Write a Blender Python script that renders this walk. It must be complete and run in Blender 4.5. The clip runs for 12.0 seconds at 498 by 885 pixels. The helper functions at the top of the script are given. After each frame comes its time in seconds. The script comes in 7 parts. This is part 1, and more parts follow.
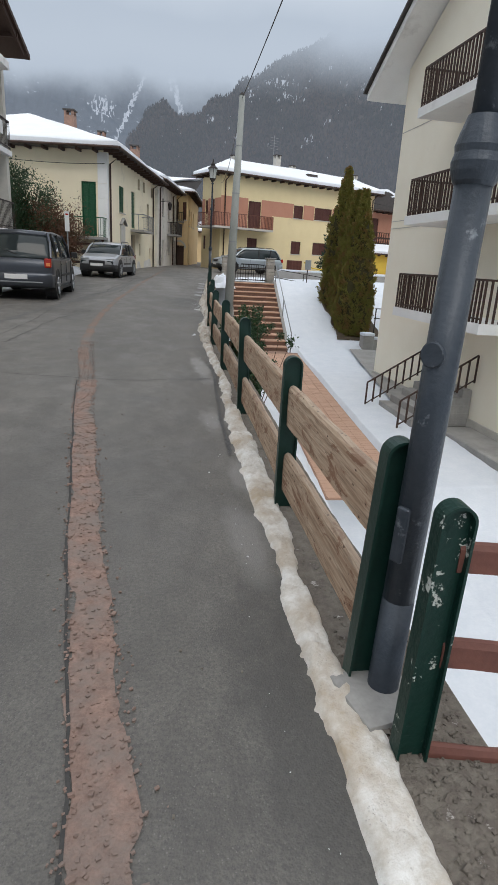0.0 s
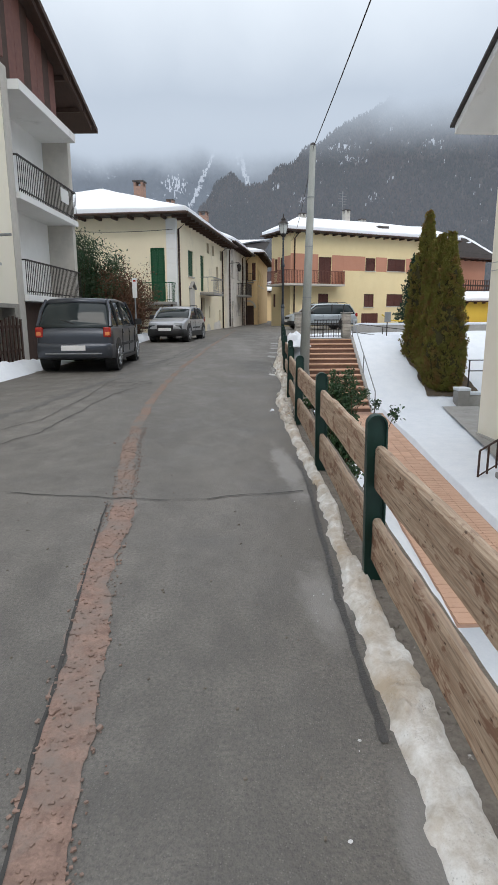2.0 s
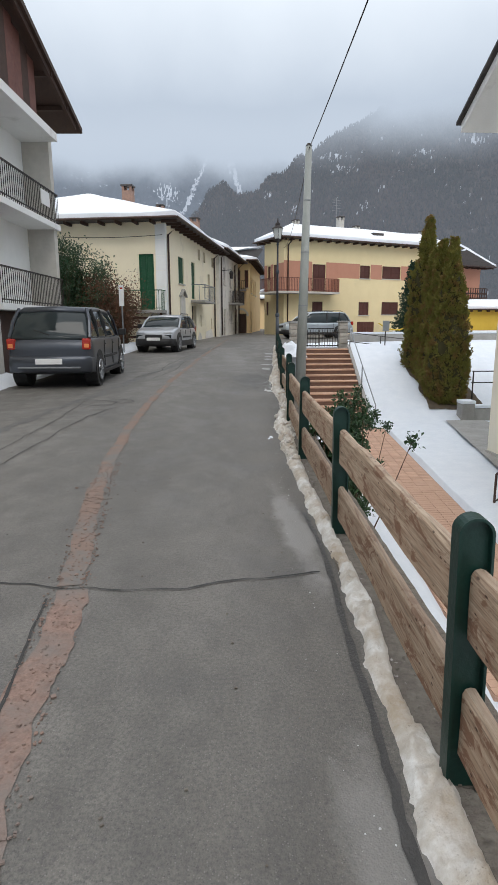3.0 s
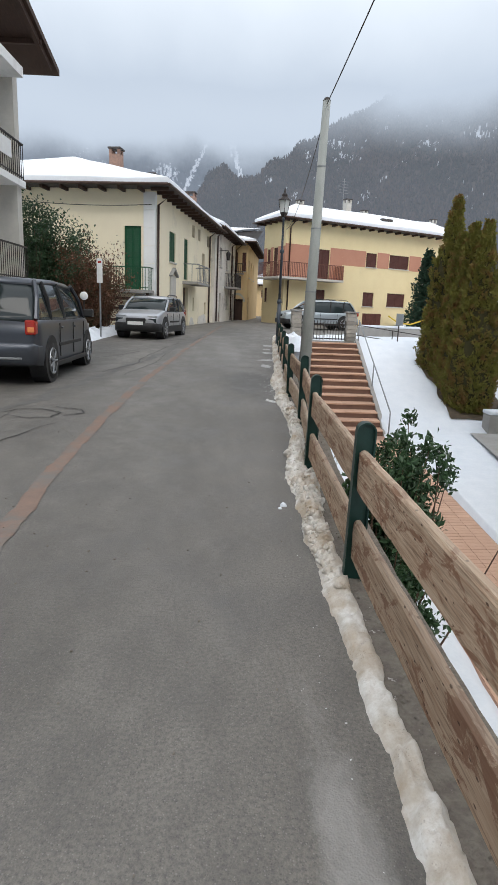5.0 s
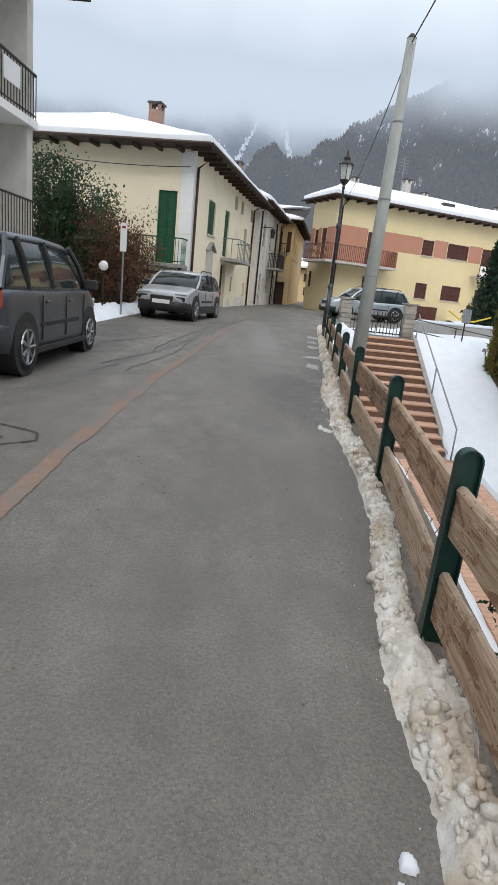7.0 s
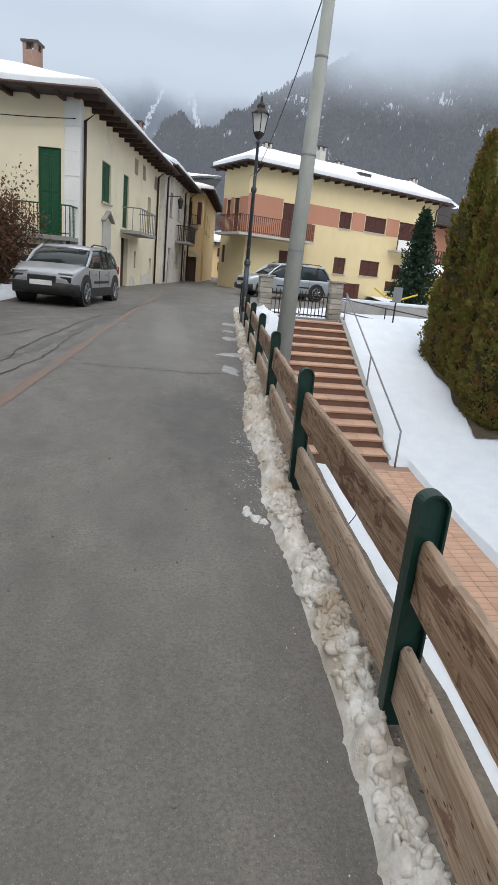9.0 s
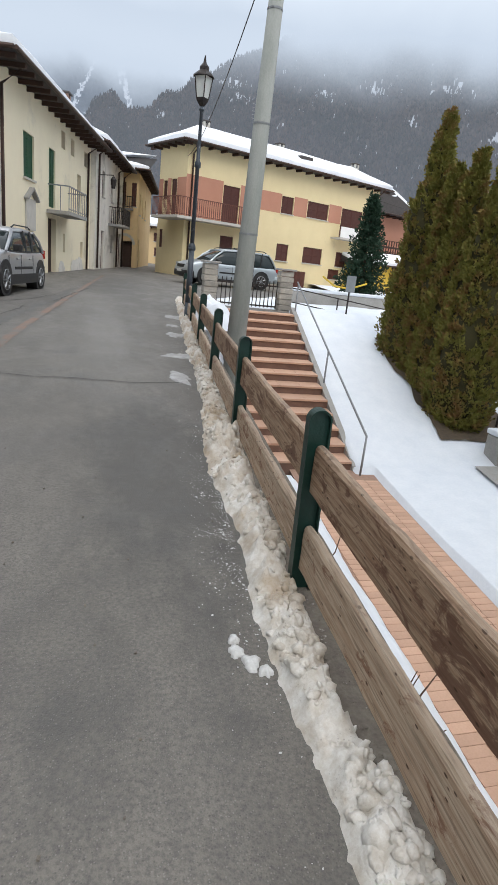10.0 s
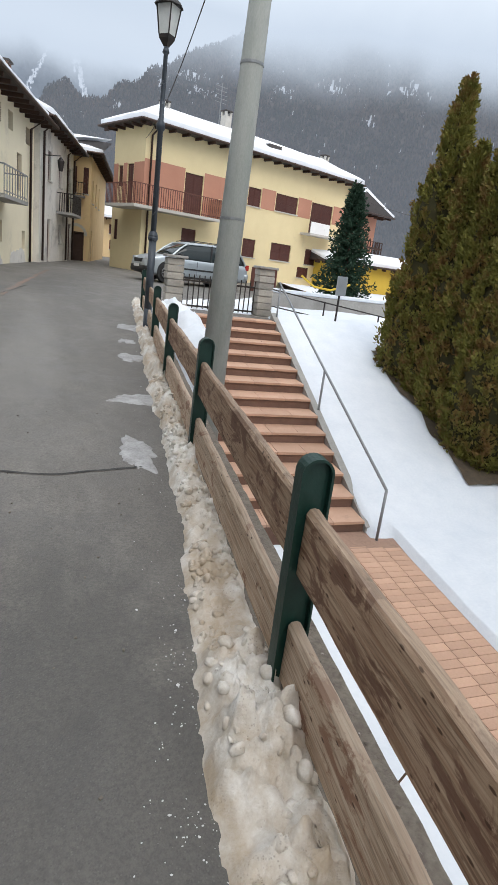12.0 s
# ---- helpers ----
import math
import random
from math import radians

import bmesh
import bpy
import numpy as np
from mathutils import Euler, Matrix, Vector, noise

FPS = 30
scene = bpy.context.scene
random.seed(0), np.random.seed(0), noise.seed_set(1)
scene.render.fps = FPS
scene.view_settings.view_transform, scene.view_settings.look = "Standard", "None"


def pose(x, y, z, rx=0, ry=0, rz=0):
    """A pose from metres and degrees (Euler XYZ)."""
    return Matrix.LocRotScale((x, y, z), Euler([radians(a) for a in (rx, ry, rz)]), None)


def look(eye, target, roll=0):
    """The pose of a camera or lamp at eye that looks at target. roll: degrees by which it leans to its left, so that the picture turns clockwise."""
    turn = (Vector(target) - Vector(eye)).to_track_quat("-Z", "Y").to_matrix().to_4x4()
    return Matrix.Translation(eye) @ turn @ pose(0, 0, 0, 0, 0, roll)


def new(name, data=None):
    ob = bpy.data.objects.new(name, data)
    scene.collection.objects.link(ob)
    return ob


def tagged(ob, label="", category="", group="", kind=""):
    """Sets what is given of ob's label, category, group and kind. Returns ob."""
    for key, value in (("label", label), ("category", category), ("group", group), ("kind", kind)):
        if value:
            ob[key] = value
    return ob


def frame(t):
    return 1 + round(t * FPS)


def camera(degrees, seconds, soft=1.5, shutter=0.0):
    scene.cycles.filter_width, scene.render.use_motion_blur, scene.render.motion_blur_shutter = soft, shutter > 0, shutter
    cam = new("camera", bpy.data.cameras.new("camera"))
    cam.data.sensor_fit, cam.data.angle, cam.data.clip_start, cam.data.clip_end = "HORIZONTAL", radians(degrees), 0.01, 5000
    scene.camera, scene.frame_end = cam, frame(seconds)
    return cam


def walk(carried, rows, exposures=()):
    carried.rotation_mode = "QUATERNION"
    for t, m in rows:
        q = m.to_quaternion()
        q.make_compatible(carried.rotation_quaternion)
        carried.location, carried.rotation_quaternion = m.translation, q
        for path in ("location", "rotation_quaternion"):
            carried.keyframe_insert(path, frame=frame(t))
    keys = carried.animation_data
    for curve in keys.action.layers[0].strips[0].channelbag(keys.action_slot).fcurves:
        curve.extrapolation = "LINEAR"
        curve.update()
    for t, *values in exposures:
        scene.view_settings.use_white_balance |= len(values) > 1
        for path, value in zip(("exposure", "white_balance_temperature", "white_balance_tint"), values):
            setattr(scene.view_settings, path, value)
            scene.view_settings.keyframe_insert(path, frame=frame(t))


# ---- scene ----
cam = camera(46.7, 12.0)
PATH = [
    (0, (-0.856, -0.252, 1.262), (-0.5, 1.623, 0.662), 3.3),
    (0.5, (-0.861, 0.229, 1.28), (-0.509, 2.104, 0.68), 5.0),
    (1, (-0.843, 0.782, 1.271), (-0.76, 2.715, 0.764), 0.4),
    (1.5, (-0.825, 1.387, 1.255), (-0.802, 3.325, 0.76), -0.1),
    (2, (-0.771, 1.924, 1.257), (-0.664, 3.876, 0.831), -0.2),
    (2.5, (-0.736, 2.521, 1.304), (-0.612, 4.475, 0.895), -0.1),
    (3, (-0.728, 3.098, 1.309), (-0.595, 5.053, 0.908), -0.2),
    (3.2, (-0.713, 3.378, 1.274), (-0.577, 5.333, 0.871), -0.4),
    (4.8, (-0.606, 5.659, 1.298), (-0.433, 7.603, 0.859), 1.7),
    (5, (-0.605, 5.934, 1.314), (-0.437, 7.876, 0.87), 2.4),
    (5.5, (-0.598, 6.55, 1.298), (-0.495, 8.493, 0.835), 3.3),
    (6, (-0.613, 7.294, 1.282), (-0.541, 9.234, 0.802), 5.6),
    (6.5, (-0.591, 7.975, 1.307), (-0.557, 9.915, 0.819), 4.4),
    (7, (-0.55, 8.637, 1.299), (-0.477, 10.571, 0.794), 6.0),
    (7.2, (-0.527, 8.914, 1.336), (-0.413, 10.844, 0.824), 5.8),
    (8.8, (-0.234, 10.948, 1.367), (0.067, 12.847, 0.816), 5.2),
    (9, (-0.233, 11.183, 1.387), (0.113, 13.073, 0.831), 5.6),
    (9.5, (-0.249, 11.816, 1.402), (0.27, 13.666, 0.846), 6.7),
    (10, (-0.182, 12.567, 1.375), (0.365, 14.402, 0.798), 6.2),
    (10.5, (-0.117, 13.243, 1.372), (0.517, 15.045, 0.779), 6.9),
    (11, (0.036, 13.954, 1.369), (0.65, 15.756, 0.756), 6.5),
    (11.5, (0.154, 14.639, 1.388), (0.864, 16.425, 0.833), 7.8),
    (12, (0.223, 15.352, 1.357), (0.906, 17.143, 0.784), 7.3),
]
walk(cam, [(t, look(eye, target, roll)) for t, eye, target, roll in PATH], [(0, -0.16), (0.5, -0.05), (1, 0.08), (2.5, 0.0), (5, 0.13), (7, 0.17), (9, 0.14), (10, 0.22), (11, 0.25), (11.5, -0.06), (12, 0.25)])


# ---- light ----
world = bpy.data.worlds.new("overcast_sky")
scene.world = world
world.use_nodes = True
wn, wl = world.node_tree.nodes, world.node_tree.links
wn.clear()
w_out = wn.new("ShaderNodeOutputWorld")
w_add = wn.new("ShaderNodeAddShader")
w_sky = wn.new("ShaderNodeTexSky")
w_sky.sky_type, w_sky.sun_disc = "NISHITA", False
w_sky.sun_elevation, w_sky.sun_rotation = radians(48), radians(178)
w_b1 = wn.new("ShaderNodeBackground")
w_b1.inputs["Strength"].default_value = 0.05
w_b2 = wn.new("ShaderNodeBackground")
w_b2.inputs["Strength"].default_value = 1.05
w_geo = wn.new("ShaderNodeTexCoord")
w_sep = wn.new("ShaderNodeSeparateXYZ")
w_ramp = wn.new("ShaderNodeValToRGB")
w_map = wn.new("ShaderNodeMapping")
w_map.inputs["Scale"].default_value = (1.6, 1.6, 5.0)
w_noise = wn.new("ShaderNodeTexNoise")
w_noise.inputs["Scale"].default_value, w_noise.inputs["Detail"].default_value = 1.6, 6
w_mad = wn.new("ShaderNodeMath")
w_mad.operation = "MULTIPLY_ADD"
w_mad.inputs[1].default_value, w_mad.inputs[2].default_value = 0.34, -0.17
w_sum = wn.new("ShaderNodeMath")
w_sum.operation = "ADD"
for k, (p, c) in enumerate(((0.0, (0.49, 0.57, 0.66)), (0.28, (0.59, 0.67, 0.76)), (0.48, (0.93, 1.0, 1.08)), (0.70, (1.09, 1.14, 1.2)), (1.0, (1.15, 1.18, 1.21)))):
    e = w_ramp.color_ramp.elements[k] if k < 2 else w_ramp.color_ramp.elements.new(p)
    e.position, e.color = p, (*c, 1)
wl.new(w_geo.outputs["Generated"], w_sep.inputs[0])
wl.new(w_geo.outputs["Generated"], w_map.inputs[0])
wl.new(w_map.outputs[0], w_noise.inputs["Vector"])
wl.new(w_noise.outputs["Fac"], w_mad.inputs[0])
wl.new(w_sep.outputs["Z"], w_sum.inputs[0])
wl.new(w_mad.outputs[0], w_sum.inputs[1])
wl.new(w_sum.outputs[0], w_ramp.inputs[0])
wl.new(w_ramp.outputs[0], w_b2.inputs["Color"])
wl.new(w_sky.outputs[0], w_b1.inputs["Color"])
wl.new(w_b1.outputs[0], w_add.inputs[0])
wl.new(w_b2.outputs[0], w_add.inputs[1])
wl.new(w_add.outputs[0], w_out.inputs[0])
sun = new("sun", bpy.data.lights.new("sun", "SUN"))
sun.data.energy, sun.data.angle, sun.data.color = 1.05, radians(40), (1.0, 0.945, 0.87)
sun.matrix_world = look((1, -24, 27), (0, 0, 0))


# ---- materials ----
def mat(name, c1, c2=None, scale=4.0, rough=0.8, metal=0.0, bump=0.2, fine=60.0, stretch=(1, 1, 1), c3=None, spot=(0.62, 0.7), spot_scale=1.2, detail=6, spec=0.3, dist=0.02, rand=0.0, fw=0.35):
    """Two scales of noise between c1 and c2, spots of c3, fine relief."""
    m = bpy.data.materials.new(name)
    m.use_nodes = True
    n, l = m.node_tree.nodes, m.node_tree.links
    b = n["Principled BSDF"]
    b.inputs["Roughness"].default_value, b.inputs["Metallic"].default_value = rough, metal
    b.inputs["Specular IOR Level"].default_value = spec
    tc = n.new("ShaderNodeTexCoord")
    mp = n.new("ShaderNodeMapping")
    mp.inputs["Scale"].default_value = stretch
    l.new(tc.outputs["Object"], mp.inputs[0])
    a = n.new("ShaderNodeTexNoise")
    a.inputs["Scale"].default_value, a.inputs["Detail"].default_value, a.inputs["Roughness"].default_value = scale, detail, 0.65
    f = n.new("ShaderNodeTexNoise")
    f.inputs["Scale"].default_value, f.inputs["Detail"].default_value = fine, 4
    l.new(mp.outputs[0], a.inputs["Vector"])
    l.new(mp.outputs[0], f.inputs["Vector"])
    half = n.new("ShaderNodeMix")
    half.inputs[0].default_value = fw
    l.new(a.outputs["Fac"], half.inputs[2])
    l.new(f.outputs["Fac"], half.inputs[3])
    r = n.new("ShaderNodeMapRange")
    r.inputs[1].default_value, r.inputs[2].default_value = 0.36, 0.64
    l.new(half.outputs[0], r.inputs[0])
    mix = n.new("ShaderNodeMix")
    mix.data_type = "RGBA"
    mix.inputs[6].default_value, mix.inputs[7].default_value = (*c1, 1), (*(c2 or [v * 0.8 for v in c1]), 1)
    l.new(r.outputs[0], mix.inputs[0])
    col = mix.outputs[2]
    if c3:
        s = n.new("ShaderNodeTexNoise")
        s.inputs["Scale"].default_value, s.inputs["Detail"].default_value, s.inputs["Roughness"].default_value = spot_scale, 8, 0.7
        l.new(mp.outputs[0], s.inputs["Vector"])
        sr = n.new("ShaderNodeMapRange")
        sr.inputs[1].default_value, sr.inputs[2].default_value = spot
        l.new(s.outputs["Fac"], sr.inputs[0])
        m3 = n.new("ShaderNodeMix")
        m3.data_type = "RGBA"
        m3.inputs[7].default_value = (*c3, 1)
        l.new(sr.outputs[0], m3.inputs[0])
        l.new(col, m3.inputs[6])
        col = m3.outputs[2]
    if rand:
        oi = n.new("ShaderNodeObjectInfo")
        rr = n.new("ShaderNodeMapRange")
        rr.inputs[3].default_value, rr.inputs[4].default_value = 1 - rand, 1 + rand
        l.new(oi.outputs["Random"], rr.inputs[0])
        hs = n.new("ShaderNodeHueSaturation")
        l.new(rr.outputs[0], hs.inputs["Value"])
        l.new(col, hs.inputs["Color"])
        col = hs.outputs[0]
    l.new(col, b.inputs["Base Color"])
    if bump:
        bp = n.new("ShaderNodeBump")
        bp.inputs["Strength"].default_value, bp.inputs["Distance"].default_value = bump, dist
        l.new(half.outputs[0], bp.inputs["Height"])
        l.new(bp.outputs[0], b.inputs["Normal"])
    return m


def ramp_between(n, l, fac, lo, hi, a=0.0, b=1.0):
    r = n.new("ShaderNodeMapRange")
    r.inputs[1].default_value, r.inputs[2].default_value, r.inputs[3].default_value, r.inputs[4].default_value = lo, hi, a, b
    l.new(fac, r.inputs[0])
    return r.outputs[0]


def blend(n, l, fac, a, b, how="MIX"):
    """Mixes two colours; each is a tuple or a socket."""
    m = n.new("ShaderNodeMix")
    m.data_type, m.blend_type = "RGBA", how
    for k, v in ((0, fac), (6, a), (7, b)):
        if isinstance(v, tuple):
            m.inputs[k].default_value = (*v, 1)
        elif isinstance(v, float):
            m.inputs[k].default_value = v
        else:
            l.new(v, m.inputs[k])
    return m.outputs[2]


def noise_at(n, l, vec, scale, stretch=(1, 1, 1), detail=5, rough=0.6, distort=0.0):
    mp = n.new("ShaderNodeMapping")
    mp.inputs["Scale"].default_value = stretch
    l.new(vec, mp.inputs[0])
    t = n.new("ShaderNodeTexNoise")
    t.inputs["Scale"].default_value, t.inputs["Detail"].default_value, t.inputs["Roughness"].default_value, t.inputs["Distortion"].default_value = scale, detail, rough, distort
    l.new(mp.outputs[0], t.inputs["Vector"])
    return t.outputs["Fac"]


def blank(name):
    m = bpy.data.materials.new(name)
    m.use_nodes = True
    n, l = m.node_tree.nodes, m.node_tree.links
    return m, n, l, n["Principled BSDF"], n.new("ShaderNodeTexCoord").outputs["Object"]


WETTONE, DRYTONE, SALTTONE = (0.055, 0.053, 0.05), (0.23, 0.22, 0.205), (0.32, 0.31, 0.295)
# meltwater and dried salt: x, y, half width, half length, tone, strength
STAINS = ((-1.3, 2.2, 1.3, 3.6, WETTONE, 0.36), (0.3, 16.2, 0.65, 2.2, WETTONE, 0.6), (-0.38, 0.9, 0.3, 1.1, WETTONE, 0.6), (-0.3, 4.3, 0.13, 0.5, SALTTONE, 0.45), (-0.27, 3.0, 0.1, 0.45, SALTTONE, 0.4), (-0.19, 6.7, 0.13, 1.1, SALTTONE, 0.6),
          (-0.38, 2.2, 0.12, 0.5, SALTTONE, 0.35), (0.1, 22.5, 0.45, 5.0, SALTTONE, 0.16), (-1.38, 5.5, 0.07, 0.35, SALTTONE, 0.7), (-3.4, 20.0, 1.0, 6.0, WETTONE, 0.5), (0.6, 33.0, 1.2, 6.0, WETTONE, 0.45))


def asphalt_mat(name):
    """Old asphalt: aggregate, mottled binder, worn lengthwise bands, stains and damp spots."""
    m, n, l, b, vec = blank(name)
    big = noise_at(n, l, vec, 0.5, (1.6, 0.35, 1), 6, 0.62)
    mid = noise_at(n, l, vec, 3.2, (1, 0.7, 1), 7, 0.7)
    fine = noise_at(n, l, vec, 70, (1, 1, 1), 3, 0.7)
    col = blend(n, l, ramp_between(n, l, big, 0.36, 0.64), (0.142, 0.131, 0.115), (0.218, 0.203, 0.18))
    col = blend(n, l, ramp_between(n, l, mid, 0.38, 0.66, 0.0, 0.75), col, (0.104, 0.096, 0.086))
    col = blend(n, l, ramp_between(n, l, fine, 0.4, 0.66, 0.0, 0.7), col, (0.075, 0.072, 0.068))
    stain = noise_at(n, l, vec, 1.4, (1, 0.8, 1), 9, 0.75)
    col = blend(n, l, ramp_between(n, l, stain, 0.58, 0.7, 0.0, 0.55), col, (0.07, 0.067, 0.063))
    vo = n.new("ShaderNodeTexVoronoi")
    vo.inputs["Scale"].default_value = 150
    l.new(vec, vo.inputs["Vector"])
    sep = n.new("ShaderNodeSeparateColor")
    l.new(vo.outputs["Color"], sep.inputs[0])
    dot = ramp_between(n, l, vo.outputs["Distance"], 0.3, 0.42, 1.0, 0.0)
    pick = ramp_between(n, l, sep.outputs[0], 0.82, 0.9, 0.0, 0.28)
    mul = n.new("ShaderNodeMath")
    mul.operation = "MULTIPLY"
    l.new(dot, mul.inputs[0])
    l.new(pick, mul.inputs[1])
    col = blend(n, l, mul.outputs[0], col, (0.36, 0.345, 0.32))
    pick2 = ramp_between(n, l, sep.outputs[1], 0.84, 0.9, 0.0, 0.4)
    mul2 = n.new("ShaderNodeMath")
    mul2.operation = "MULTIPLY"
    l.new(dot, mul2.inputs[0])
    l.new(pick2, mul2.inputs[1])
    col = blend(n, l, mul2.outputs[0], col, (0.035, 0.034, 0.033))
    ragged = noise_at(n, l, vec, 5.0, (1, 0.6, 1), 7, 0.7)
    for x, y, rx, ry, tone, amount in STAINS:
        mp = n.new("ShaderNodeMapping")
        mp.vector_type = "POINT"
        mp.inputs["Location"].default_value, mp.inputs["Scale"].default_value = (-x / rx, -y / ry, 0), (1 / rx, 1 / ry, 0)
        l.new(vec, mp.inputs[0])
        ln = n.new("ShaderNodeVectorMath")
        ln.operation = "LENGTH"
        l.new(mp.outputs[0], ln.inputs[0])
        ad = n.new("ShaderNodeMath")
        ad.operation = "MULTIPLY_ADD"
        ad.inputs[1].default_value = 1.6
        l.new(ragged, ad.inputs[0])
        l.new(ln.outputs["Value"], ad.inputs[2])
        col = blend(n, l, ramp_between(n, l, ad.outputs[0], 1.25, 1.75, amount, 0.0), col, tone)
    l.new(col, b.inputs["Base Color"])
    l.new(ramp_between(n, l, stain, 0.45, 0.72, 0.68, 0.4), b.inputs["Roughness"])
    b.inputs["Specular IOR Level"].default_value = 0.42
    bp = n.new("ShaderNodeBump")
    bp.inputs["Strength"].default_value, bp.inputs["Distance"].default_value = 0.9, 0.004
    l.new(blend(n, l, 0.5, fine, vo.outputs["Distance"]), bp.inputs["Height"])
    l.new(bp.outputs[0], b.inputs["Normal"])
    return m


def board_mat(name, bare, brown, stain, cover):
    """Weathered board: long grain, flakes of old stain, knots and a greyed upper edge."""
    m, n, l, b, vec = blank(name)
    oi = n.new("ShaderNodeObjectInfo")
    sh = n.new("ShaderNodeVectorMath")
    sh.operation = "MULTIPLY_ADD"
    sh.inputs[1].default_value = (1, 1, 1)
    cmb = n.new("ShaderNodeCombineXYZ")
    l.new(ramp_between(n, l, oi.outputs["Random"], 0, 1, 0, 40), cmb.inputs[1])
    l.new(vec, sh.inputs[0])
    l.new(cmb.outputs[0], sh.inputs[2])
    v = sh.outputs[0]
    grain = noise_at(n, l, v, 5.5, (12, 0.55, 12), 6, 0.6, 0.9)
    line = noise_at(n, l, v, 16, (10, 0.35, 10), 3, 0.5, 0.4)
    flake = noise_at(n, l, v, 3.2, (3.0, 1.25, 3.4), 8, 0.72, 0.8)
    col = blend(n, l, ramp_between(n, l, grain, 0.36, 0.62), bare, brown)
    col = blend(n, l, ramp_between(n, l, line, 0.5, 0.64, 0.0, 0.6), col, tuple(c * 0.45 for c in brown))
    col = blend(n, l, ramp_between(n, l, flake, cover, cover + 0.05, 0.0, 0.85), col, stain)
    vo = n.new("ShaderNodeTexVoronoi")
    mp = n.new("ShaderNodeMapping")
    mp.inputs["Scale"].default_value = (4, 2.6, 7)
    l.new(v, mp.inputs[0])
    l.new(mp.outputs[0], vo.inputs["Vector"])
    col = blend(n, l, ramp_between(n, l, vo.outputs["Distance"], 0.1, 0.15, 0.9, 0.0), col, (0.07, 0.035, 0.02))
    geo = n.new("ShaderNodeNewGeometry")
    sep = n.new("ShaderNodeSeparateXYZ")
    l.new(geo.outputs["Normal"], sep.inputs[0])
    col = blend(n, l, ramp_between(n, l, sep.outputs["Z"], 0.35, 0.8, 0.0, 0.5), col, (0.3, 0.25, 0.2))
    hs = n.new("ShaderNodeHueSaturation")
    l.new(ramp_between(n, l, oi.outputs["Random"], 0, 1, 0.85, 1.12), hs.inputs["Value"])
    l.new(col, hs.inputs["Color"])
    l.new(hs.outputs[0], b.inputs["Base Color"])
    b.inputs["Roughness"].default_value, b.inputs["Specular IOR Level"].default_value = 0.8, 0.25
    bp = n.new("ShaderNodeBump")
    bp.inputs["Strength"].default_value, bp.inputs["Distance"].default_value = 0.9, 0.006
    l.new(blend(n, l, 0.45, grain, flake), bp.inputs["Height"])
    l.new(bp.outputs[0], b.inputs["Normal"])
    return m


def bank_mat(name):
    """Old roadside snow: granular white, brown meltwater stains and black grit."""
    m, n, l, b, vec = blank(name)
    big = noise_at(n, l, vec, 3.2, (1, 0.8, 1), 6, 0.65)
    mid = noise_at(n, l, vec, 13, (1, 1, 1), 6, 0.7)
    fine = noise_at(n, l, vec, 90, (1, 1, 1), 3, 0.6)
    col = blend(n, l, ramp_between(n, l, mid, 0.36, 0.66), (0.75, 0.735, 0.7), (0.5, 0.455, 0.39))
    col = blend(n, l, ramp_between(n, l, big, 0.44, 0.62, 0.0, 0.8), col, (0.4, 0.31, 0.21))
    vo = n.new("ShaderNodeTexVoronoi")
    vo.inputs["Scale"].default_value = 105
    l.new(vec, vo.inputs["Vector"])
    mul = n.new("ShaderNodeMath")
    mul.operation = "MULTIPLY"
    l.new(ramp_between(n, l, vo.outputs["Distance"], 0.12, 0.34, 1.0, 0.0), mul.inputs[0])
    l.new(ramp_between(n, l, noise_at(n, l, vec, 9, (1, 1, 1), 4, 0.7), 0.5, 0.7, 0.0, 0.6), mul.inputs[1])
    col = blend(n, l, mul.outputs[0], col, (0.09, 0.07, 0.05))
    l.new(col, b.inputs["Base Color"])
    b.inputs["Roughness"].default_value, b.inputs["Specular IOR Level"].default_value = 0.6, 0.35
    bp = n.new("ShaderNodeBump")
    bp.inputs["Strength"].default_value, bp.inputs["Distance"].default_value = 0.8, 0.012
    l.new(blend(n, l, 0.4, mid, fine), bp.inputs["Height"])
    l.new(bp.outputs[0], b.inputs["Normal"])
    return m


ASPHALT = asphalt_mat("asphalt")
BANKSNOW = bank_mat("roadside_snow")
BOARDLIGHT = board_mat("weathered_board", (0.54, 0.41, 0.295), (0.38, 0.25, 0.165), (0.22, 0.11, 0.066), 0.53)
BOARDPALE = board_mat("bleached_board", (0.57, 0.455, 0.345), (0.42, 0.295, 0.205), (0.24, 0.125, 0.08), 0.56)
BOARDDARK = board_mat("dark_weathered_board", (0.47, 0.34, 0.235), (0.29, 0.175, 0.11), (0.15, 0.078, 0.05), 0.52)
WETEDGE = mat("wet_asphalt_edge", (0.045, 0.044, 0.043), (0.075, 0.072, 0.068), 9, 0.35, bump=0.5, fine=120)
FADEDSTRIP = mat("worn_red_patch", (0.235, 0.16, 0.125), (0.175, 0.128, 0.105), 9, 0.85, bump=0.6, fine=90, c3=(0.16, 0.15, 0.138), spot=(0.46, 0.6), spot_scale=2.2, dist=0.008)
ICE = mat("crumbled_ice", (0.66, 0.67, 0.67), (0.5, 0.5, 0.49), 20, 0.45, bump=0.4, fine=90)
REDSTRIP = mat("red_gravel_patch", (0.3, 0.205, 0.165), (0.165, 0.11, 0.09), 16, 0.9, bump=1.0, fine=110, c3=(0.2, 0.165, 0.145), spot=(0.44, 0.62), spot_scale=3, dist=0.012)
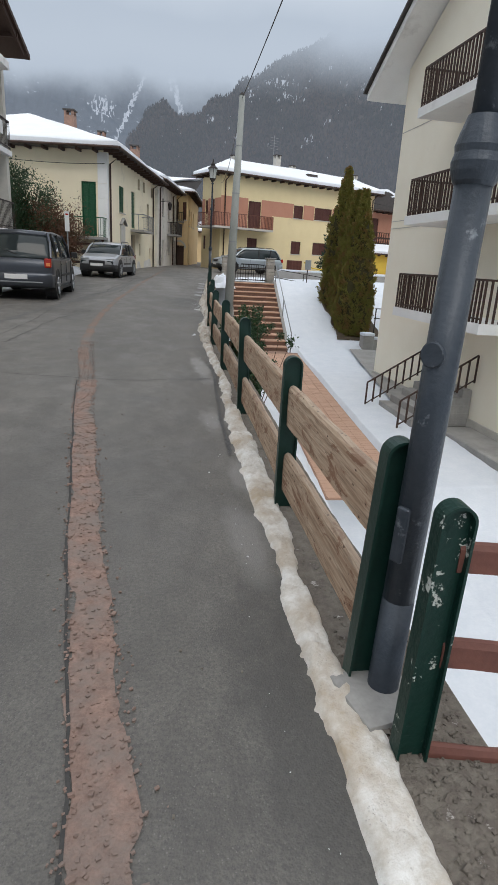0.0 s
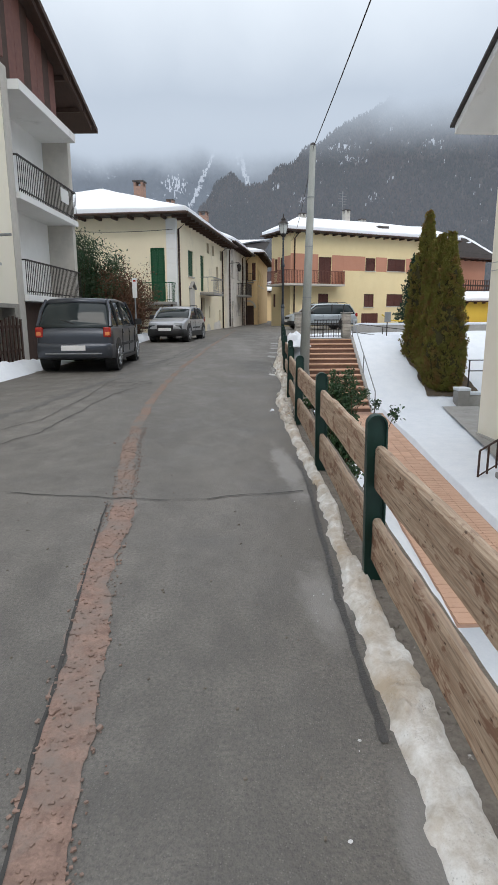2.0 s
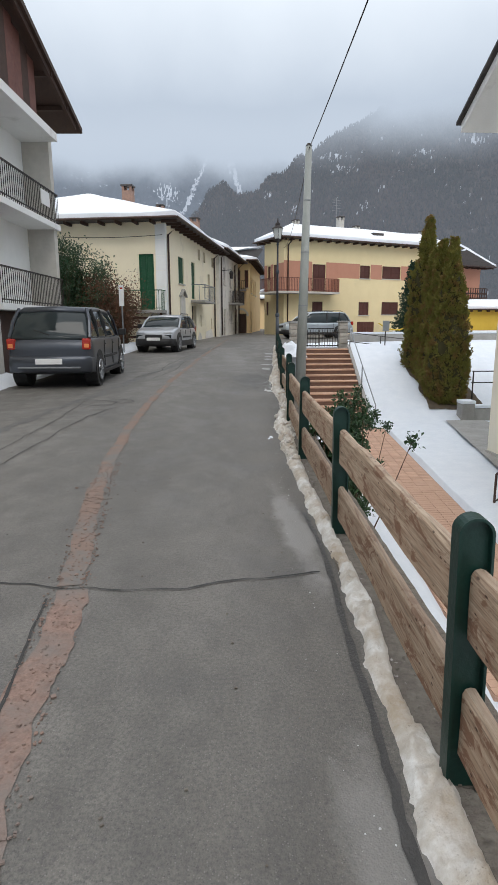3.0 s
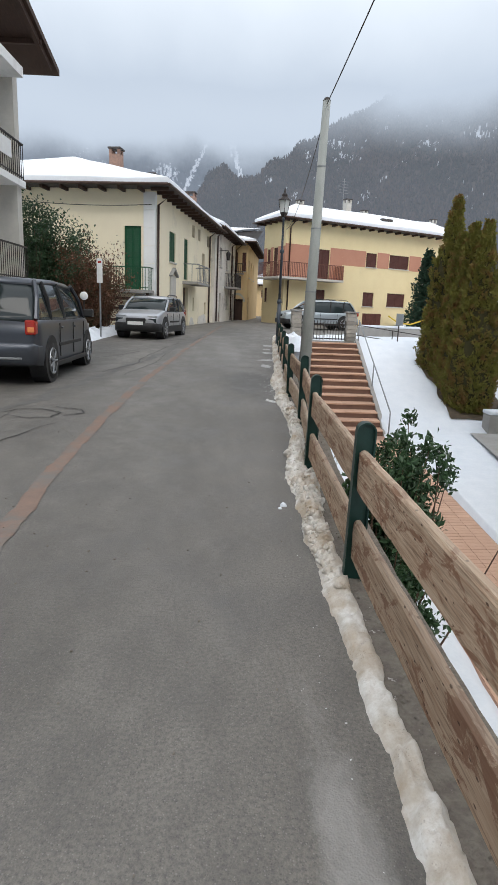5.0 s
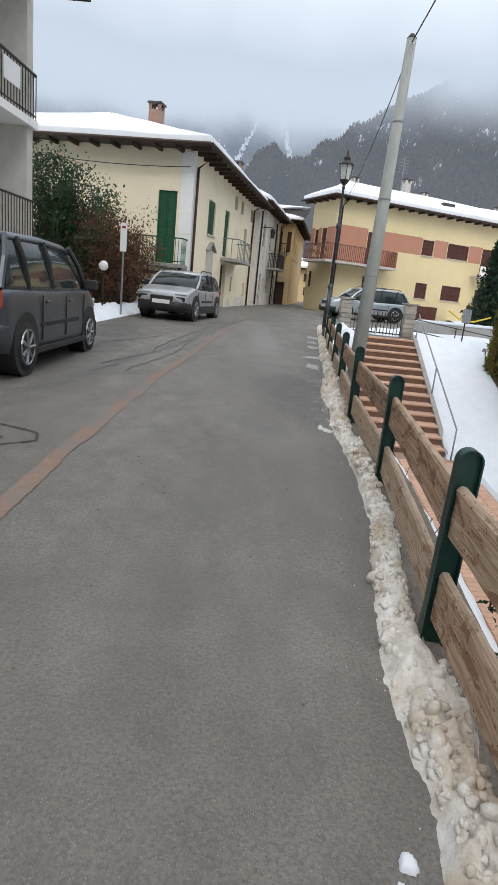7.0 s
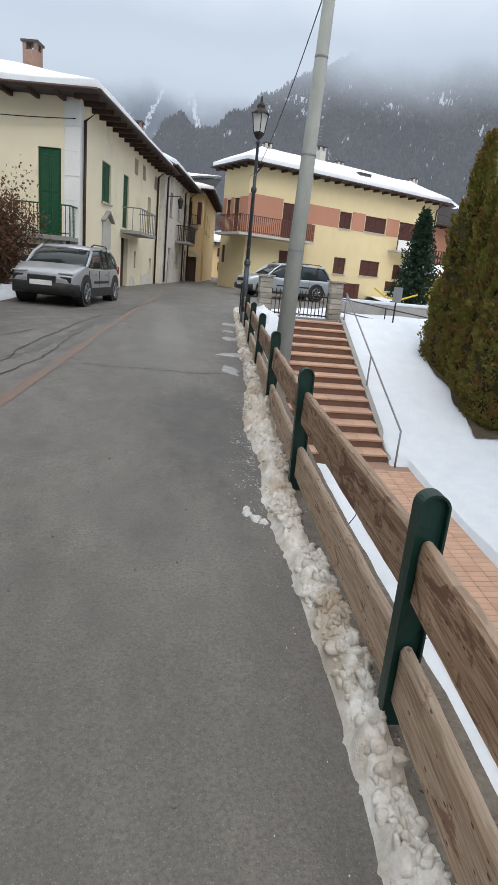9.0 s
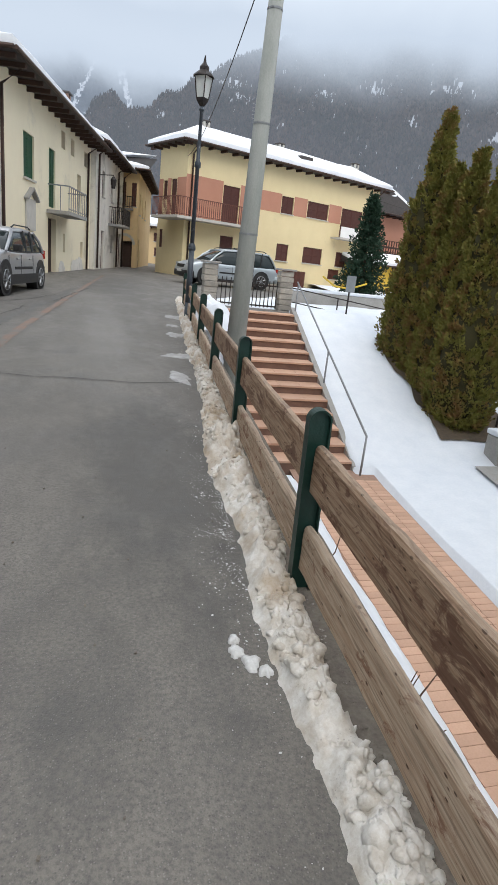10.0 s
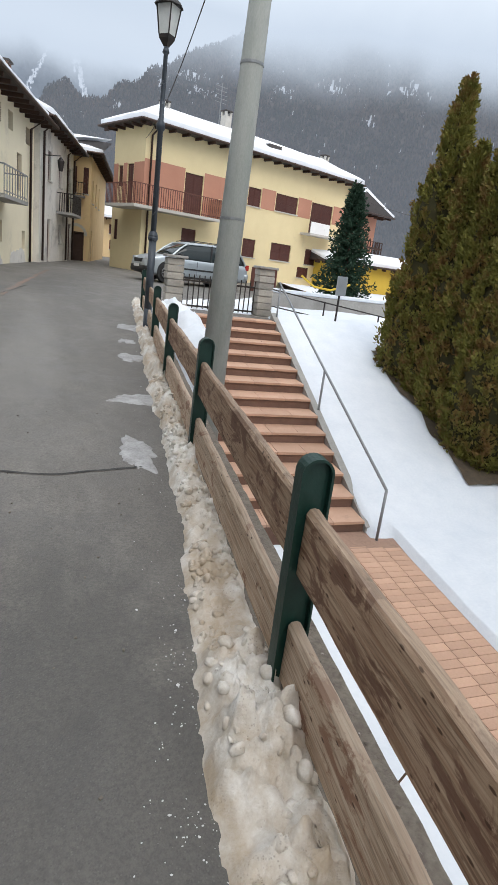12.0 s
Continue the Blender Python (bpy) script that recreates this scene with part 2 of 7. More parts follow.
TYRE = mat("damp_asphalt", (0.09, 0.087, 0.083), (0.14, 0.134, 0.125), 6, 0.6, bump=0.5, fine=120)
SLUSH = mat("grey_slush", (0.4, 0.4, 0.4), (0.22, 0.215, 0.21), 9, 0.5, bump=0.5, fine=60)
CRACK = mat("crack_tar_and_edge_shade", (0.035, 0.034, 0.033), (0.06, 0.058, 0.055), 9)
SNOW = mat("snow", (0.63, 0.67, 0.72), (0.71, 0.74, 0.78), 2.5, 0.75, bump=0.25, fine=25, c3=(0.62, 0.62, 0.6), spot=(0.66, 0.85), spot_scale=3, dist=0.03)
ROOFSNOW = mat("roof_snow", (0.76, 0.79, 0.83), (0.83, 0.86, 0.89), 1.2, 0.8, bump=0.2, fine=12)
WOODDARK = mat("dark_stained_wood", (0.075, 0.042, 0.03), (0.045, 0.026, 0.02), 5, 0.7, bump=0.4, fine=30, stretch=(1, 6, 1))
WOODRED = mat("red_brown_painted_wood", (0.18, 0.075, 0.055), (0.12, 0.05, 0.04), 6, 0.6, bump=0.3, fine=40, c3=(0.3, 0.24, 0.2), spot=(0.7, 0.8), spot_scale=4)
GREENPAINT = mat("green_paint", (0.006, 0.034, 0.025), (0.004, 0.024, 0.018), 8, 0.45, bump=0.2, fine=50, spec=0.4)
GREENCHIP = mat("green_paint_flaking", (0.006, 0.034, 0.025), (0.004, 0.024, 0.018), 8, 0.5, bump=0.4, fine=50, c3=(0.5, 0.52, 0.48), spot=(0.57, 0.585), spot_scale=6.5)
LAMPMETAL = mat("grey_lamp_metal", (0.035, 0.045, 0.058), (0.055, 0.065, 0.078), 7, 0.42, 0.3, bump=0.3, fine=70, c3=(0.22, 0.24, 0.26), spot=(0.6, 0.68), spot_scale=9, spec=0.5)
IRON = mat("dark_iron", (0.03, 0.028, 0.028), (0.05, 0.04, 0.035), 9, 0.55, 0.4, bump=0.2)
RAILBROWN = mat("brown_rail_paint", (0.07, 0.04, 0.03), (0.045, 0.028, 0.022), 8, 0.6, bump=0.2)
CONCRETE = mat("concrete", (0.36, 0.35, 0.33), (0.26, 0.25, 0.235), 2, 0.85, bump=0.35, fine=40, c3=(0.17, 0.165, 0.15), spot=(0.58, 0.8), spot_scale=1.1)
POLEMAT = mat("cast_concrete_pole", (0.34, 0.35, 0.33), (0.25, 0.27, 0.25), 3, 0.8, bump=0.3, fine=60, stretch=(2, 2, 0.5))
CREAM = mat("cream_stucco", (0.88, 0.83, 0.7), (0.84, 0.78, 0.64), 0.9, 0.9, bump=0.25, fine=60, c3=(0.68, 0.62, 0.5), spot=(0.62, 0.85), spot_scale=0.6)
YELLOW = mat("pale_yellow_stucco", (0.76, 0.64, 0.38), (0.7, 0.58, 0.34), 0.8, 0.9, bump=0.25, fine=50, c3=(0.5, 0.44, 0.3), spot=(0.58, 0.85), spot_scale=0.5)
OCHRE = mat("ochre_stucco", (0.74, 0.55, 0.31), (0.66, 0.48, 0.26), 0.9, 0.9, bump=0.25, fine=50, c3=(0.3, 0.22, 0.14), spot=(0.6, 0.85), spot_scale=0.7)
LHWALL = mat("weathered_cream_stucco", (0.86, 0.77, 0.57), (0.8, 0.71, 0.52), 0.8, 0.92, bump=0.3, fine=45, c3=(0.5, 0.45, 0.36), spot=(0.56, 0.84), spot_scale=0.55)
OLDWALL = mat("old_grey_stucco", (0.76, 0.72, 0.65), (0.62, 0.58, 0.52), 0.9, 0.95, bump=0.5, fine=30, c3=(0.22, 0.2, 0.18), spot=(0.52, 0.75), spot_scale=0.8)
ORANGE = mat("orange_stucco", (0.7, 0.3, 0.14), (0.62, 0.26, 0.12), 1.1, 0.9, bump=0.2, fine=50)
PINK = mat("pink_stucco", (0.5, 0.25, 0.17), (0.45, 0.22, 0.15), 1.1, 0.9, bump=0.2, fine=50)
WHITEPLASTER = mat("white_plaster", (0.82, 0.82, 0.8), (0.74, 0.74, 0.72), 1.2, 0.9, bump=0.2, fine=50, c3=(0.45, 0.44, 0.42), spot=(0.6, 0.85), spot_scale=0.8)
STONE = mat("rubble_stone", (0.4, 0.37, 0.32), (0.25, 0.24, 0.22), 3, 0.9, bump=0.6, fine=25, rand=0.2)
BRICKMAT = mat("red_brick", (0.33, 0.2, 0.15), (0.2, 0.14, 0.115), 11, 0.9, bump=0.5, fine=40, rand=0.15)
TERRA = mat("terracotta_tile", (0.55, 0.355, 0.255), (0.48, 0.3, 0.21), 3, 0.75, bump=0.25, fine=50, c3=(0.3, 0.2, 0.15), spot=(0.6, 0.8), spot_scale=2, rand=0.1)
# the shadow under each tread is put into this darker riser colour
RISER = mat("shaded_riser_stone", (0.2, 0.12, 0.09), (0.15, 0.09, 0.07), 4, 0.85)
GREENSHUT = mat("green_shutter_paint", (0.01, 0.085, 0.035), (0.008, 0.065, 0.028), 5, 0.5, bump=0.2)
BROWNSHUT = mat("brown_shutter_paint", (0.1, 0.038, 0.028), (0.08, 0.03, 0.024), 5, 0.55, bump=0.2)
REDSHUT = mat("rust_red_shutter_paint", (0.24, 0.062, 0.032), (0.19, 0.05, 0.028), 5, 0.6, bump=0.2)
TRIMSTONE = mat("pale_stone_trim", (0.55, 0.52, 0.47), (0.45, 0.43, 0.39), 4, 0.85, bump=0.2)
ROOFSLATE = mat("dark_roof_sheet", (0.055, 0.05, 0.048), (0.08, 0.07, 0.065), 4, 0.7, bump=0.3)
COPPER = mat("brown_gutter_metal", (0.06, 0.04, 0.032), (0.085, 0.055, 0.045), 6, 0.5, 0.5)
SANDJOINT = mat("terracotta_joint_sand", (0.36, 0.235, 0.175), (0.28, 0.18, 0.135), 20, 0.9)
SOIL = mat("bare_soil", (0.12, 0.09, 0.06), (0.07, 0.055, 0.04), 6, 0.95, bump=0.8, fine=30)
GRAVEL = mat("dirty_gravel", (0.2, 0.18, 0.15), (0.12, 0.1, 0.085), 14, 0.95, bump=1.0, fine=60, c3=(0.5, 0.48, 0.44), spot=(0.62, 0.68), spot_scale=14, dist=0.03)
BARK = mat("bark", (0.1, 0.075, 0.055), (0.06, 0.045, 0.035), 9, 0.95, bump=0.8)
THUJA = mat("thuja_foliage", (0.215, 0.2, 0.042), (0.115, 0.118, 0.026), 5, 0.8, bump=0, c3=(0.215, 0.125, 0.045), spot=(0.48, 0.62), spot_scale=2.6)
THUJAIN = mat("thuja_inner_twigs_shade", (0.06, 0.052, 0.02), (0.04, 0.038, 0.016), 4, 0.9, bump=0)
FIR = mat("fir_foliage", (0.018, 0.045, 0.026), (0.03, 0.06, 0.035), 3, 0.8, bump=0)
LAUREL = mat("laurel_leaf", (0.02, 0.05, 0.02), (0.045, 0.085, 0.035), 6, 0.4, bump=0)
REDLEAF = mat("red_brown_leaf", (0.19, 0.08, 0.045), (0.075, 0.042, 0.024), 4, 0.6, bump=0, c3=(0.05, 0.06, 0.025), spot=(0.52, 0.6), spot_scale=1.5)
TWIG = mat("twig", (0.12, 0.08, 0.05), (0.08, 0.05, 0.035), 8, 0.9)
PAINTDARK = mat("dark_grey_car_paint", (0.062, 0.069, 0.083), (0.076, 0.083, 0.097), 1.5, 0.28, 0.5, bump=0, spec=0.6)
PAINTSILVER = mat("silver_car_paint", (0.36, 0.37, 0.39), (0.42, 0.43, 0.45), 1.5, 0.3, 0.55, bump=0, spec=0.6)
PAINTPALE = mat("pale_blue_silver_paint", (0.36, 0.4, 0.43), (0.42, 0.46, 0.48), 1.5, 0.3, 0.5, bump=0, spec=0.6)
PLASTIC = mat("black_plastic", (0.02, 0.02, 0.021), (0.03, 0.03, 0.03), 6, 0.55, bump=0.1)
CARGLASS = mat("car_glass", (0.02, 0.027, 0.028), (0.025, 0.033, 0.034), 1, 0.06, bump=0, spec=0.4)
RUBBER = mat("tyre_rubber", (0.018, 0.018, 0.018), (0.03, 0.029, 0.028), 9, 0.85, bump=0.2)
ALLOY = mat("wheel_alloy", (0.35, 0.36, 0.37), (0.28, 0.29, 0.3), 6, 0.35, 0.8, bump=0)
REDLAMP = mat("red_lamp_plastic", (0.4, 0.025, 0.015), (0.3, 0.02, 0.012), 6, 0.2, bump=0, spec=0.6)
AMBERLAMP = mat("amber_lamp_plastic", (0.75, 0.26, 0.08), (0.65, 0.2, 0.06), 6, 0.2, bump=0, spec=0.6)
CLEARLAMP = mat("clear_lamp_plastic", (0.55, 0.57, 0.58), (0.42, 0.44, 0.46), 6, 0.15, bump=0, spec=0.7)
WHITEPAINT = mat("white_paint", (0.75, 0.75, 0.74), (0.66, 0.66, 0.65), 5, 0.6, bump=0.1)
GREYMETAL = mat("galvanised_metal", (0.3, 0.31, 0.32), (0.22, 0.23, 0.24), 6, 0.45, 0.6)
SIGNBACK = mat("grey_sign_plate", (0.35, 0.37, 0.38), (0.28, 0.3, 0.31), 4, 0.5, 0.4)
FROSTGLASS = mat("lantern_glass", (0.6, 0.62, 0.6), (0.5, 0.52, 0.5), 4, 0.3, bump=0, spec=0.5)
YELLOWTAPE = mat("yellow_tape", (0.6, 0.42, 0.05), (0.5, 0.35, 0.05), 5)
BRIGHTYELLOW = mat("bright_yellow_wall", (0.65, 0.46, 0.07), (0.58, 0.4, 0.06), 1.2, 0.85)


# ---- building blocks ----
def quad_box(bm, x0, x1, y0, y1, z0, z1, m=None):
    vs = [bm.verts.new((m @ Vector(p)) if m else p) for p in ((x0, y0, z0), (x1, y0, z0), (x1, y1, z0), (x0, y1, z0), (x0, y0, z1), (x1, y0, z1), (x1, y1, z1), (x0, y1, z1))]
    for f in ((3, 2, 1, 0), (4, 5, 6, 7), (0, 1, 5, 4), (1, 2, 6, 5), (2, 3, 7, 6), (3, 0, 4, 7)):
        bm.faces.new([vs[k] for k in f])
    return vs


def bevelled(bm, width, segments=2):
    bmesh.ops.bevel(bm, geom=bm.edges[:], offset=width, segments=segments, affect="EDGES", profile=0.7)
    return bm


def box(x0, x1, y0, y1, z0, z1, bevel=0.0, segments=2):
    bm = bmesh.new()
    quad_box(bm, x0, x1, y0, y1, z0, z1)
    return bevelled(bm, bevel, segments) if bevel else bm


def tube(bm, pts, radius, sides=8, radii=None, cap=True):
    """A tube through pts."""
    rings = []
    pts = [Vector(p) for p in pts]
    for k, p in enumerate(pts):
        d = (pts[min(k + 1, len(pts) - 1)] - pts[max(k - 1, 0)]).normalized()
        a = d.cross(Vector((0.03, 0.02, 1))) if abs(d.z) < 0.98 else d.cross(Vector((1, 0, 0)))
        a.normalize()
        b = d.cross(a)
        r = radii[k] if radii else radius
        rings.append([bm.verts.new(p + r * (math.cos(2 * math.pi * q / sides) * a + math.sin(2 * math.pi * q / sides) * b)) for q in range(sides)])
    for r0, r1 in zip(rings, rings[1:]):
        for q in range(sides):
            bm.faces.new((r0[q], r0[(q + 1) % sides], r1[(q + 1) % sides], r1[q]))
    if cap:
        bm.faces.new(rings[0][::-1])
        bm.faces.new(rings[-1])
    return bm


def lathe(profile, sides=16):
    """A turned body from (radius, z) pairs."""
    bm = bmesh.new()
    tube(bm, [(0, 0, z) for _, z in profile], 0, sides, [max(r, 0.001) for r, _ in profile])
    return bm


def finish(bm, smooth=False):
    bmesh.ops.recalc_face_normals(bm, faces=bm.faces[:])
    me = bpy.data.meshes.new("mesh")
    bm.to_mesh(me)
    bm.free()
    if smooth:
        me.shade_smooth()
    return me


def part(name, bm, material, parent, label="", smooth=False, m=None):
    """One bmesh as one mesh object under a thing."""
    me = bm if isinstance(bm, bpy.types.Mesh) else finish(bm, smooth)
    me.name = name
    if not me.materials:
        me.materials.append(material)
    ob = new(name, me)
    ob.parent = parent
    if m is not None:
        ob.matrix_basis = m
    if label:
        ob["label"] = label
    return ob


def thing(name, label, category, m=None, group="", kind=""):
    ob = new(name)
    ob.empty_display_size = 0.1
    if m is not None:
        ob.matrix_basis = m
    return tagged(ob, label, category, group, kind)


def solid(name, bm, material, label="", category="", kind="", smooth=False, m=None, group=""):
    """A top-level mesh."""
    return tagged(part(name, bm, material, None, "", smooth, m), label, category, group, kind)


def lerp_table(table, v):
    for (a, b), (c, d) in zip(table, table[1:]):
        if v <= c:
            k = max(0.0, (v - a) / (c - a))
            return b + (d - b) * k
    return table[-1][1]


def smooth_table(table, v):
    for (a, b), (c, d) in zip(table, table[1:]):
        if v <= c:
            k = max(0.0, min(1.0, (v - a) / (c - a)))
            return b + (d - b) * k * k * (3 - 2 * k)
    return table[-1][1]


def road_z(y):
    return lerp_table(((-50, 0), (11, 0), (15, 0.05), (20, 0.12), (26, 0.25), (32, 0.37), (42, 0.5), (60, 0.65), (120, 0.9), (400, 1.2)), y)


def fence_x(y):
    return lerp_table(((-8, -0.33), (0.9, -0.16), (2.55, -0.12), (4.49, -0.03), (6.52, 0.075), (8.6, 0.18), (10.69, 0.34), (12.65, 0.592), (14.68, 0.742), (16.75, 0.95), (18.8, 1.17), (20.9, 1.39), (25.0, 1.85), (30, 2.45), (60, 7.0)), y)


def n2(x, y, s=1.0, seed=0.0):
    return noise.noise((x * s, y * s, seed))


def rough(x, y, s, seed=0.0, octaves=4):
    return noise.fractal((x * s, y * s, seed), 1.0, 2.0, octaves)


def height_mesh(xs_of, ys, z_of):
    """A sheet over rows y with columns xs_of(y)."""
    bm = bmesh.new()
    prev = None
    for y in ys:
        row = [bm.verts.new((x, y, z_of(x, y))) for x in xs_of(y)]
        if prev:
            for k in range(len(row) - 1):
                bm.faces.new((prev[k], prev[k + 1], row[k + 1], row[k]))
        prev = row
    return bm


def frange(a, b, n):
    return [a + (b - a) * k / (n - 1) for k in range(n)]


# ---- ground ----
ground = solid("ground", height_mesh(lambda y: (-3000, -600, -60, -9.0, -8.6, 600, 3000), (-3000, -600, -30, 0, 40, 80, 140, 600, 3000),
               lambda x, y: -3.2 if x > -8.8 else -0.15 + (0.7 if y > 50 else 0)), SNOW, "snow-covered valley floor around the village", "ground", "structure")
road_ys = frange(-12, 60, 180) + frange(62, 130, 20)
road = solid("road", height_mesh(lambda y: frange(-6.6 + 0.08 * y if y < 60 else -1.8 + 0.2 * (y - 60), fence_x(y) - 0.02 if y < 29 else (fence_x(29) + (y - 29) * 0.9 if y < 38 else 10.5 + 0.25 * (y - 38)), 26), road_ys,
             lambda x, y: road_z(y) + 0.004 * n2(x, y, 0.8)), ASPHALT, "worn grey asphalt village road, damp in places", "road", "structure", True)


def ribbon(name, pts, width, material, label, category, lift=0.005, step=0.12, wob=0.2, seed=1.0, kind="structure"):
    """A thin strip laid on the road along pts, with ragged edges."""
    bm = bmesh.new()
    prev = None
    for (x0, y0), (x1, y1) in zip(pts, pts[1:]):
        L = math.hypot(x1 - x0, y1 - y0)
        nx, ny = (y1 - y0) / L, -(x1 - x0) / L
        for k in range(max(1, int(L / step))):
            u = k * step / L
            x, y = x0 + (x1 - x0) * u, y0 + (y1 - y0) * u
            w0 = width / 2 * (1 + wob * (rough(x, y, 2.0, seed) + 1.3 * rough(x, y, 9.0, seed)))
            w1 = width / 2 * (1 + wob * (rough(x, y, 2.0, seed + 7) + 1.3 * rough(x, y, 9.0, seed + 7)))
            off = width * wob * rough(x, y, 1.2, seed + 3) + (0.05 * rough(x, y, 2.2, seed + 5) if material is CRACK and seed != 8 else 0)
            a = [bm.verts.new((x + nx * (off + q), y + ny * (off + q), road_z(y) + lift)) for q in (-w0, w1)]
            if prev:
                bm.faces.new((prev[0], prev[1], a[1], a[0]))
            prev = a
    return solid(name, bm, material, label, category, kind)


ribbon("trench_patch", [(-0.95, -1.0), (-0.96, 0.88), (-1.13, 2.26), (-1.26, 3.6), (-1.38, 4.8), (-1.45, 5.9)], 0.15, REDSTRIP, "reddish gravel trench repair running along the asphalt", "road patch", 0.005, 0.03, 0.22)
ribbon("trench_patch", [(-1.45, 5.9), (-1.62, 7.2), (-1.74, 9.2), (-1.78, 10.6), (-1.76, 12.6), (-1.58, 16.4), (-1.1, 22.4), (-0.35, 30), (0.4, 38)], 0.13, FADEDSTRIP, "worn reddish trench repair fading along the asphalt", "road patch", 0.005, 0.04, 0.2, 11)
CRACKLABEL = "dark crack across the asphalt"
LONGLABEL = "jagged lengthwise crack in the asphalt"
for pts, wid, label, seed in (
        ([(-3.9, 6.0), (-2.35, 6.08), (-1.45, 5.86), (-0.9, 5.82), (-0.1, 5.98)], 0.011, CRACKLABEL, 2),
        ([(-1.3, 18.75), (-0.4, 18.7), (0.3, 18.6), (0.95, 18.75)], 0.015, CRACKLABEL, 4),
        ([(-3.2, 7.0), (-2.75, 8.4), (-2.62, 10.3), (-2.5, 11.6), (-2.2, 12.4)], 0.012, LONGLABEL, 5),
        ([(-3.4, 8.2), (-2.97, 9.2), (-2.9, 11.0), (-2.86, 13.0)], 0.01, LONGLABEL, 15),
        ([(-2.05, 16.6), (-1.86, 17.8), (-1.62, 18.9), (-1.6, 20.6), (-1.42, 22.2)], 0.016, LONGLABEL, 16),
        ([(-2.5, 17.0), (-2.05, 18.5), (-2.0, 20.2), (-1.7, 22.6), (-1.35, 24.9)], 0.018, LONGLABEL, 17),
        ([(-3.1, 19.4), (-2.6, 20.5), (-2.22, 21.6)], 0.02, LONGLABEL, 18),
        ([(-2.0, 25.0), (-1.4, 26.0), (-0.9, 27.6)], 0.024, LONGLABEL, 19),
        ([(-0.9, 26.0), (-0.5, 28.5), (-0.1, 30.5)], 0.026, LONGLABEL, 20),
        ([(-2.9, 12.75), (-2.6, 12.6), (-2.35, 12.65), (-2.3, 12.95), (-2.55, 13.15), (-2.85, 13.1), (-2.95, 12.8)], 0.022, "crack round a sunken asphalt patch", 6),
        ([(-2.2, 12.75), (-2.0, 12.95), (-2.1, 13.2), (-2.5, 13.35)], 0.02, "crack round a sunken asphalt patch", 7),
        # shadow line on the trench's left edge, drawn as a dark strip
        ([(-1.03, -0.5), (-1.04, 0.88), (-1.21, 2.26), (-1.34, 3.6), (-1.46, 4.8), (-1.54, 5.8)], 0.012, "dark line standing for the shadow along the trench repair's edge", 8)):
    ribbon("road_crack", pts, wid, CRACK, label, "crack", 0.007, 0.04, 0.7, seed)
ribbon("tyre_mark", [(-3.6, 9.0), (-3.2, 12.0), (-2.5, 16.0), (-1.75, 20.5), (-1.2, 24.5), (-0.5, 30.0)], 0.14, TYRE, "dark damp wheel track on the asphalt", "wet mark", 0.003, 0.08, 0.9, 9)
ribbon("wet_gutter_line", [(fence_x(y) + o, y) for y, o in ((3.4, -0.2), (4.3, -0.2), (4.8, -0.18), (5.7, -0.145), (6.4, -0.15), (7.0, -0.17))], 0.03, WETEDGE, "dark wet line where meltwater runs beside the snow", "wet mark", 0.006, 0.04, 0.5, 12)


def blot(name, x, y, rx, ry, material, label, category, h=0.0, seed=0.0, n=26, kind="structure"):
    """A ragged patch on the road, domed by h."""
    bm = bmesh.new()
    rings = []
    for q in (0.0, 0.35, 0.7, 0.92, 1.0):
        ring = []
        for k in range(n):
            a = 2 * math.pi * k / n
            r = q * (1 + 0.55 * noise.fractal((1.6 * math.cos(a) + seed, 1.6 * math.sin(a), seed), 1, 2, 4))
            px, py = x + rx * r * math.cos(a), y + ry * r * math.sin(a)
            ring.append(bm.verts.new((px, py, road_z(py) + 0.007 + 0.0004 * (seed % 5) + h * (1 - q ** 3) * (0.7 + 0.6 * rough(px, py, 9, seed)) - (0.01 if q == 1 and h else 0))))
        rings.append(ring)
    for r0, r1 in zip(rings, rings[1:]):
        for k in range(n):
            bm.faces.new((r0[k], r0[(k + 1) % n], r1[(k + 1) % n], r1[k]))
    bmesh.ops.remove_doubles(bm, verts=bm.verts[:], dist=0.0005)
    return solid(name, bm, material, label, category, kind, True)


rp = random.Random(8)
for k in range(5):
    y = 19.2 + 1.5 * k + rp.uniform(-0.4, 0.4)
    blot("snow_patch", fence_x(y) - 0.27 - rp.uniform(0, 0.1), y, rp.uniform(0.1, 0.24), rp.uniform(0.12, 0.34), SLUSH, "thin trampled snow patch beside the roadside bank", "snow patch", 0.012, 20.0 + k, 60)
for k, (x, y, a, material) in enumerate(((0.36, 14.26, 0.03, ICE), (0.40, 14.2, 0.034, ICE), (0.44, 14.15, 0.022, ICE), (0.37, 14.33, 0.02, ICE), (-0.02, 9.72, 0.022, SNOW), (-0.05, 9.66, 0.012, SNOW))):
    blot("snow_chunk", x, y, a, a * 1.2, material, "broken lump of snow on the asphalt", "snow chunk", a * 0.8, 40.0 + k, 24, "")
rng = random.Random(5)
bm = bmesh.new()
count = 0
while count < 2150:
    y = rng.gauss(15.6, 0.6) if count < 1900 else rng.uniform(0.0, 30)
    x = fence_x(y) - 0.23 - abs(rng.gauss(0, 0.09))
    if count < 1900 and n2(x, y, 7.0, 3) + 0.4 * n2(x, y, 19, 5) < rng.uniform(-0.35, 0.25):
        continue
    count += 1
    r = rng.uniform(0.001, 0.0034) * (2.0 if count % 17 == 0 else 1)
    bmesh.ops.create_icosphere(bm, subdivisions=1, radius=r, matrix=pose(x, y, road_z(y) + r * 0.3, rng.uniform(-30, 30), rng.uniform(-30, 30), rng.uniform(0, 180)) @ Matrix.Diagonal((rng.uniform(0.6, 1.6), 1, rng.uniform(0.35, 0.7), 1)))
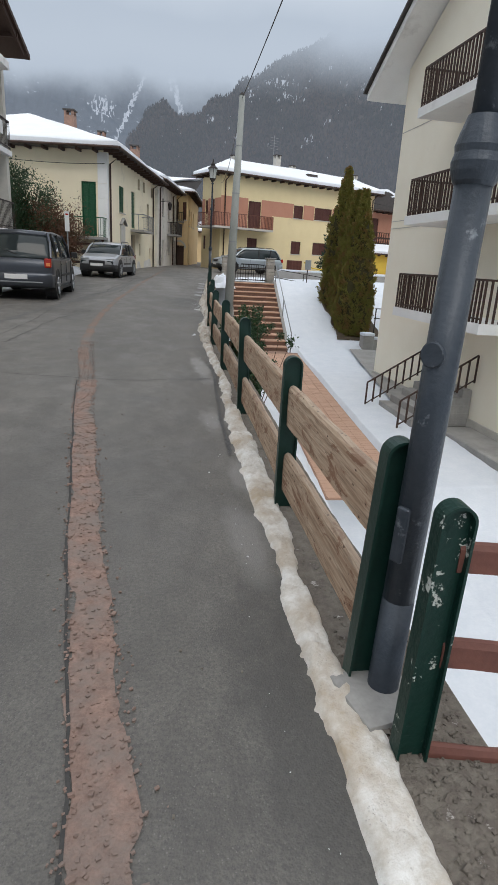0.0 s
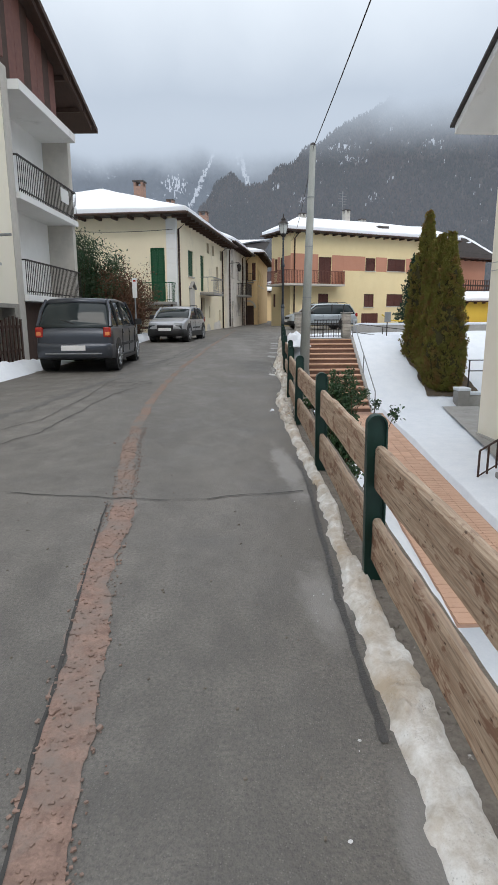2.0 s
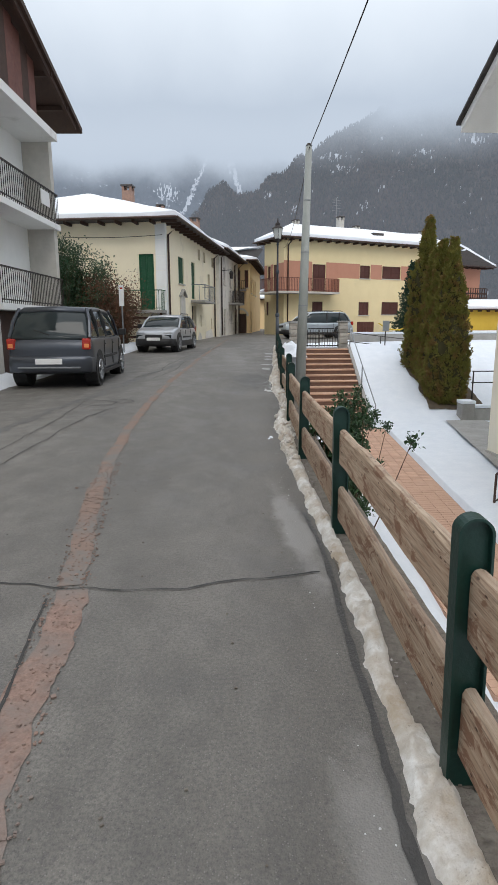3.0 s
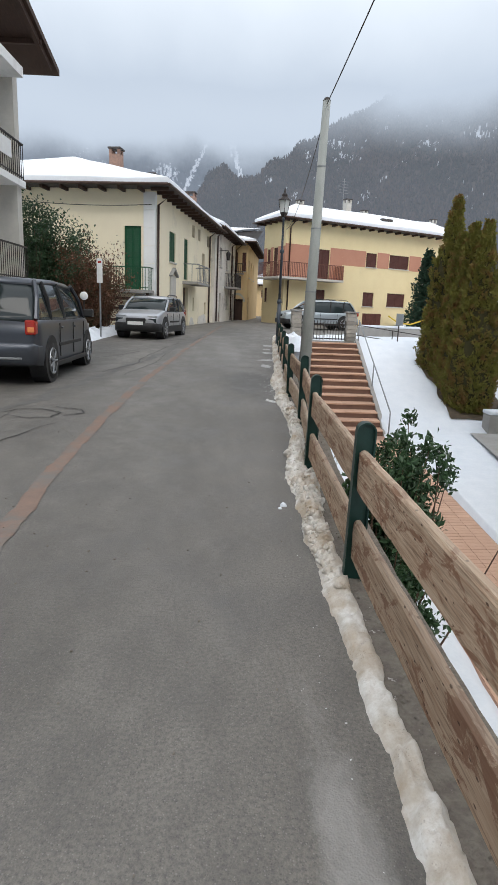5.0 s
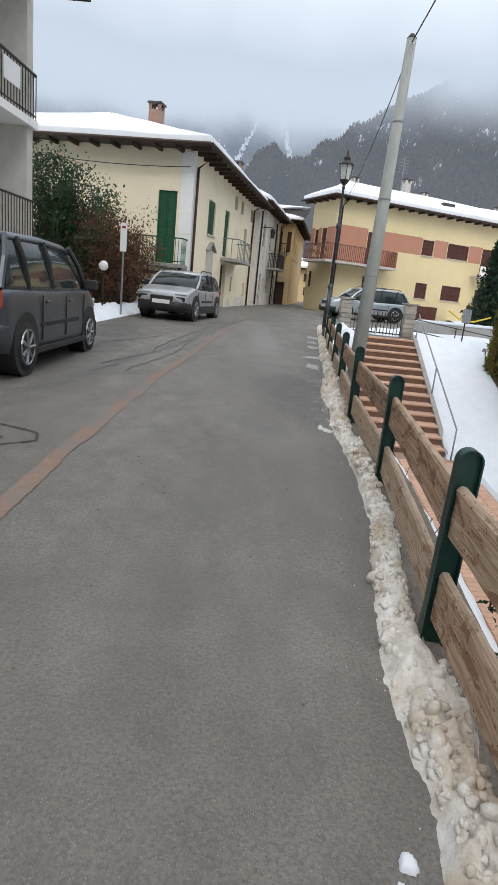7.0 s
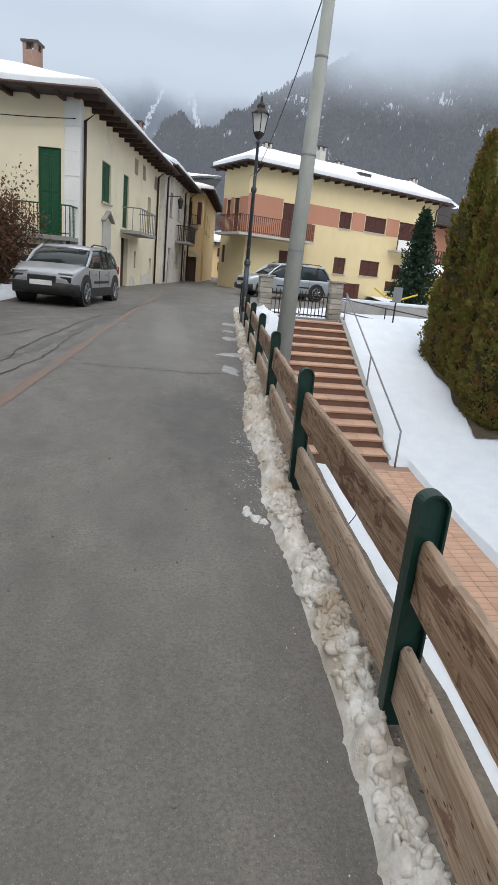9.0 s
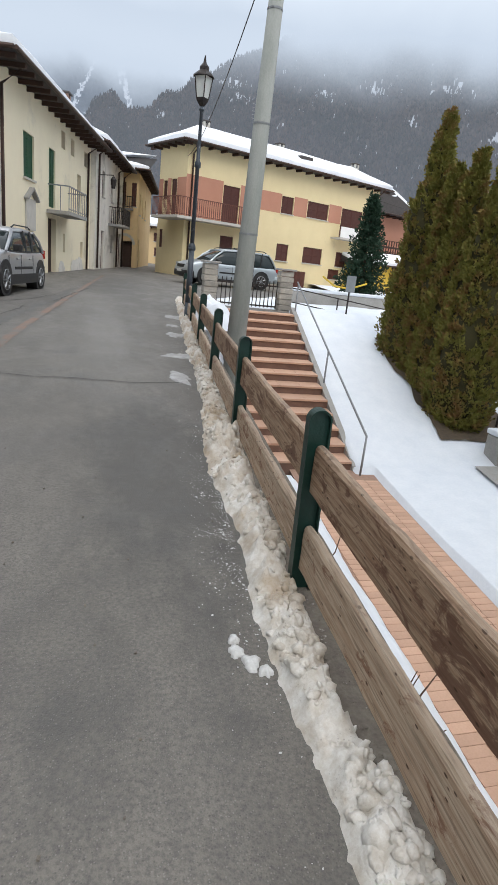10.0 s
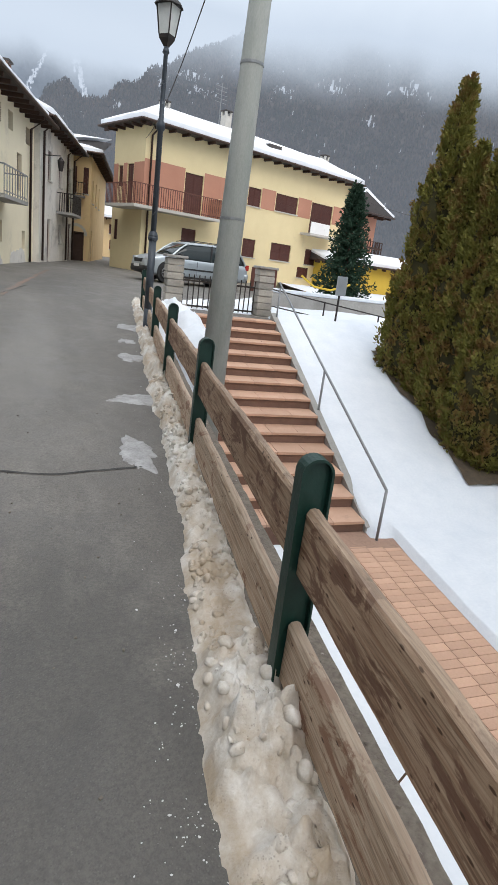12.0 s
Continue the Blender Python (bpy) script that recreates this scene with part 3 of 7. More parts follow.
solid("ice_crumbs", bm, ICE, "scattered crumbs of ice and snow on the asphalt", "ice crumbs", "stuff")
bm = bmesh.new()
for k in range(900):
    y = rng.uniform(-0.5, 26)
    x = rng.uniform(-3.0, fence_x(y) - 0.3)
    r = rng.uniform(0.0015, 0.0055)
    quad_box(bm, -r, r, -r * 0.7, r * 0.7, 0, r, pose(x, y, road_z(y) + 0.002, 0, 0, rng.uniform(0, 90)))
solid("road_grit", bm, GRAVEL, "grit and small stones lying on the asphalt", "grit", "stuff")

bm = bmesh.new()
trench = ((-1.0, -0.95), (0.88, -0.96), (2.26, -1.13), (3.6, -1.26), (4.8, -1.38), (5.9, -1.45), (7.7, -1.63), (10.6, -1.8), (13.5, -1.83))
for k in range(2600):
    y = -0.9 + 9.5 * rng.random() ** 1.7
    side = rng.gauss(0, 0.05) if k % 3 else rng.choice((-0.08, 0.075)) + rng.gauss(0, 0.012)
    x = lerp_table(trench, y) + side
    r = rng.uniform(0.002, 0.006) * (1.7 if k % 11 == 0 else 1)
    quad_box(bm, -r, r, -r * 0.75, r * 0.75, -0.001, r * 0.8, pose(x, y, road_z(y) + 0.005, rng.uniform(-15, 15), rng.uniform(-15, 15), rng.uniform(0, 90)))
solid("trench_gravel", bm, REDSTRIP, "loose reddish gravel standing proud in the trench repair", "gravel", "stuff")

# roadside snow bank: outer foot, inner foot and height along the fence
BANK_OUT = ((-1, -0.16), (0.6, -0.19), (2.5, -0.15), (4.3, -0.165), (4.8, -0.14), (5.7, -0.108), (6.4, -0.115), (7.4, -0.14), (8.5, -0.16), (9.2, -0.2), (9.7, -0.185), (10.3, -0.225), (11.1, -0.2), (12.1, -0.14), (12.9, -0.16), (13.5, -0.18), (14.3, -0.23), (15, -0.21), (16.2, -0.28), (17, -0.25), (17.8, -0.18), (20, -0.17), (30, -0.19))
BANK_IN = ((-1, -0.02), (0.8, -0.03), (1.3, -0.06), (3.3, 0.005), (4.4, -0.02), (5.1, -0.04), (5.7, -0.005), (7.3, -0.03), (9.3, -0.03), (9.8, 0.0), (10.4, 0.03), (11, -0.035), (12, 0.015), (12.4, -0.02), (13.4, 0.005), (14.1, -0.045), (15, 0.0), (16.3, 0.02), (17, 0.02), (30, 0.02))
BANK_H = ((-1, 0.02), (1, 0.025), (3, 0.04), (8, 0.05), (9.2, 0.085), (10.5, 0.075), (12, 0.075), (13.5, 0.085), (14.6, 0.095), (16.5, 0.115), (18, 0.1), (30, 0.1))


def bank_z(x, y):
    f = fence_x(y)
    out = f + smooth_table(BANK_OUT, y) + 0.035 * rough(1, y, 2.2, 3) + 0.016 * rough(2, y, 8.0, 5, 3)
    back = f + smooth_table(BANK_IN, y) + 0.03 * rough(3, y, 2.4, 9) + 0.012 * rough(4, y, 9.0, 2, 3)
    u = (x - out) / max(back - out, 0.05)
    if u <= 0 or u >= 1:
        return road_z(y) - 0.035 + 0.025 * max(0.0, 1 - 4 * (-u if u <= 0 else u - 1))
    dome = min(1.0, 4.6 * u * (1 - u)) ** 0.65 * (0.8 + 0.4 * u)
    h = smooth_table(BANK_H, y) * (0.8 + 0.7 * rough(0, y, 1.9, 1) + 0.35 * rough(0, y, 5.5, 4))
    if y > 17:
        h *= 1 + 0.9 * n2(0.3, y, 0.9, 6)
    lumps = 1 + 0.5 * rough(x, y, 7, 2) + 0.6 * rough(x, y, 18, 6) + 0.3 * abs(n2(x, y, 30, 3))
    gap = 1 - 0.4 * max(0.0, n2(x, y, 12, 8)) - 0.45 * max(0.0, n2(x, y, 30, 9))
    return road_z(y) + 0.004 + max(0.022, h * lumps) * min(1.0, 1.4 * dome) * max(gap, 0.55 if y < 2 else 0.0) * (dome if h * lumps > 0.03 else 1.0) + 0.011 * dome * rough(x, y, 42, 1, 3)


def bank_xs(y):
    return frange(fence_x(y) - 0.37, fence_x(y) + 0.1, 34)


solid("roadside_snow_bank", height_mesh(bank_xs, frange(-0.9, 18, 850), bank_z), BANKSNOW, "low lumpy bank of dirty melting snow along the fence", "snow bank", "stuff", True)
solid("roadside_snow_bank", height_mesh(bank_xs, frange(18, 29, 240), bank_z), BANKSNOW, "low lumpy bank of dirty melting snow along the fence", "snow bank", "stuff", True)


def scatter_lumps(places, material, name, label, category, seed):
    """Rough lumps (x, y, z, radius) in one mesh."""
    rg = np.random.default_rng(seed)
    ball = bmesh.new()
    bmesh.ops.create_icosphere(ball, subdivisions=2, radius=1.0)
    ball.verts.index_update()
    bv = np.array([v.co[:] for v in ball.verts])
    bf = np.array([[v.index for v in f.verts] for f in ball.faces])
    ball.free()
    verts, faces = [], []
    for k, (x, y, z, r) in enumerate(places):
        wob = 1 + rg.uniform(-0.28, 0.28, (len(bv), 1)) * 0.6 + 0.3 * np.sin(bv @ rg.normal(0, 1.6, (3, 1)) + rg.uniform(0, 6))
        verts.append(bv * wob * r * rg.uniform(0.6, 1.35, 3) + np.array((x, y, z)))
        faces.append(bf + k * len(bv))
    me = bpy.data.meshes.new(name)
    me.from_pydata(np.concatenate(verts).tolist(), [], np.concatenate(faces).tolist())
    me.shade_smooth()
    return solid(name, me, material, label, category, "stuff")


lumps = []
while len(lumps) < 2300:
    y = rng.choice((rng.uniform(8.4, 11.8), rng.uniform(8.4, 11.8), rng.uniform(11.8, 15.5), rng.uniform(15.2, 21)))
    f = fence_x(y)
    x = rng.uniform(f + smooth_table(BANK_OUT, y) + 0.02, f + smooth_table(BANK_IN, y) - 0.015)
    if n2(x, y, 2.5, 7) + rng.uniform(-0.3, 0.3) < -0.1:
        continue
    r = rng.uniform(0.006, 0.02) * (1.4 if rng.random() < 0.15 else 1)
    if bank_z(x, y) > road_z(y) + 0.02:
        lumps.append((x, y, bank_z(x, y) - 0.3 * r, r))
scatter_lumps(lumps, BANKSNOW, "snow_lumps", "broken lumps of refrozen dirty snow on the bank", "snow lumps", 31)
bm = height_mesh(lambda y: frange(fence_x(y) - 0.1, fence_x(y) + 0.25, 12), frange(-8, 29.3, 400), lambda x, y: road_z(y) + 0.007 + 0.01 * rough(x, y, 6, 3) * min(1.0, max(0.0, 8 * (x - fence_x(y) + 0.1))))
solid("fence_verge", bm, GRAVEL, "strip of dirt and grit below the fence", "verge", "structure", True)
bm = bmesh.new()
for k in range(1500):
    y = rng.uniform(0.1, 1.4) if k < 700 else rng.uniform(1.4, 17)
    x = fence_x(y) + rng.uniform(-0.06, 0.22)
    r = rng.uniform(0.002, 0.007) * (1.7 if k % 9 == 0 else 1)
    quad_box(bm, -r, r, -r * 0.75, r * 0.75, -r * 0.5, r * 0.5, pose(x, y, road_z(y) + 0.01 + 0.01 * rough(x, y, 6, 3), rng.uniform(-40, 40), rng.uniform(-40, 40), rng.uniform(0, 90)))
solid("verge_pebbles", bm, GRAVEL, "small pebbles and grit strewn along the verge", "pebbles", "stuff")

# retaining wall under the fence
def garden_z(y):
    return lerp_table(((-30, -2.6), (0, -2.5), (12, -2.3), (21.8, -2.08), (28.3, 0.27), (36, 0.55), (60, 0.7), (200, 0.9)), y)


bm = bmesh.new()
prev = None
for y in frange(-10, 29.2, 40):
    f, g = fence_x(y), road_z(y)
    a = [bm.verts.new(p) for p in ((f + 0.05, y, g - 0.035), (f + 0.24, y, g - 0.035), (f + 0.26, y, min(garden_z(y), g) - 0.6), (f - 0.3, y, min(garden_z(y), g) - 0.6), (f - 0.3, y, g - 0.06))]
    if prev:
        for k in range(5):
            bm.faces.new((prev[k], prev[(k + 1) % 5], a[(k + 1) % 5], a[k]))
    prev = a
solid("retaining_wall", bm, CONCRETE, "rough concrete retaining wall carrying the road above the garden", "retaining wall", "structure")

# garden
SK, SY0 = 0.1, 21.9
STAIR_L, STAIR_R = 2.62, 4.65


def shear(s, y):
    return s + SK * (y - SY0)


def yard_z(x, y):
    s = x - SK * (y - SY0)
    z = garden_z(y) + 0.05 * rough(x, y, 0.5, 2) + 0.015 * rough(x, y, 3, 8)
    if STAIR_L - 0.02 < s < STAIR_R + 0.02 and 21.6 < y < 29.0:
        return z - 0.6
    if 3.44 < s < 5.04 and 8 < y <= 21.6:
        return garden_z(y) - 0.12
    if s > 4.66:
        z += 0.12 * (1 - math.exp(-(s - 4.66) * 3)) + (0.05 if 8 < y < 31 else 0)
    if s < 3.42:
        z += 0.05 + (0.26 * min(1.0, (3.44 - s) * 4) * min(1.0, (21.6 - y) * 2) * (0.8 + 0.5 * rough(x, y, 1.2, 4)) if 8 < y < 21.6 else 0)
    return z


cols = [-1] + frange(0.3, 2.6, 12) + [2.61, 2.63, 2.85, 3.05, 3.2, 3.3, 3.37] + [3.42, 3.45, 4.0, 4.64, 4.68, 4.8, 5.03, 5.06] + frange(5.1, 9.0, 26) + frange(9.5, 46, 20)
solid("snowy_garden", height_mesh(lambda y: [max(shear(c, y), fence_x(y) + 0.22 + 0.0005 * k) if y < 29.5 else max(shear(c, y), fence_x(29.5) + 0.5 + (y - 29.5) * 0.95 if y < 38 else 11.0 + 0.25 * (y - 38)) + 0.0005 * k for k, c in enumerate(cols)],
      frange(-12, 8, 12) + frange(8.01, 32, 130) + frange(32.5, 130, 40), yard_z), SNOW, "smooth snow-covered garden below the road", "snow", "structure", True)

# ---- garden stairs ----
STAIR = Matrix(((1, SK, 0, 0), (0, 1, 0, SY0), (0, 0, 1, 0), (0, 0, 0, 1)))
stairs = thing("garden_stairs", "terracotta-tiled garden steps climbing beside the road to a gate", "stairs", kind="structure")
NST, Z0, Z1, RUN = 13, -2.08, 0.27, 6.3
dz, dy = (Z1 - Z0) / NST, RUN / NST
for k in range(NST):
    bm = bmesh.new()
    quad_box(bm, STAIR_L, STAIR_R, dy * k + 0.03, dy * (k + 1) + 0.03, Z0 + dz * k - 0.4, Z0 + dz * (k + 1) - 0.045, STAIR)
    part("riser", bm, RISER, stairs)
    for q in range(4):
        bm = bmesh.new()
        w = (STAIR_R - STAIR_L) / 4
        quad_box(bm, STAIR_L + w * q + 0.004, STAIR_L + w * (q + 1) - 0.004, dy * k, dy * (k + 1) + 0.026, Z0 + dz * (k + 1) - 0.041, Z0 + dz * (k + 1), STAIR)
        part("tread_tile", bm, TERRA, stairs)
for a, b in ((STAIR_R + 0.004, STAIR_R + 0.13), (STAIR_L - 0.13, STAIR_L - 0.004)):
    bm = bmesh.new()
    vs = quad_box(bm, a, b, -0.05, RUN + 0.1, 0, 1, STAIR)
    for v in vs:
        u = (v.co.y - SY0) / RUN
        top = Z0 + (Z1 - Z0) * u + 0.13
        v.co.z = top if v.co.z > 0.5 else top - 0.7
    part("stringer", bm, CONCRETE, stairs)
# landing to the road
bm = height_mesh(lambda y: (fence_x(28.4) + 0.3, 3.4, 5.6), (28.2, 29.4, 31.5), lambda x, y: 0.275 + 0.01 * (y - 28.2))
solid("gate_landing", bm, ASPHALT, "paved landing behind the garden gate", "landing", "structure")

handrail = thing("stair_handrail", "thin grey steel handrail beside the garden steps", "handrail")
sr = STAIR_R + 0.10
top = [STAIR @ Vector((sr, y, Z0 + (Z1 - Z0) * (y / RUN) + 0.86)) for y in (-0.25, RUN)]
part("rail", tube(bmesh.new(), top, 0.021, 8), GREYMETAL, handrail, smooth=True)
for y in (-0.25, 2.7, RUN - 0.1):
    zt = Z0 + (Z1 - Z0) * (y / RUN)
    part("post", tube(bmesh.new(), [STAIR @ Vector((sr, y, max(zt, Z0) - 0.2)), STAIR @ Vector((sr, y, zt + 0.86))], 0.021, 8), GREYMETAL, handrail, smooth=True)

# gate
gate = thing("garden_gate", "low black iron gate of upright bars between stone pillars", "gate")
GP_L, GP_R, GY = 3.02, 5.2, 28.75
for x in (GP_L, GP_R):
    pil = thing("gate_pillar", "square pillar of stacked grey stone with a slab cap", "pillar", group="gate pillars")
    for k in range(9):
        j = rng.uniform(-0.012, 0.012)
        part("stone_course", box(x - 0.19 + j, x + 0.19 + j, GY - 0.19 - j, GY + 0.19 - j, 0.0 + 0.155 * k, 0.148 + 0.155 * k, 0.015, 1), STONE, pil)
    part("cap", box(x - 0.24, x + 0.24, GY - 0.24, GY + 0.24, 1.397, 1.45, 0.01, 1), CONCRETE, pil)
for a, b in ((GP_L + 0.22, 4.12), (4.16, GP_R - 0.22)):
    leaf = part("gate_leaf", box(a, b, GY - 0.015, GY + 0.015, 0.92, 0.96), IRON, gate)
    part("bottom_bar", box(a, b, GY - 0.015, GY + 0.015, 0.36, 0.4), IRON, leaf)
    for k in range(8):
        x = a + (b - a) * (k + 0.02) / 7.04
        part("bar", box(x - 0.011, x + 0.011, GY - 0.011, GY + 0.011, 0.33, 1.08), IRON, leaf)

# brick path, laid in courses
garden_path = solid("garden_path", height_mesh(lambda y: (shear(3.42, y), shear(5.05, y)), frange(8.0, 21.9, 20), lambda x, y: garden_z(y) - 0.012), SANDJOINT, "terracotta-paved garden path edged by snow", "path", "structure")
pw = (5.02 - 3.46) / 6
paver = finish(bevelled(box(0.003, pw - 0.003, -0.122, 0, -0.03, 0.0), 0.003, 1))
rest = bmesh.new()
for row in range(110):
    y = 21.85 - 0.125 * row
    for q in range(6):
        x = 3.46 + pw * q
        z = garden_z(y - 0.06) + 0.003 * rng.random()
        if row < 50:
            part("paver", paver, TERRA, garden_path, m=pose(shear(x, y), y, z))
        else:
            quad_box(rest, 0.003, pw - 0.003, -0.122, 0, -0.03, 0, pose(shear(x, y), y, z))
tagged(part("paver_field", rest, TERRA, garden_path), kind="stuff")

# ---- fence along the road ----
POSTS = [2.55, 4.49, 6.52, 8.6, 10.69, 12.63, 14.66, 16.69, 18.8, 20.9, 23.0, 25.1, 27.2]


def post_mesh(h=0.84, w=0.094, d=0.06):
    """A steel channel post: a strip bent round over the head, with a recessed web."""
    bm = bmesh.new()
    t = 0.007

    def outline(r):
        return [(-r, 0)] + [(-r * math.cos(math.pi * k / 12), h - w / 2 + r * math.sin(math.pi * k / 12)) for k in range(13)] + [(r, 0)]

    out, inn = outline(w / 2), outline(w / 2 - t)
    rows = [[bm.verts.new((x, y, z)) for x, z in o] for o, y in ((out, -d / 2), (out, d / 2), (inn, d / 2), (inn, -d / 2))]
    for a, b in zip(rows, rows[1:] + rows[:1]):
        for k in range(len(a) - 1):
            bm.faces.new((a[k], a[k + 1], b[k + 1], b[k]))
    for k in (0, -1):
        bm.faces.new([r[k] for r in rows])
    web = [[bm.verts.new((x, y, z)) for x, z in inn] for y in (-0.006, 0.006)]
    bm.faces.new(web[0])
    bm.faces.new(web[1][::-1])
    bmesh.ops.recalc_face_normals(bm, faces=bm.faces[:])
    return bm


def board_mesh(L, h, t, seed, cells=26):
    """A sawn board with waney, worn edges."""
    bm = bmesh.new()
    rings = []
    sec = [(-t / 2, -h / 2), (t / 2, -h / 2), (t / 2, -h * 0.2), (t / 2, h * 0.2), (t / 2, h / 2 - 0.018), (t / 2 - 0.009, h / 2 - 0.004), (0, h / 2), (-t / 2 + 0.009, h / 2 - 0.004), (-t / 2, h / 2 - 0.018), (-t / 2, h * 0.2), (-t / 2, -h * 0.2)]
    for k in range(cells + 1):
        y = L * k / cells
        wob = 0.006 * rough(y, seed, 1.3, 1)
        rings.append([bm.verts.new((x + 0.003 * rough(y, x * 20 + z * 9, 3, seed), y, z + wob + 0.006 * (1 if abs(z) > h * 0.4 else 0.3) * rough(y, z * 5, 4, seed))) for x, z in sec])
    for r0, r1 in zip(rings, rings[1:]):
        for q in range(len(sec)):
            bm.faces.new((r0[q], r0[(q + 1) % len(sec)], r1[(q + 1) % len(sec)], r1[q]))
    bm.faces.new(rings[0])
    bm.faces.new(rings[-1][::-1])
    return bm


fence = thing("roadside_fence", "wooden fence with weathered brown boards and green round-topped posts", "fence")
for k, y in enumerate(POSTS):
    part("post", post_mesh(), GREENPAINT, fence, "green-painted round-topped post", m=pose(fence_x(y), y, road_z(y) - 0.02, 0, 1.0 * math.sin(5 * k), -5))
ends = [1.2] + POSTS
for k, (a, b) in enumerate(zip(ends, ends[1:])):
    xa, xb = fence_x(a), fence_x(b)
    yaw = -math.degrees(math.atan2(xb - xa, b - a))
    L = math.hypot(xb - xa, b - a) - 0.03
    pitch = math.degrees(math.atan2(road_z(b) - road_z(a), b - a))
    for z, hgt in ((0.573, 0.205), (0.217, 0.205)):
        part("board", board_mesh(L, hgt, 0.044, k * 3.1 + z), (BOARDDARK if z > 0.4 else BOARDPALE) if k > 4 else BOARDLIGHT, fence, m=pose(xa + 0.006, a + 0.015, road_z(a) + z + 0.008 * math.sin(k * 7), pitch, 0, yaw))
part("post", post_mesh(0.84, 0.1, 0.07), GREENPAINT, fence, "green-painted round-topped post", m=pose(-0.175, 1.2, -0.03, 0, 2.5, -5))
foot = solid("lamp_footing", box(-0.13, 0.1, -0.14, 0.1, -0.15, 0.035, 0.03, 2), CONCRETE, "cracked concrete footing round the street lamp", "footing", "structure", m=pose(-0.14, 1.12, 0.0, 0, 0, 12))

old_fence = thing("old_fence", "older fence with a flaking green post and thin red-brown rails", "fence")
part("post", post_mesh(0.79, 0.086, 0.06), GREENCHIP, old_fence, "green post with flaking pale paint", m=pose(-0.152, 0.89, -0.04, 0, 1.5, -5))
for z in (0.61, 0.335, 0.0):
    part("rail", board_mesh(1.9, 0.08, 0.035, z * 9), WOODRED, old_fence, m=pose(-0.108, 0.893, z, 0, 0, -103))
part("post", post_mesh(3.4, 0.13), GREENCHIP, old_fence, "green post with flaking pale paint", m=pose(1.75, 0.46, -2.6, 0, 0, -5))

# ---- street lamps ----
def street_lamp(x, y, h, r, label, lean=0.0):
    lamp = thing("street_lamp", label, "street lamp", pose(x, y, road_z(y), 0, lean, 0), "street lamps")
    part("base", lathe([(r * 1.22, 0), (r * 1.22, 0.012), (r * 1.1, 0.02), (r * 1.04, 0.03), (r * 1.02, 0.34)], 24), LAMPMETAL, lamp, smooth=True)
    part("lower_shaft", lathe([(r, 0.3), (r * 0.96, h * 0.297)], 24), LAMPMETAL, lamp, smooth=True)
    part("collar", lathe([(r * 0.97, h * 0.292), (r * 1.12, h * 0.294), (r * 1.26, h * 0.298), (r * 1.32, h * 0.302), (r * 1.2, h * 0.306), (r * 1.26, h * 0.309), (r * 1.12, h * 0.314), (r * 0.85, h * 0.322)], 36), LAMPMETAL, lamp)
    part("upper_shaft", lathe([(r * 0.72, h * 0.318), (r * 0.66, h * 0.62), (r * 1.05, h * 0.625), (r * 1.05, h * 0.64), (r * 0.62, h * 0.65), (r * 0.5, h * 0.83), (r * 0.85, h * 0.835), (r * 0.5, h * 0.85)], 16), LAMPMETAL, lamp, smooth=True)
    lan = part("lantern", lathe([(0.04, h * 0.85), (0.11, h * 0.87), (0.12, h * 0.88)], 4), IRON, lamp)
    bm = bmesh.new()
    tube(bm, [(0, 0, h * 0.88), (0, 0, h * 0.955)], 0, 4, [0.11, 0.165])
    part("glass", bm, FROSTGLASS, lan, "pale lantern glass")
    for q in range(4):
        a = math.pi / 2 * q
        part("lantern_bar", tube(bmesh.new(), [(0.115 * math.cos(a), 0.115 * math.sin(a), h * 0.88), (0.17 * math.cos(a), 0.17 * math.sin(a), h * 0.955)], 0.01, 6), IRON, lan)
    part("lantern_roof", lathe([(0.205, h * 0.955), (0.18, h * 0.962), (0.09, h * 0.978), (0.09, h * 0.99), (0.05, h * 1.0), (0.03, h * 1.005), (0.012, h * 1.03)], 8), IRON, lan)
    return lamp


near = street_lamp(-0.128, 1.13, 5.0, 0.046, "dark grey cast street lamp post with scuffed paint", 1.6)
part("inspection_hatch", box(-0.02, 0.02, -0.058, -0.037, 0.47, 0.64, 0.014, 3), LAMPMETAL, near, "small oval inspection cover", m=pose(0, 0, 0, 0, 0, -62))
part("badge", lathe([(0.034, 0), (0.034, 0.006), (0.03, 0.009)], 18), LAMPMETAL, near, "round metal plate", m=pose(-0.038, -0.024, 1.06, 90, 0, -58))
street_lamp(1.8, 24.7, 4.65, 0.06, "tall dark street lamp post with a glazed lantern")

# power pole and wires
pole = thing("power_pole", "tapered grey concrete power pole leaning slightly", "power pole")
part("shaft", tube(bmesh.new(), [(2.35, 22.7, -1.6), (2.54, 22.7, 6.85)], 0, 14, [0.19, 0.10]), POLEMAT, pole, smooth=True)
for z in (1.9, 3.6, 5.2):
    x = 2.35 + 0.19 * (z + 1.6) / 8.45
    rr = 0.192 - 0.09 * (z + 1.6) / 8.45
    part("band", tube(bmesh.new(), [(x, 22.7, z), (x, 22.7, z + 0.03)], rr + 0.004, 14), GREYMETAL, pole)
part("cap", tube(bmesh.new(), [(2.54, 22.7, 6.84), (2.54, 22.7, 6.92)], 0, 10, [0.11, 0.05]), IRON, pole)


def wire(a, b, sag, radius, label):
    a, b = Vector(a), Vector(b)
    pts = [a.lerp(b, k / 16) - Vector((0, 0, sag * 4 * (k / 16) * (1 - k / 16))) for k in range(17)]
    solid("overhead_wire", tube(bmesh.new(), pts, radius, 5), IRON, label, "wire", smooth=True)


wire((2.54, 22.66, 6.75), (0.75, -14.0, 8.6), 0.5, 0.014, "black overhead cable strung from the pole")
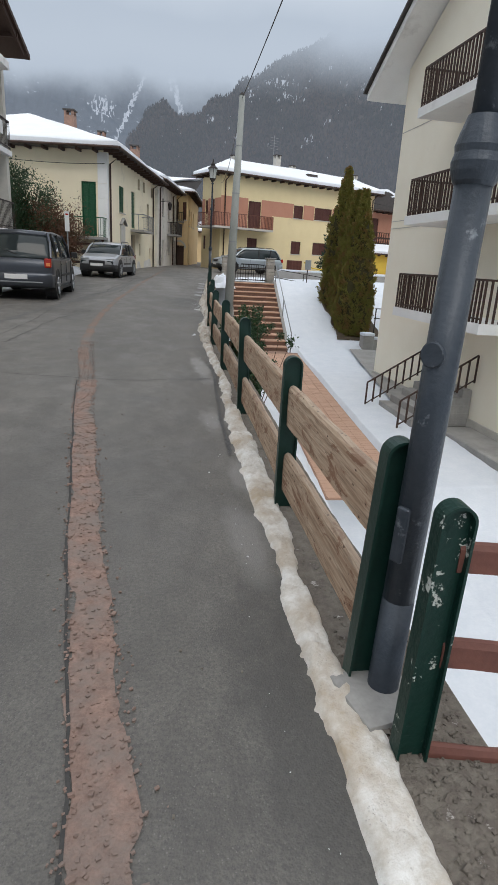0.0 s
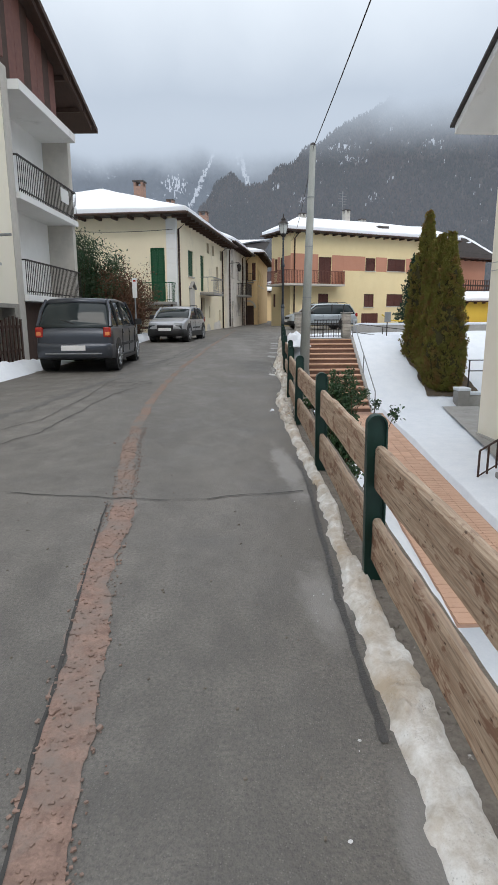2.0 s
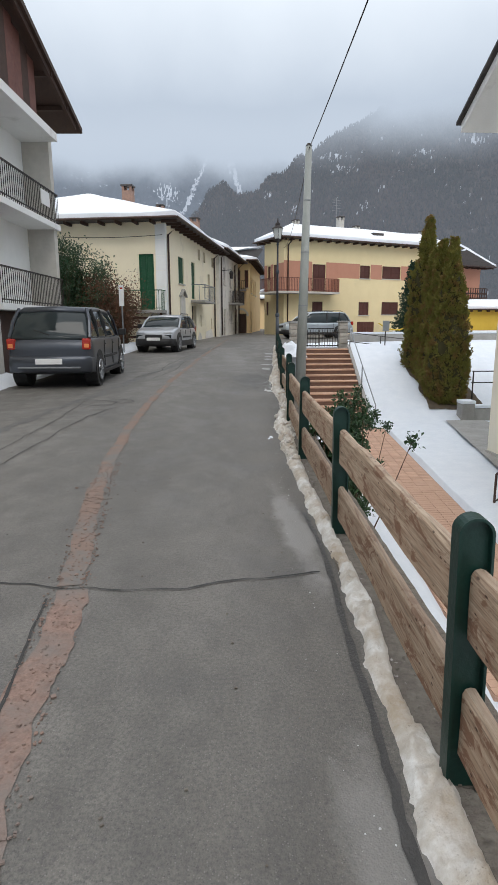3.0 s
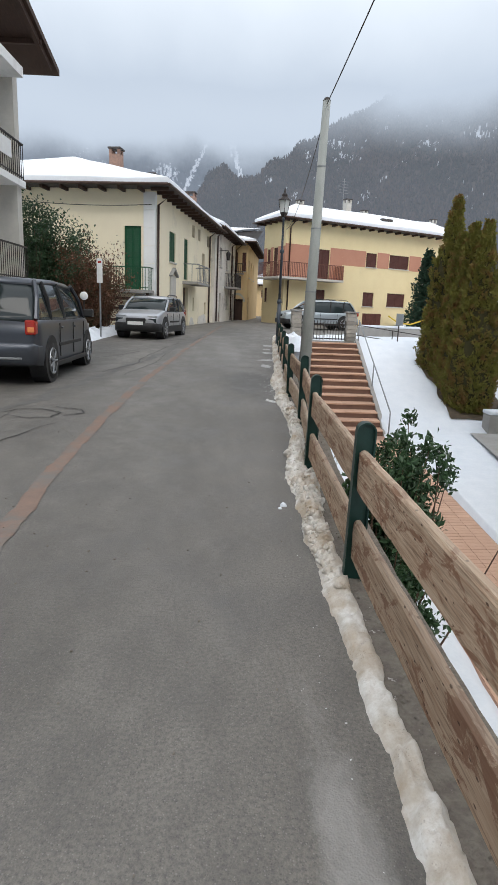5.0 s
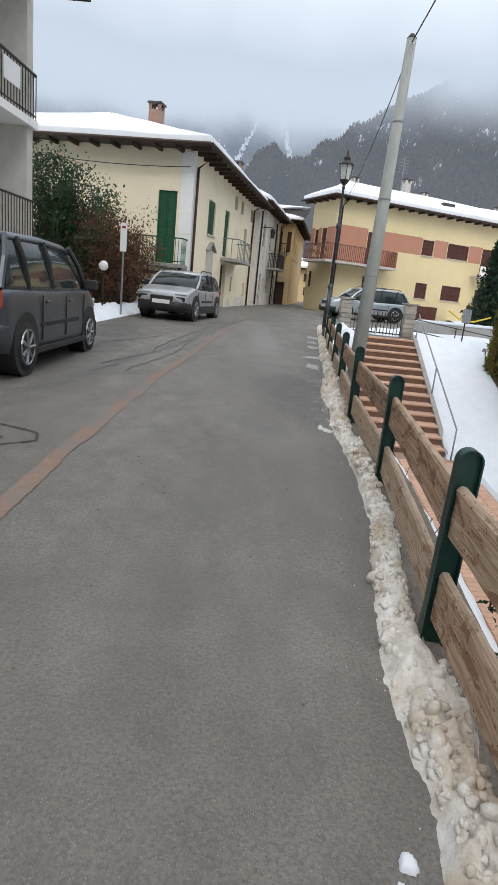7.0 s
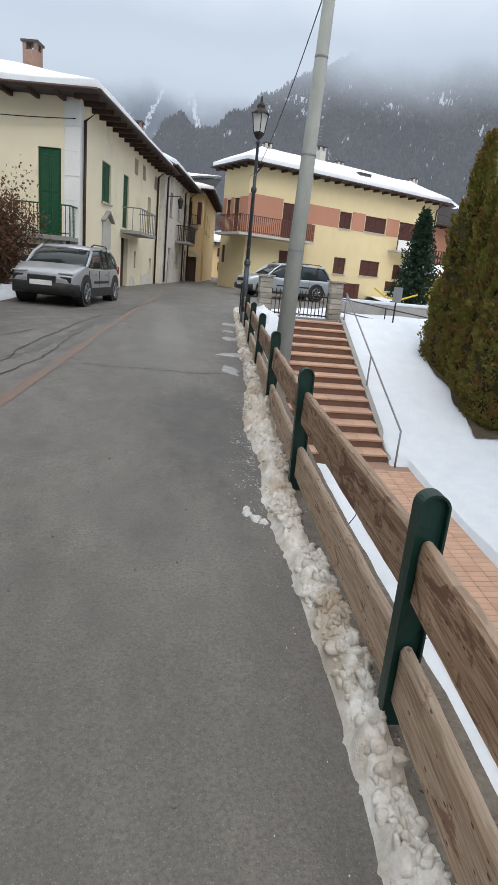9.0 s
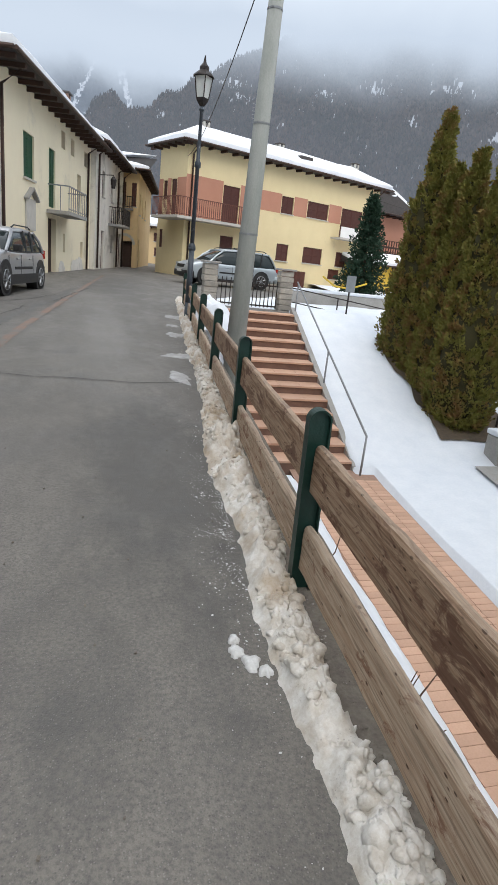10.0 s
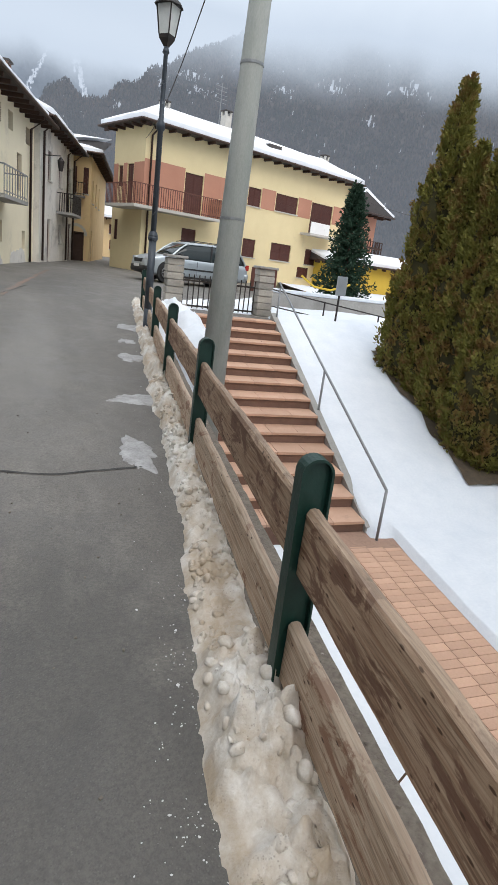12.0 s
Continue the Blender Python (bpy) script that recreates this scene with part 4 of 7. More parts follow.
wire((2.54, 22.75, 6.6), (4.75, 46.2, 6.7), 0.7, 0.012, "black overhead cable strung to the yellow house")


wire((19.1, 52.0, 6.7), (42.0, 60.0, 7.4), 0.6, 0.012, "thin grey cable leaving the yellow house")
wire((-2.75, 30.72, 5.3), (-11.5, 32.4, 5.75), 0.25, 0.014, "slack cable along the cream farmhouse")


# ---- buildings ----
def wall_panel(bm, s0, s1, z0, z1, holes, t=0.3, m=None):
    """A wall in the plane depth 0 .. t with rectangular openings (s0, s1, z0, z1)."""
    ss = sorted({s0, s1, *[v for h in holes for v in h[:2]]})
    zs = sorted({z0, z1, *[v for h in holes for v in h[2:]]})
    ss, zs = [v for v in ss if s0 <= v <= s1], [v for v in zs if z0 <= v <= z1]
    cache = {}

    def vert(s, d, z):
        k = (round(s, 4), d, round(z, 4))
        if k not in cache:
            cache[k] = bm.verts.new((m @ Vector((s, d, z))) if m else (s, d, z))
        return cache[k]

    def full(i, j):
        if not (0 <= i < len(ss) - 1 and 0 <= j < len(zs) - 1):
            return False
        s, z = (ss[i] + ss[i + 1]) / 2, (zs[j] + zs[j + 1]) / 2
        return not any(h[0] < s < h[1] and h[2] < z < h[3] for h in holes)

    for i in range(len(ss) - 1):
        for j in range(len(zs) - 1):
            if not full(i, j):
                continue
            a, b, c, d = ss[i], ss[i + 1], zs[j], zs[j + 1]
            bm.faces.new([vert(a, 0, c), vert(b, 0, c), vert(b, 0, d), vert(a, 0, d)])
            bm.faces.new([vert(a, t, c), vert(a, t, d), vert(b, t, d), vert(b, t, c)])
            if not full(i - 1, j):
                bm.faces.new([vert(a, 0, c), vert(a, 0, d), vert(a, t, d), vert(a, t, c)])
            if not full(i + 1, j):
                bm.faces.new([vert(b, 0, c), vert(b, t, c), vert(b, t, d), vert(b, 0, d)])
            if not full(i, j - 1):
                bm.faces.new([vert(a, 0, c), vert(a, t, c), vert(b, t, c), vert(b, 0, c)])
            if not full(i, j + 1):
                bm.faces.new([vert(a, 0, d), vert(b, 0, d), vert(b, t, d), vert(a, t, d)])
    return bm


FRONT = Matrix.Identity(4)
RIGHT = pose(0, 0, 0, 0, 0, 90)
LEFT = pose(0, 0, 0, 0, 0, -90)


def shuttered(house, m, s0, s1, z0, z1, material, kind="window", sill=True, leaves=2, deep=0.06, label=""):
    """A closed, shuttered opening with frame, slatted leaves and sill."""
    bm = bmesh.new()
    for a, b, c, d in ((s0, s0 + 0.05, z0, z1), (s1 - 0.05, s1, z0, z1), (s0 + 0.05, s1 - 0.05, z1 - 0.05, z1), (s0 + 0.05, s1 - 0.05, z0, z0 + 0.04)):
        quad_box(bm, a, b, deep, deep + 0.08, c, d, m)
    w = part(kind, bm, material, house, label)
    n = leaves
    for k in range(n):
        a, b = s0 + 0.05 + (s1 - s0 - 0.1) * k / n + 0.004, s0 + 0.05 + (s1 - s0 - 0.1) * (k + 1) / n - 0.004
        bm = bmesh.new()
        c, d = z0 + 0.045, z1 - 0.055
        quad_box(bm, a, a + 0.05, deep - 0.01, deep + 0.03, c, d, m)
        quad_box(bm, b - 0.05, b, deep - 0.01, deep + 0.03, c, d, m)
        for z in (c, (c + d) / 2 - 0.03, d - 0.06):
            quad_box(bm, a + 0.05, b - 0.05, deep - 0.008, deep + 0.028, z, z + 0.06, m)
        cnt = max(4, int((d - c) / 0.075))
        for q in range(cnt):
            z = c + (d - c) * (q + 0.5) / cnt
            quad_box(bm, a + 0.05, b - 0.05, deep + 0.004, deep + 0.012, -0.042, 0.042, m @ pose(0, 0, z, -20, 0, 0))
        quad_box(bm, a + 0.05, b - 0.05, deep + 0.03, deep + 0.036, c, d, m)
        part("shutter", bm, material, w)
    if sill:
        bm = bmesh.new()
        quad_box(bm, s0 - 0.06, s1 + 0.06, -0.07, 0.1, z0 - 0.06, z0, m)
        part("sill", bm, TRIMSTONE, w)
    return w


def hip_roof(house, x0, x1, y0, y1, eave, rise, over=0.7, hip=True, snow=0.2, ridge_along="x", back_hip=True, snowmat=None):
    """A hipped or gabled roof: dark deck, rafters below it, and a thick rounded snow cover."""
    X0, X1, Y0, Y1 = x0 - over, x1 + over, y0 - over, y1 + over
    if ridge_along == "x":
        h = (Y1 - Y0) / 2 if hip else 0
        r0, r1 = (X0 + h, (Y0 + Y1) / 2), (X1 - h, (Y0 + Y1) / 2)
    else:
        h = (X1 - X0) / 2 if hip else 0
        r0, r1 = ((X0 + X1) / 2, Y0 + h), ((X0 + X1) / 2, Y1 - (h if back_hip else 0))

    def deck(z, t, grow, lumps):
        bm = bmesh.new()
        base = [(X0 - grow, Y0 - grow), (X1 + grow, Y0 - grow), (X1 + grow, Y1 + grow), (X0 - grow, Y1 + grow)]
        lo = [bm.verts.new((x, y, z)) for x, y in base]
        up = [bm.verts.new((x, y, z + t)) for x, y in base]
        ra, rb = bm.verts.new((*r0, z + t + rise)), bm.verts.new((*r1, z + t + rise))
        for k in range(4):
            bm.faces.new((lo[k], lo[(k + 1) % 4], up[(k + 1) % 4], up[k]))
        if ridge_along == "x":
            faces = ((up[0], up[1], rb, ra), (up[1], up[2], rb), (up[2], up[3], ra, rb), (up[3], up[0], ra))
        else:
            faces = ((up[0], up[1], ra), (up[1], up[2], rb, ra), (up[2], up[3], rb), (up[3], up[0], ra, rb))
        for f in faces:
            bm.faces.new(f)
        bm.faces.new(lo[::-1])
        return bm

    roof = part("roof", deck(eave, 0.09, 0.0, 0), ROOFSLATE, house, "dark roof edge with timber rafters")
    bm = deck(eave + 0.094, snow, -0.04, 1)
    bmesh.ops.subdivide_edges(bm, edges=bm.edges[:], cuts=7, use_grid_fill=True)
    bmesh.ops.triangulate(bm, faces=[f for f in bm.faces if len(f.verts) > 4])
    for v in bm.verts:
        if v.co.z > eave + 0.12:
            v.co += Vector((0.05 * n2(v.co.x, v.co.y, 0.9, 1), 0.05 * n2(v.co.x, v.co.y, 0.9, 2), 0.10 * n2(v.co.x, v.co.y, 0.5, 3) + 0.03 * n2(v.co.x, v.co.y, 2.2, 4)))
    part("roof_snow", bm, snowmat or ROOFSNOW, roof, "thick white snow cover", True)
    k = 0
    for q in range(int((X1 - X0) / 0.8)):
        x = X0 + 0.3 + 0.8 * q
        for ya, yb in ((Y0 + 0.05, y0 + 0.02), (y1 - 0.02, Y1 - 0.05)):
            part("rafter", box(x - 0.05, x + 0.05, ya, yb, eave - 0.13, eave - 0.004), WOODDARK, roof)
    for q in range(int((Y1 - Y0) / 0.8)):
        y = Y0 + 0.3 + 0.8 * q
        for xa, xb in ((X0 + 0.05, x0 + 0.02), (x1 - 0.02, X1 - 0.05)):
            part("rafter", box(xa, xb, y - 0.05, y + 0.05, eave - 0.13, eave - 0.004), WOODDARK, roof)
    for pts in (((X0, Y0 - 0.05, eave + 0.05), (X1, Y0 - 0.05, eave + 0.05)), ((X1 + 0.05, Y0, eave + 0.05), (X1 + 0.05, Y1, eave + 0.05)), ((X0 - 0.05, Y0, eave + 0.05), (X0 - 0.05, Y1, eave + 0.05))):
        part("gutter", tube(bmesh.new(), pts, 0.06, 8), COPPER, roof)
    return roof


def chimney(house, x, y, z0, z1, w=0.35, stuff=BRICKMAT):
    c = part("chimney", box(x - w, x + w, y - w, y + w, z0, z1, 0.01, 1), stuff, house, "chimney with a slab cover on small piers")
    for a in (-1, 1):
        for b in (-1, 1):
            part("pier", box(x + a * w * 0.75 - 0.06, x + a * w * 0.75 + 0.06, y + b * w * 0.75 - 0.06, y + b * w * 0.75 + 0.06, z1 + 0.002, z1 + 0.2), stuff, c)
    part("cover", box(x - w * 1.2, x + w * 1.2, y - w * 1.2, y + w * 1.2, z1 + 0.203, z1 + 0.28, 0.01, 1), ROOFSLATE, c)


def downpipe(house, pts, r=0.05):
    part("downpipe", tube(bmesh.new(), pts, r, 8), COPPER, house, "brown metal downpipe", True)


def railing(parent, m, s0, s1, d, z, h, material, gap=0.12, name="railing", returns=0.0, bar=0.012):
    """A balcony railing: handrail, bottom rail and bars."""
    bm = bmesh.new()
    quad_box(bm, s0, s1, d - 0.02, d + 0.02, z + h - 0.04, z + h, m)
    r = part(name, bm, material, parent)
    bm = bmesh.new()
    quad_box(bm, s0, s1, d - 0.012, d + 0.012, z + 0.07, z + 0.1, m)
    part("bottom_rail", bm, material, r)
    n = max(2, int((s1 - s0) / gap))
    for k in range(n + 1):
        s = s0 + (s1 - s0) * k / n
        bm = bmesh.new()
        quad_box(bm, s - bar, s + bar, d - bar, d + bar, z, z + h - 0.04, m)
        part("bar", bm, material, r)
    if returns:
        for s in (s0, s1):
            bm = bmesh.new()
            quad_box(bm, s - 0.02, s + 0.02, d + 0.02, d + returns, z + h - 0.04, z + h, m)
            for q in range(1, max(2, int(returns / gap))):
                quad_box(bm, s - bar, s + bar, d + gap * q - bar, d + gap * q + bar, z, z + h - 0.04, m)
            part("side_railing", bm, material, r)
    return r


def slab(parent, m, s0, s1, d0, d1, z0, z1, material, name="balcony_slab", label=""):
    bm = bmesh.new()
    quad_box(bm, s0, s1, d0, d1, z0, z1, m)
    return part(name, bm, material, parent, label)


def body(house, W0, W1, D, z0, eave, material, front_holes=(), right_holes=(), left_holes=()):
    """Four walls; the openings are (s0, s1, z0, z1) in each wall's own run."""
    part("wall", wall_panel(bmesh.new(), W0, W1, z0, eave, list(front_holes)), material, house)
    mr = pose(W1, 0, 0, 0, 0, 90)
    part("wall", wall_panel(bmesh.new(), 0.303, D, z0, eave, list(right_holes), 0.3, mr), material, house)
    ml = pose(W0, 0, 0, 0, 0, -90)
    part("wall", wall_panel(bmesh.new(), -D, -0.303, z0, eave, list(left_holes), 0.3, ml), material, house)
    part("wall", box(W0 + 0.303, W1 - 0.303, D - 0.3, D, z0, eave), material, house)
    return mr, ml


# pale farmhouse beside the silver car
lh = thing("farmhouse", "old cream-plastered house with green shutters and a snowy roof", "house", pose(-2.65, 30.9, 0, 0, 0, -11.5))
lf = [(-1.27, -0.56, 2.0, 4.5), (-5.25, -4.6, 2.6, 4.5), (-8.5, -7.8, 2.6, 4.5)]
lr = [(2.35, 3.45, 3.35, 4.65), (5.2, 6.05, 2.72, 4.67), (5.1, 6.2, 0.3, 2.35), (6.9, 7.5, 4.95, 5.55), (8.4, 9.0, 4.95, 5.55), (7.3, 7.6, 1.2, 1.9), (9.6, 10.3, 3.1, 4.4), (10.4, 10.9, 1.0, 1.7), (10.9, 11.6, 4.9, 5.5)]
mr, ml = body(lh, -12.0, 0, 12.3, 0.1, 5.9, LHWALL, lf, lr)
for h in lf:
    shuttered(lh, FRONT, *h, GREENSHUT, sill=False)
shuttered(lh, mr, *lr[0], GREENSHUT)
shuttered(lh, mr, *lr[1], GREENSHUT, "balcony_door", False)
shuttered(lh, mr, *lr[2], WOODDARK, "house_door", False, 1, 0.18)
for h in lr[3:]:
    shuttered(lh, mr, *h, BROWNSHUT, sill=False, leaves=1, deep=0.15)
hip_roof(lh, -12.0, 0, 0, 12.3, 5.9, 2.35, 0.75, True, 0.22, "x")
chimney(lh, -2.75, 3.3, 6.7, 7.95, 0.25)
chimney(lh, -1.9, 6.2, 6.7, 7.55, 0.18)
chimney(lh, -1.5, 9.0, 6.5, 7.3, 0.18)
downpipe(lh, [(0.68, 0.45, 5.88), (0.09, 0.25, 5.35), (0.09, 0.25, 0.3)])
downpipe(lh, [(0.68, 11.2, 5.88), (0.09, 11.4, 5.5), (0.09, 11.4, 0.5)])
for k in range(8):
    part("corner_pilaster", box(-0.46, 0.016, -0.016, 0.3, 0.3 + 0.69 * k, 0.983 + 0.69 * k, 0.006, 1), WHITEPLASTER, lh)
slab(lh, mr, 4.9, 7.9, -0.8, -0.003, 2.5, 2.62, CONCRETE)
railing(lh, mr, 4.95, 7.85, -0.77, 2.62, 0.85, GREYMETAL, 0.3, "railing", 0.74)
slab(lh, mr, 2.45, 3.45, -0.05, -0.003, 1.8, 2.75, TRIMSTONE, "shrine_niche", "small painted wall shrine under a gabled hood")
bm = bmesh.new()
for q in ((2.35, 2.95, 30), (2.95, 3.55, -30)):
    quad_box(bm, -0.36, 0.36, -0.16, -0.003, -0.03, 0.03, mr @ pose((q[0] + q[1]) / 2, 0, 2.9, 0, -q[2], 0))
part("shrine_hood", bm, CONCRETE, lh)
slab(lh, FRONT, -1.9, 0.0, -0.75, -0.02, 1.85, 1.97, CONCRETE, "porch_slab")
railing(lh, FRONT, -1.85, -0.05, -0.7, 1.972, 0.9, GREENSHUT, 0.12, "railing", 0.66, 0.008)
for s in (-1.8, -0.15):
    slab(lh, FRONT, s, s + 0.1, -0.7, -0.6, 0.2, 1.85, WOODDARK, "porch_post")
for z in (0.7, 1.15, 1.55):
    slab(lh, FRONT, -1.8, -0.05, -0.73, -0.7, z, z + 0.12, WOODDARK, "porch_board")
for k in range(9):
    s, z = rng.uniform(6.3, 11.2), rng.uniform(0.2, 0.9)
    bm = bmesh.new()
    ring = [bm.verts.new(mr @ Vector((s + 0.45 * (1 + 0.4 * n2(k, q, 1.3, 2)) * math.cos(q * 0.4488), -0.004 - 0.0007 * k, z + 0.32 * (1 + 0.5 * n2(k, q, 1.7, 5)) * math.sin(q * 0.4488)))) for q in range(14)]
    r = bmesh.ops.extrude_face_region(bm, geom=[bm.faces.new(ring)])
    bmesh.ops.translate(bm, vec=(mr.to_3x3() @ Vector((0, -0.012, 0))), verts=[v for v in r["geom"] if isinstance(v, bmesh.types.BMVert)])
    part("plaster_patch", bm, OLDWALL, lh, "grey patch of crumbling plaster")

# grey old house next in the row
oh = thing("old_house", "old grey weathered house with patched plaster and downpipes", "house", pose(-0.2, 42.95, 0, 0, 0, -11.5))
orr = [(1.6, 2.3, 4.0, 5.2), (4.2, 4.9, 4.0, 5.2), (1.7, 2.4, 0.3, 2.4), (7.0, 7.7, 4.0, 5.2), (4.4, 5.0, 1.4, 2.3), (7.2, 8.2, 0.3, 2.5)]
mr2, _ = body(oh, -8, 0.25, 8.3, 0.2, 6.1, OLDWALL, (), orr)
for h in orr:
    shuttered(oh, mr2, *h, BROWNSHUT, sill=True, leaves=2 if h[1] - h[0] > 0.65 else 1, deep=0.1)
hip_roof(oh, -8, 0.25, 0, 8.3, 6.1, 2.2, 0.62, False, 0.22, "y")
chimney(oh, -2.0, 3.0, 7.2, 8.4, 0.3)
slab(oh, mr2, 3.6, 6.2, -0.8, -0.003, 2.75, 2.87, CONCRETE)
railing(oh, mr2, 3.65, 6.15, -0.77, 2.87, 0.85, IRON, 0.1, "railing", 0.74, 0.02)
for y in (0.25, 6.0, 8.0):
    downpipe(oh, [(0.8, y, 6.08), (0.34, y + 0.1, 5.7), (0.34, y + 0.1, 0.6)])
wl_lamp = thing("wall_lantern", "small black lantern on a wall bracket", "wall lamp", pose(-0.2, 42.95, 0, 0, 0, -11.5))
part("bracket", tube(bmesh.new(), [(0.25, 1.0, 4.9), (0.9, 1.0, 4.95)], 0.02, 6), IRON, wl_lamp)
part("lantern", tube(bmesh.new(), [(0.9, 1.0, 4.35), (0.9, 1.0, 4.75), (0.9, 1.0, 4.9)], 0, 6, [0.09, 0.16, 0.03]), IRON, wl_lamp)

# ochre house with an arched doorway
yh = thing("ochre_house", "narrow ochre house with an arched doorway and snowy eaves", "house", pose(3.45, 52.4, 0, 0, 0, -9))
yf = [(-1.9, -1.5, 4.3, 5.7), (-1.15, -0.85, 4.3, 5.7), (-1.9, -1.5, 2.9, 3.8), (-1.95, -1.0, 0.4, 2.2)]
mry, _ = body(yh, -6, -0.7, 12, 0.3, 6.4, OCHRE, yf, [(1.0, 1.6, 3.9, 5.2), (3.2, 3.8, 3.9, 5.2), (5.6, 6.2, 3.9, 5.2), (1.2, 2.0, 0.5, 2.4)])
for h in yf[:3] + yf[4:]:
    shuttered(yh, FRONT, *h, BROWNSHUT, leaves=1)
shuttered(yh, FRONT, *yf[3], WOODDARK, "arched_door", False, 1, 0.2)
bm = bmesh.new()
for k in range(8):
    a0 = math.pi * k / 8
    quad_box(bm, 0.5, 0.66, -0.05, -0.003, -0.11, 0.11, pose(-1.475, 0, 2.0, 0, -math.degrees(a0) - 11, 0))
part("arch_stones", bm, TRIMSTONE, yh)
for h in [(1.0, 1.6, 3.9, 5.2), (3.2, 3.8, 3.9, 5.2), (5.6, 6.2, 3.9, 5.2), (1.2, 2.0, 0.5, 2.4)]:
    shuttered(yh, mry, *h, BROWNSHUT, leaves=1)
hip_roof(yh, -6, -0.7, 0, 12, 6.4, 1.6, 0.6, True, 0.22, "x")
slab(yh, FRONT, -2.2, -1.0, -0.5, -0.003, 4.05, 4.15, CONCRETE)
railing(yh, FRONT, -2.15, -1.05, -0.47, 4.15, 0.7, IRON, 0.15, "railing", 0.44)
far = thing("far_house", "pale house closing the end of the lane", "house", pose(11.0, 78, 0, 0, 0, -6))
ff = [(-6.6, -5.9, 3.0, 3.9), (-4.6, -3.9, 3.0, 3.9), (-6.5, -5.7, 0.6, 2.5), (-4.5, -3.9, 1.5, 2.4)]
body(far, -8.5, 0, 9, 0.4, 4.4, OCHRE, ff)
for h in ff:
    shuttered(far, FRONT, *h, BROWNSHUT, leaves=1)
hip_roof(far, -8.5, 0, 0, 9, 4.4, 1.4, 0.7, True, 0.25, "x")

# large yellow and pink house
rh = thing("yellow_house", "long pale yellow house with pink band and brown shutters", "house", pose(9.5, 48.2, 0, 0, 0, 22.5))
rf = [(-2.66, -1.5, 3.72, 5.68), (1.69, 2.66, 4.78, 5.76), (3.85, 5.7, 4.82, 5.78), (6.95, 8.95, 3.95, 5.78), (-2.63, -1.7, 1.15, 2.98), (1.66, 2.64, 2.0, 3.0), (3.92, 5.62, 2.05, 3.03), (6.94, 8.95, 2.05, 3.0), (6.41, 7.46, 1.2, 1.85)]
rl = [(-2.5, -2.05, 4.6, 5.6), (-1.6, -1.0, 3.72, 5.65), (-2.75, -2.35, 2.0, 3.0)]
_, mlr = body(rh, -5.1, 10.4, 3.0, 0.4, 7.35, YELLOW, rf, (), rl)
for k, h in enumerate(rf):
    shuttered(rh, FRONT, *h, BROWNSHUT, "balcony_door" if h[3] - h[2] > 1.5 else "window", h[3] - h[2] < 1.5)
for h in rl:
    shuttered(rh, mlr, *h, BROWNSHUT, sill=False)
for a, b, c, d in ((-5.1, -2.7, 3.65, 5.85), (-1.46, -0.4, 3.65, 5.85), (-0.396, 1.65, 4.75, 5.85), (2.7, 3.8, 4.75, 5.85), (5.75, 6.9, 4.75, 5.85), (9.0, 10.4, 4.75, 5.85)):
    bm = bmesh.new()
    quad_box(bm, a + (0.0 if a > -5.1 else -0.004), b, -0.006, -0.0015, c, d)
    part("pink_band", bm, PINK, rh)
for a, b, c, d in ((-3.0, -2.54, 3.65, 5.7), (-2.01, -1.64, 3.65, 5.7), (-0.96, -0.0, 3.65, 5.7)):
    bm = bmesh.new()
    quad_box(bm, a, b, -0.006, -0.0015, c, d, mlr)
    part("pink_band", bm, PINK, rh)
slab(rh, FRONT, -6.2, -0.95, -1.1, -0.003, 3.5, 3.64, TRIMSTONE)
slab(rh, mlr, -1.75, -0.003, -1.1, -0.003, 3.5, 3.64, TRIMSTONE)
railing(rh, FRONT, -6.15, -1.0, -1.05, 3.64, 0.95, WOODRED, 0.13, "railing", 0.0, 0.014)
railing(rh, mlr, -1.7, 1.05, -1.05, 3.64, 0.95, WOODRED, 0.13, "railing", 0.0, 0.014)
slab(rh, FRONT, -1.02, -0.95, -1.05, -0.01, 3.65, 4.6, PINK, "balcony_wall")
slab(rh, FRONT, 6.2, 9.0, -0.9, -0.003, 3.78, 3.9, TRIMSTONE)
slab(rh, FRONT, 6.2, 7.9, -0.9, -0.85, 3.9, 4.55, WHITEPLASTER, "balcony_wall")
hip_roof(rh, -5.1, 10.4, 0, 3.0, 7.35, 1.0, 0.62, True, 0.24, "x")
slab(rh, FRONT, -1.6, 10.3, 3.01, 7.5, 0.4, 7.3, YELLOW, "rear_wing")
hip_roof(rh, -1.6, 10.3, 4.2, 7.5, 7.3, 0.9, 0.4, True, 0.2, "x")
for x, y, w in ((-3.2, 1.6, 0.2), (0.9, 1.7, 0.22), (2.6, 1.9, 0.2), (9.2, 1.6, 0.2)):
    chimney(rh, x, y, 7.7, 9.25 if w == 0.22 else 8.7, w, TRIMSTONE)
part("roof_hatch", box(3.1, 4.1, 0.3, 1.2, 7.6, 8.3, 0.02, 1), ROOFSLATE, rh, "dark roof hatch poking through the snow")
downpipe(rh, [(-4.7, -0.7, 7.33), (-4.8, -0.08, 6.9), (-4.8, -0.08, 0.6)])
downpipe(rh, [(10.1, -0.7, 7.33), (10.2, -0.08, 6.9), (10.2, -0.08, 0.6)])
ant = thing("roof_antenna", "thin metal television antenna on the roof", "antenna", pose(9.5, 48.2, 0, 0, 0, 22.5))
part("mast", tube(bmesh.new(), [(1.4, 3.0, 7.9), (1.4, 3.0, 11.2)], 0.03, 6), GREYMETAL, ant)
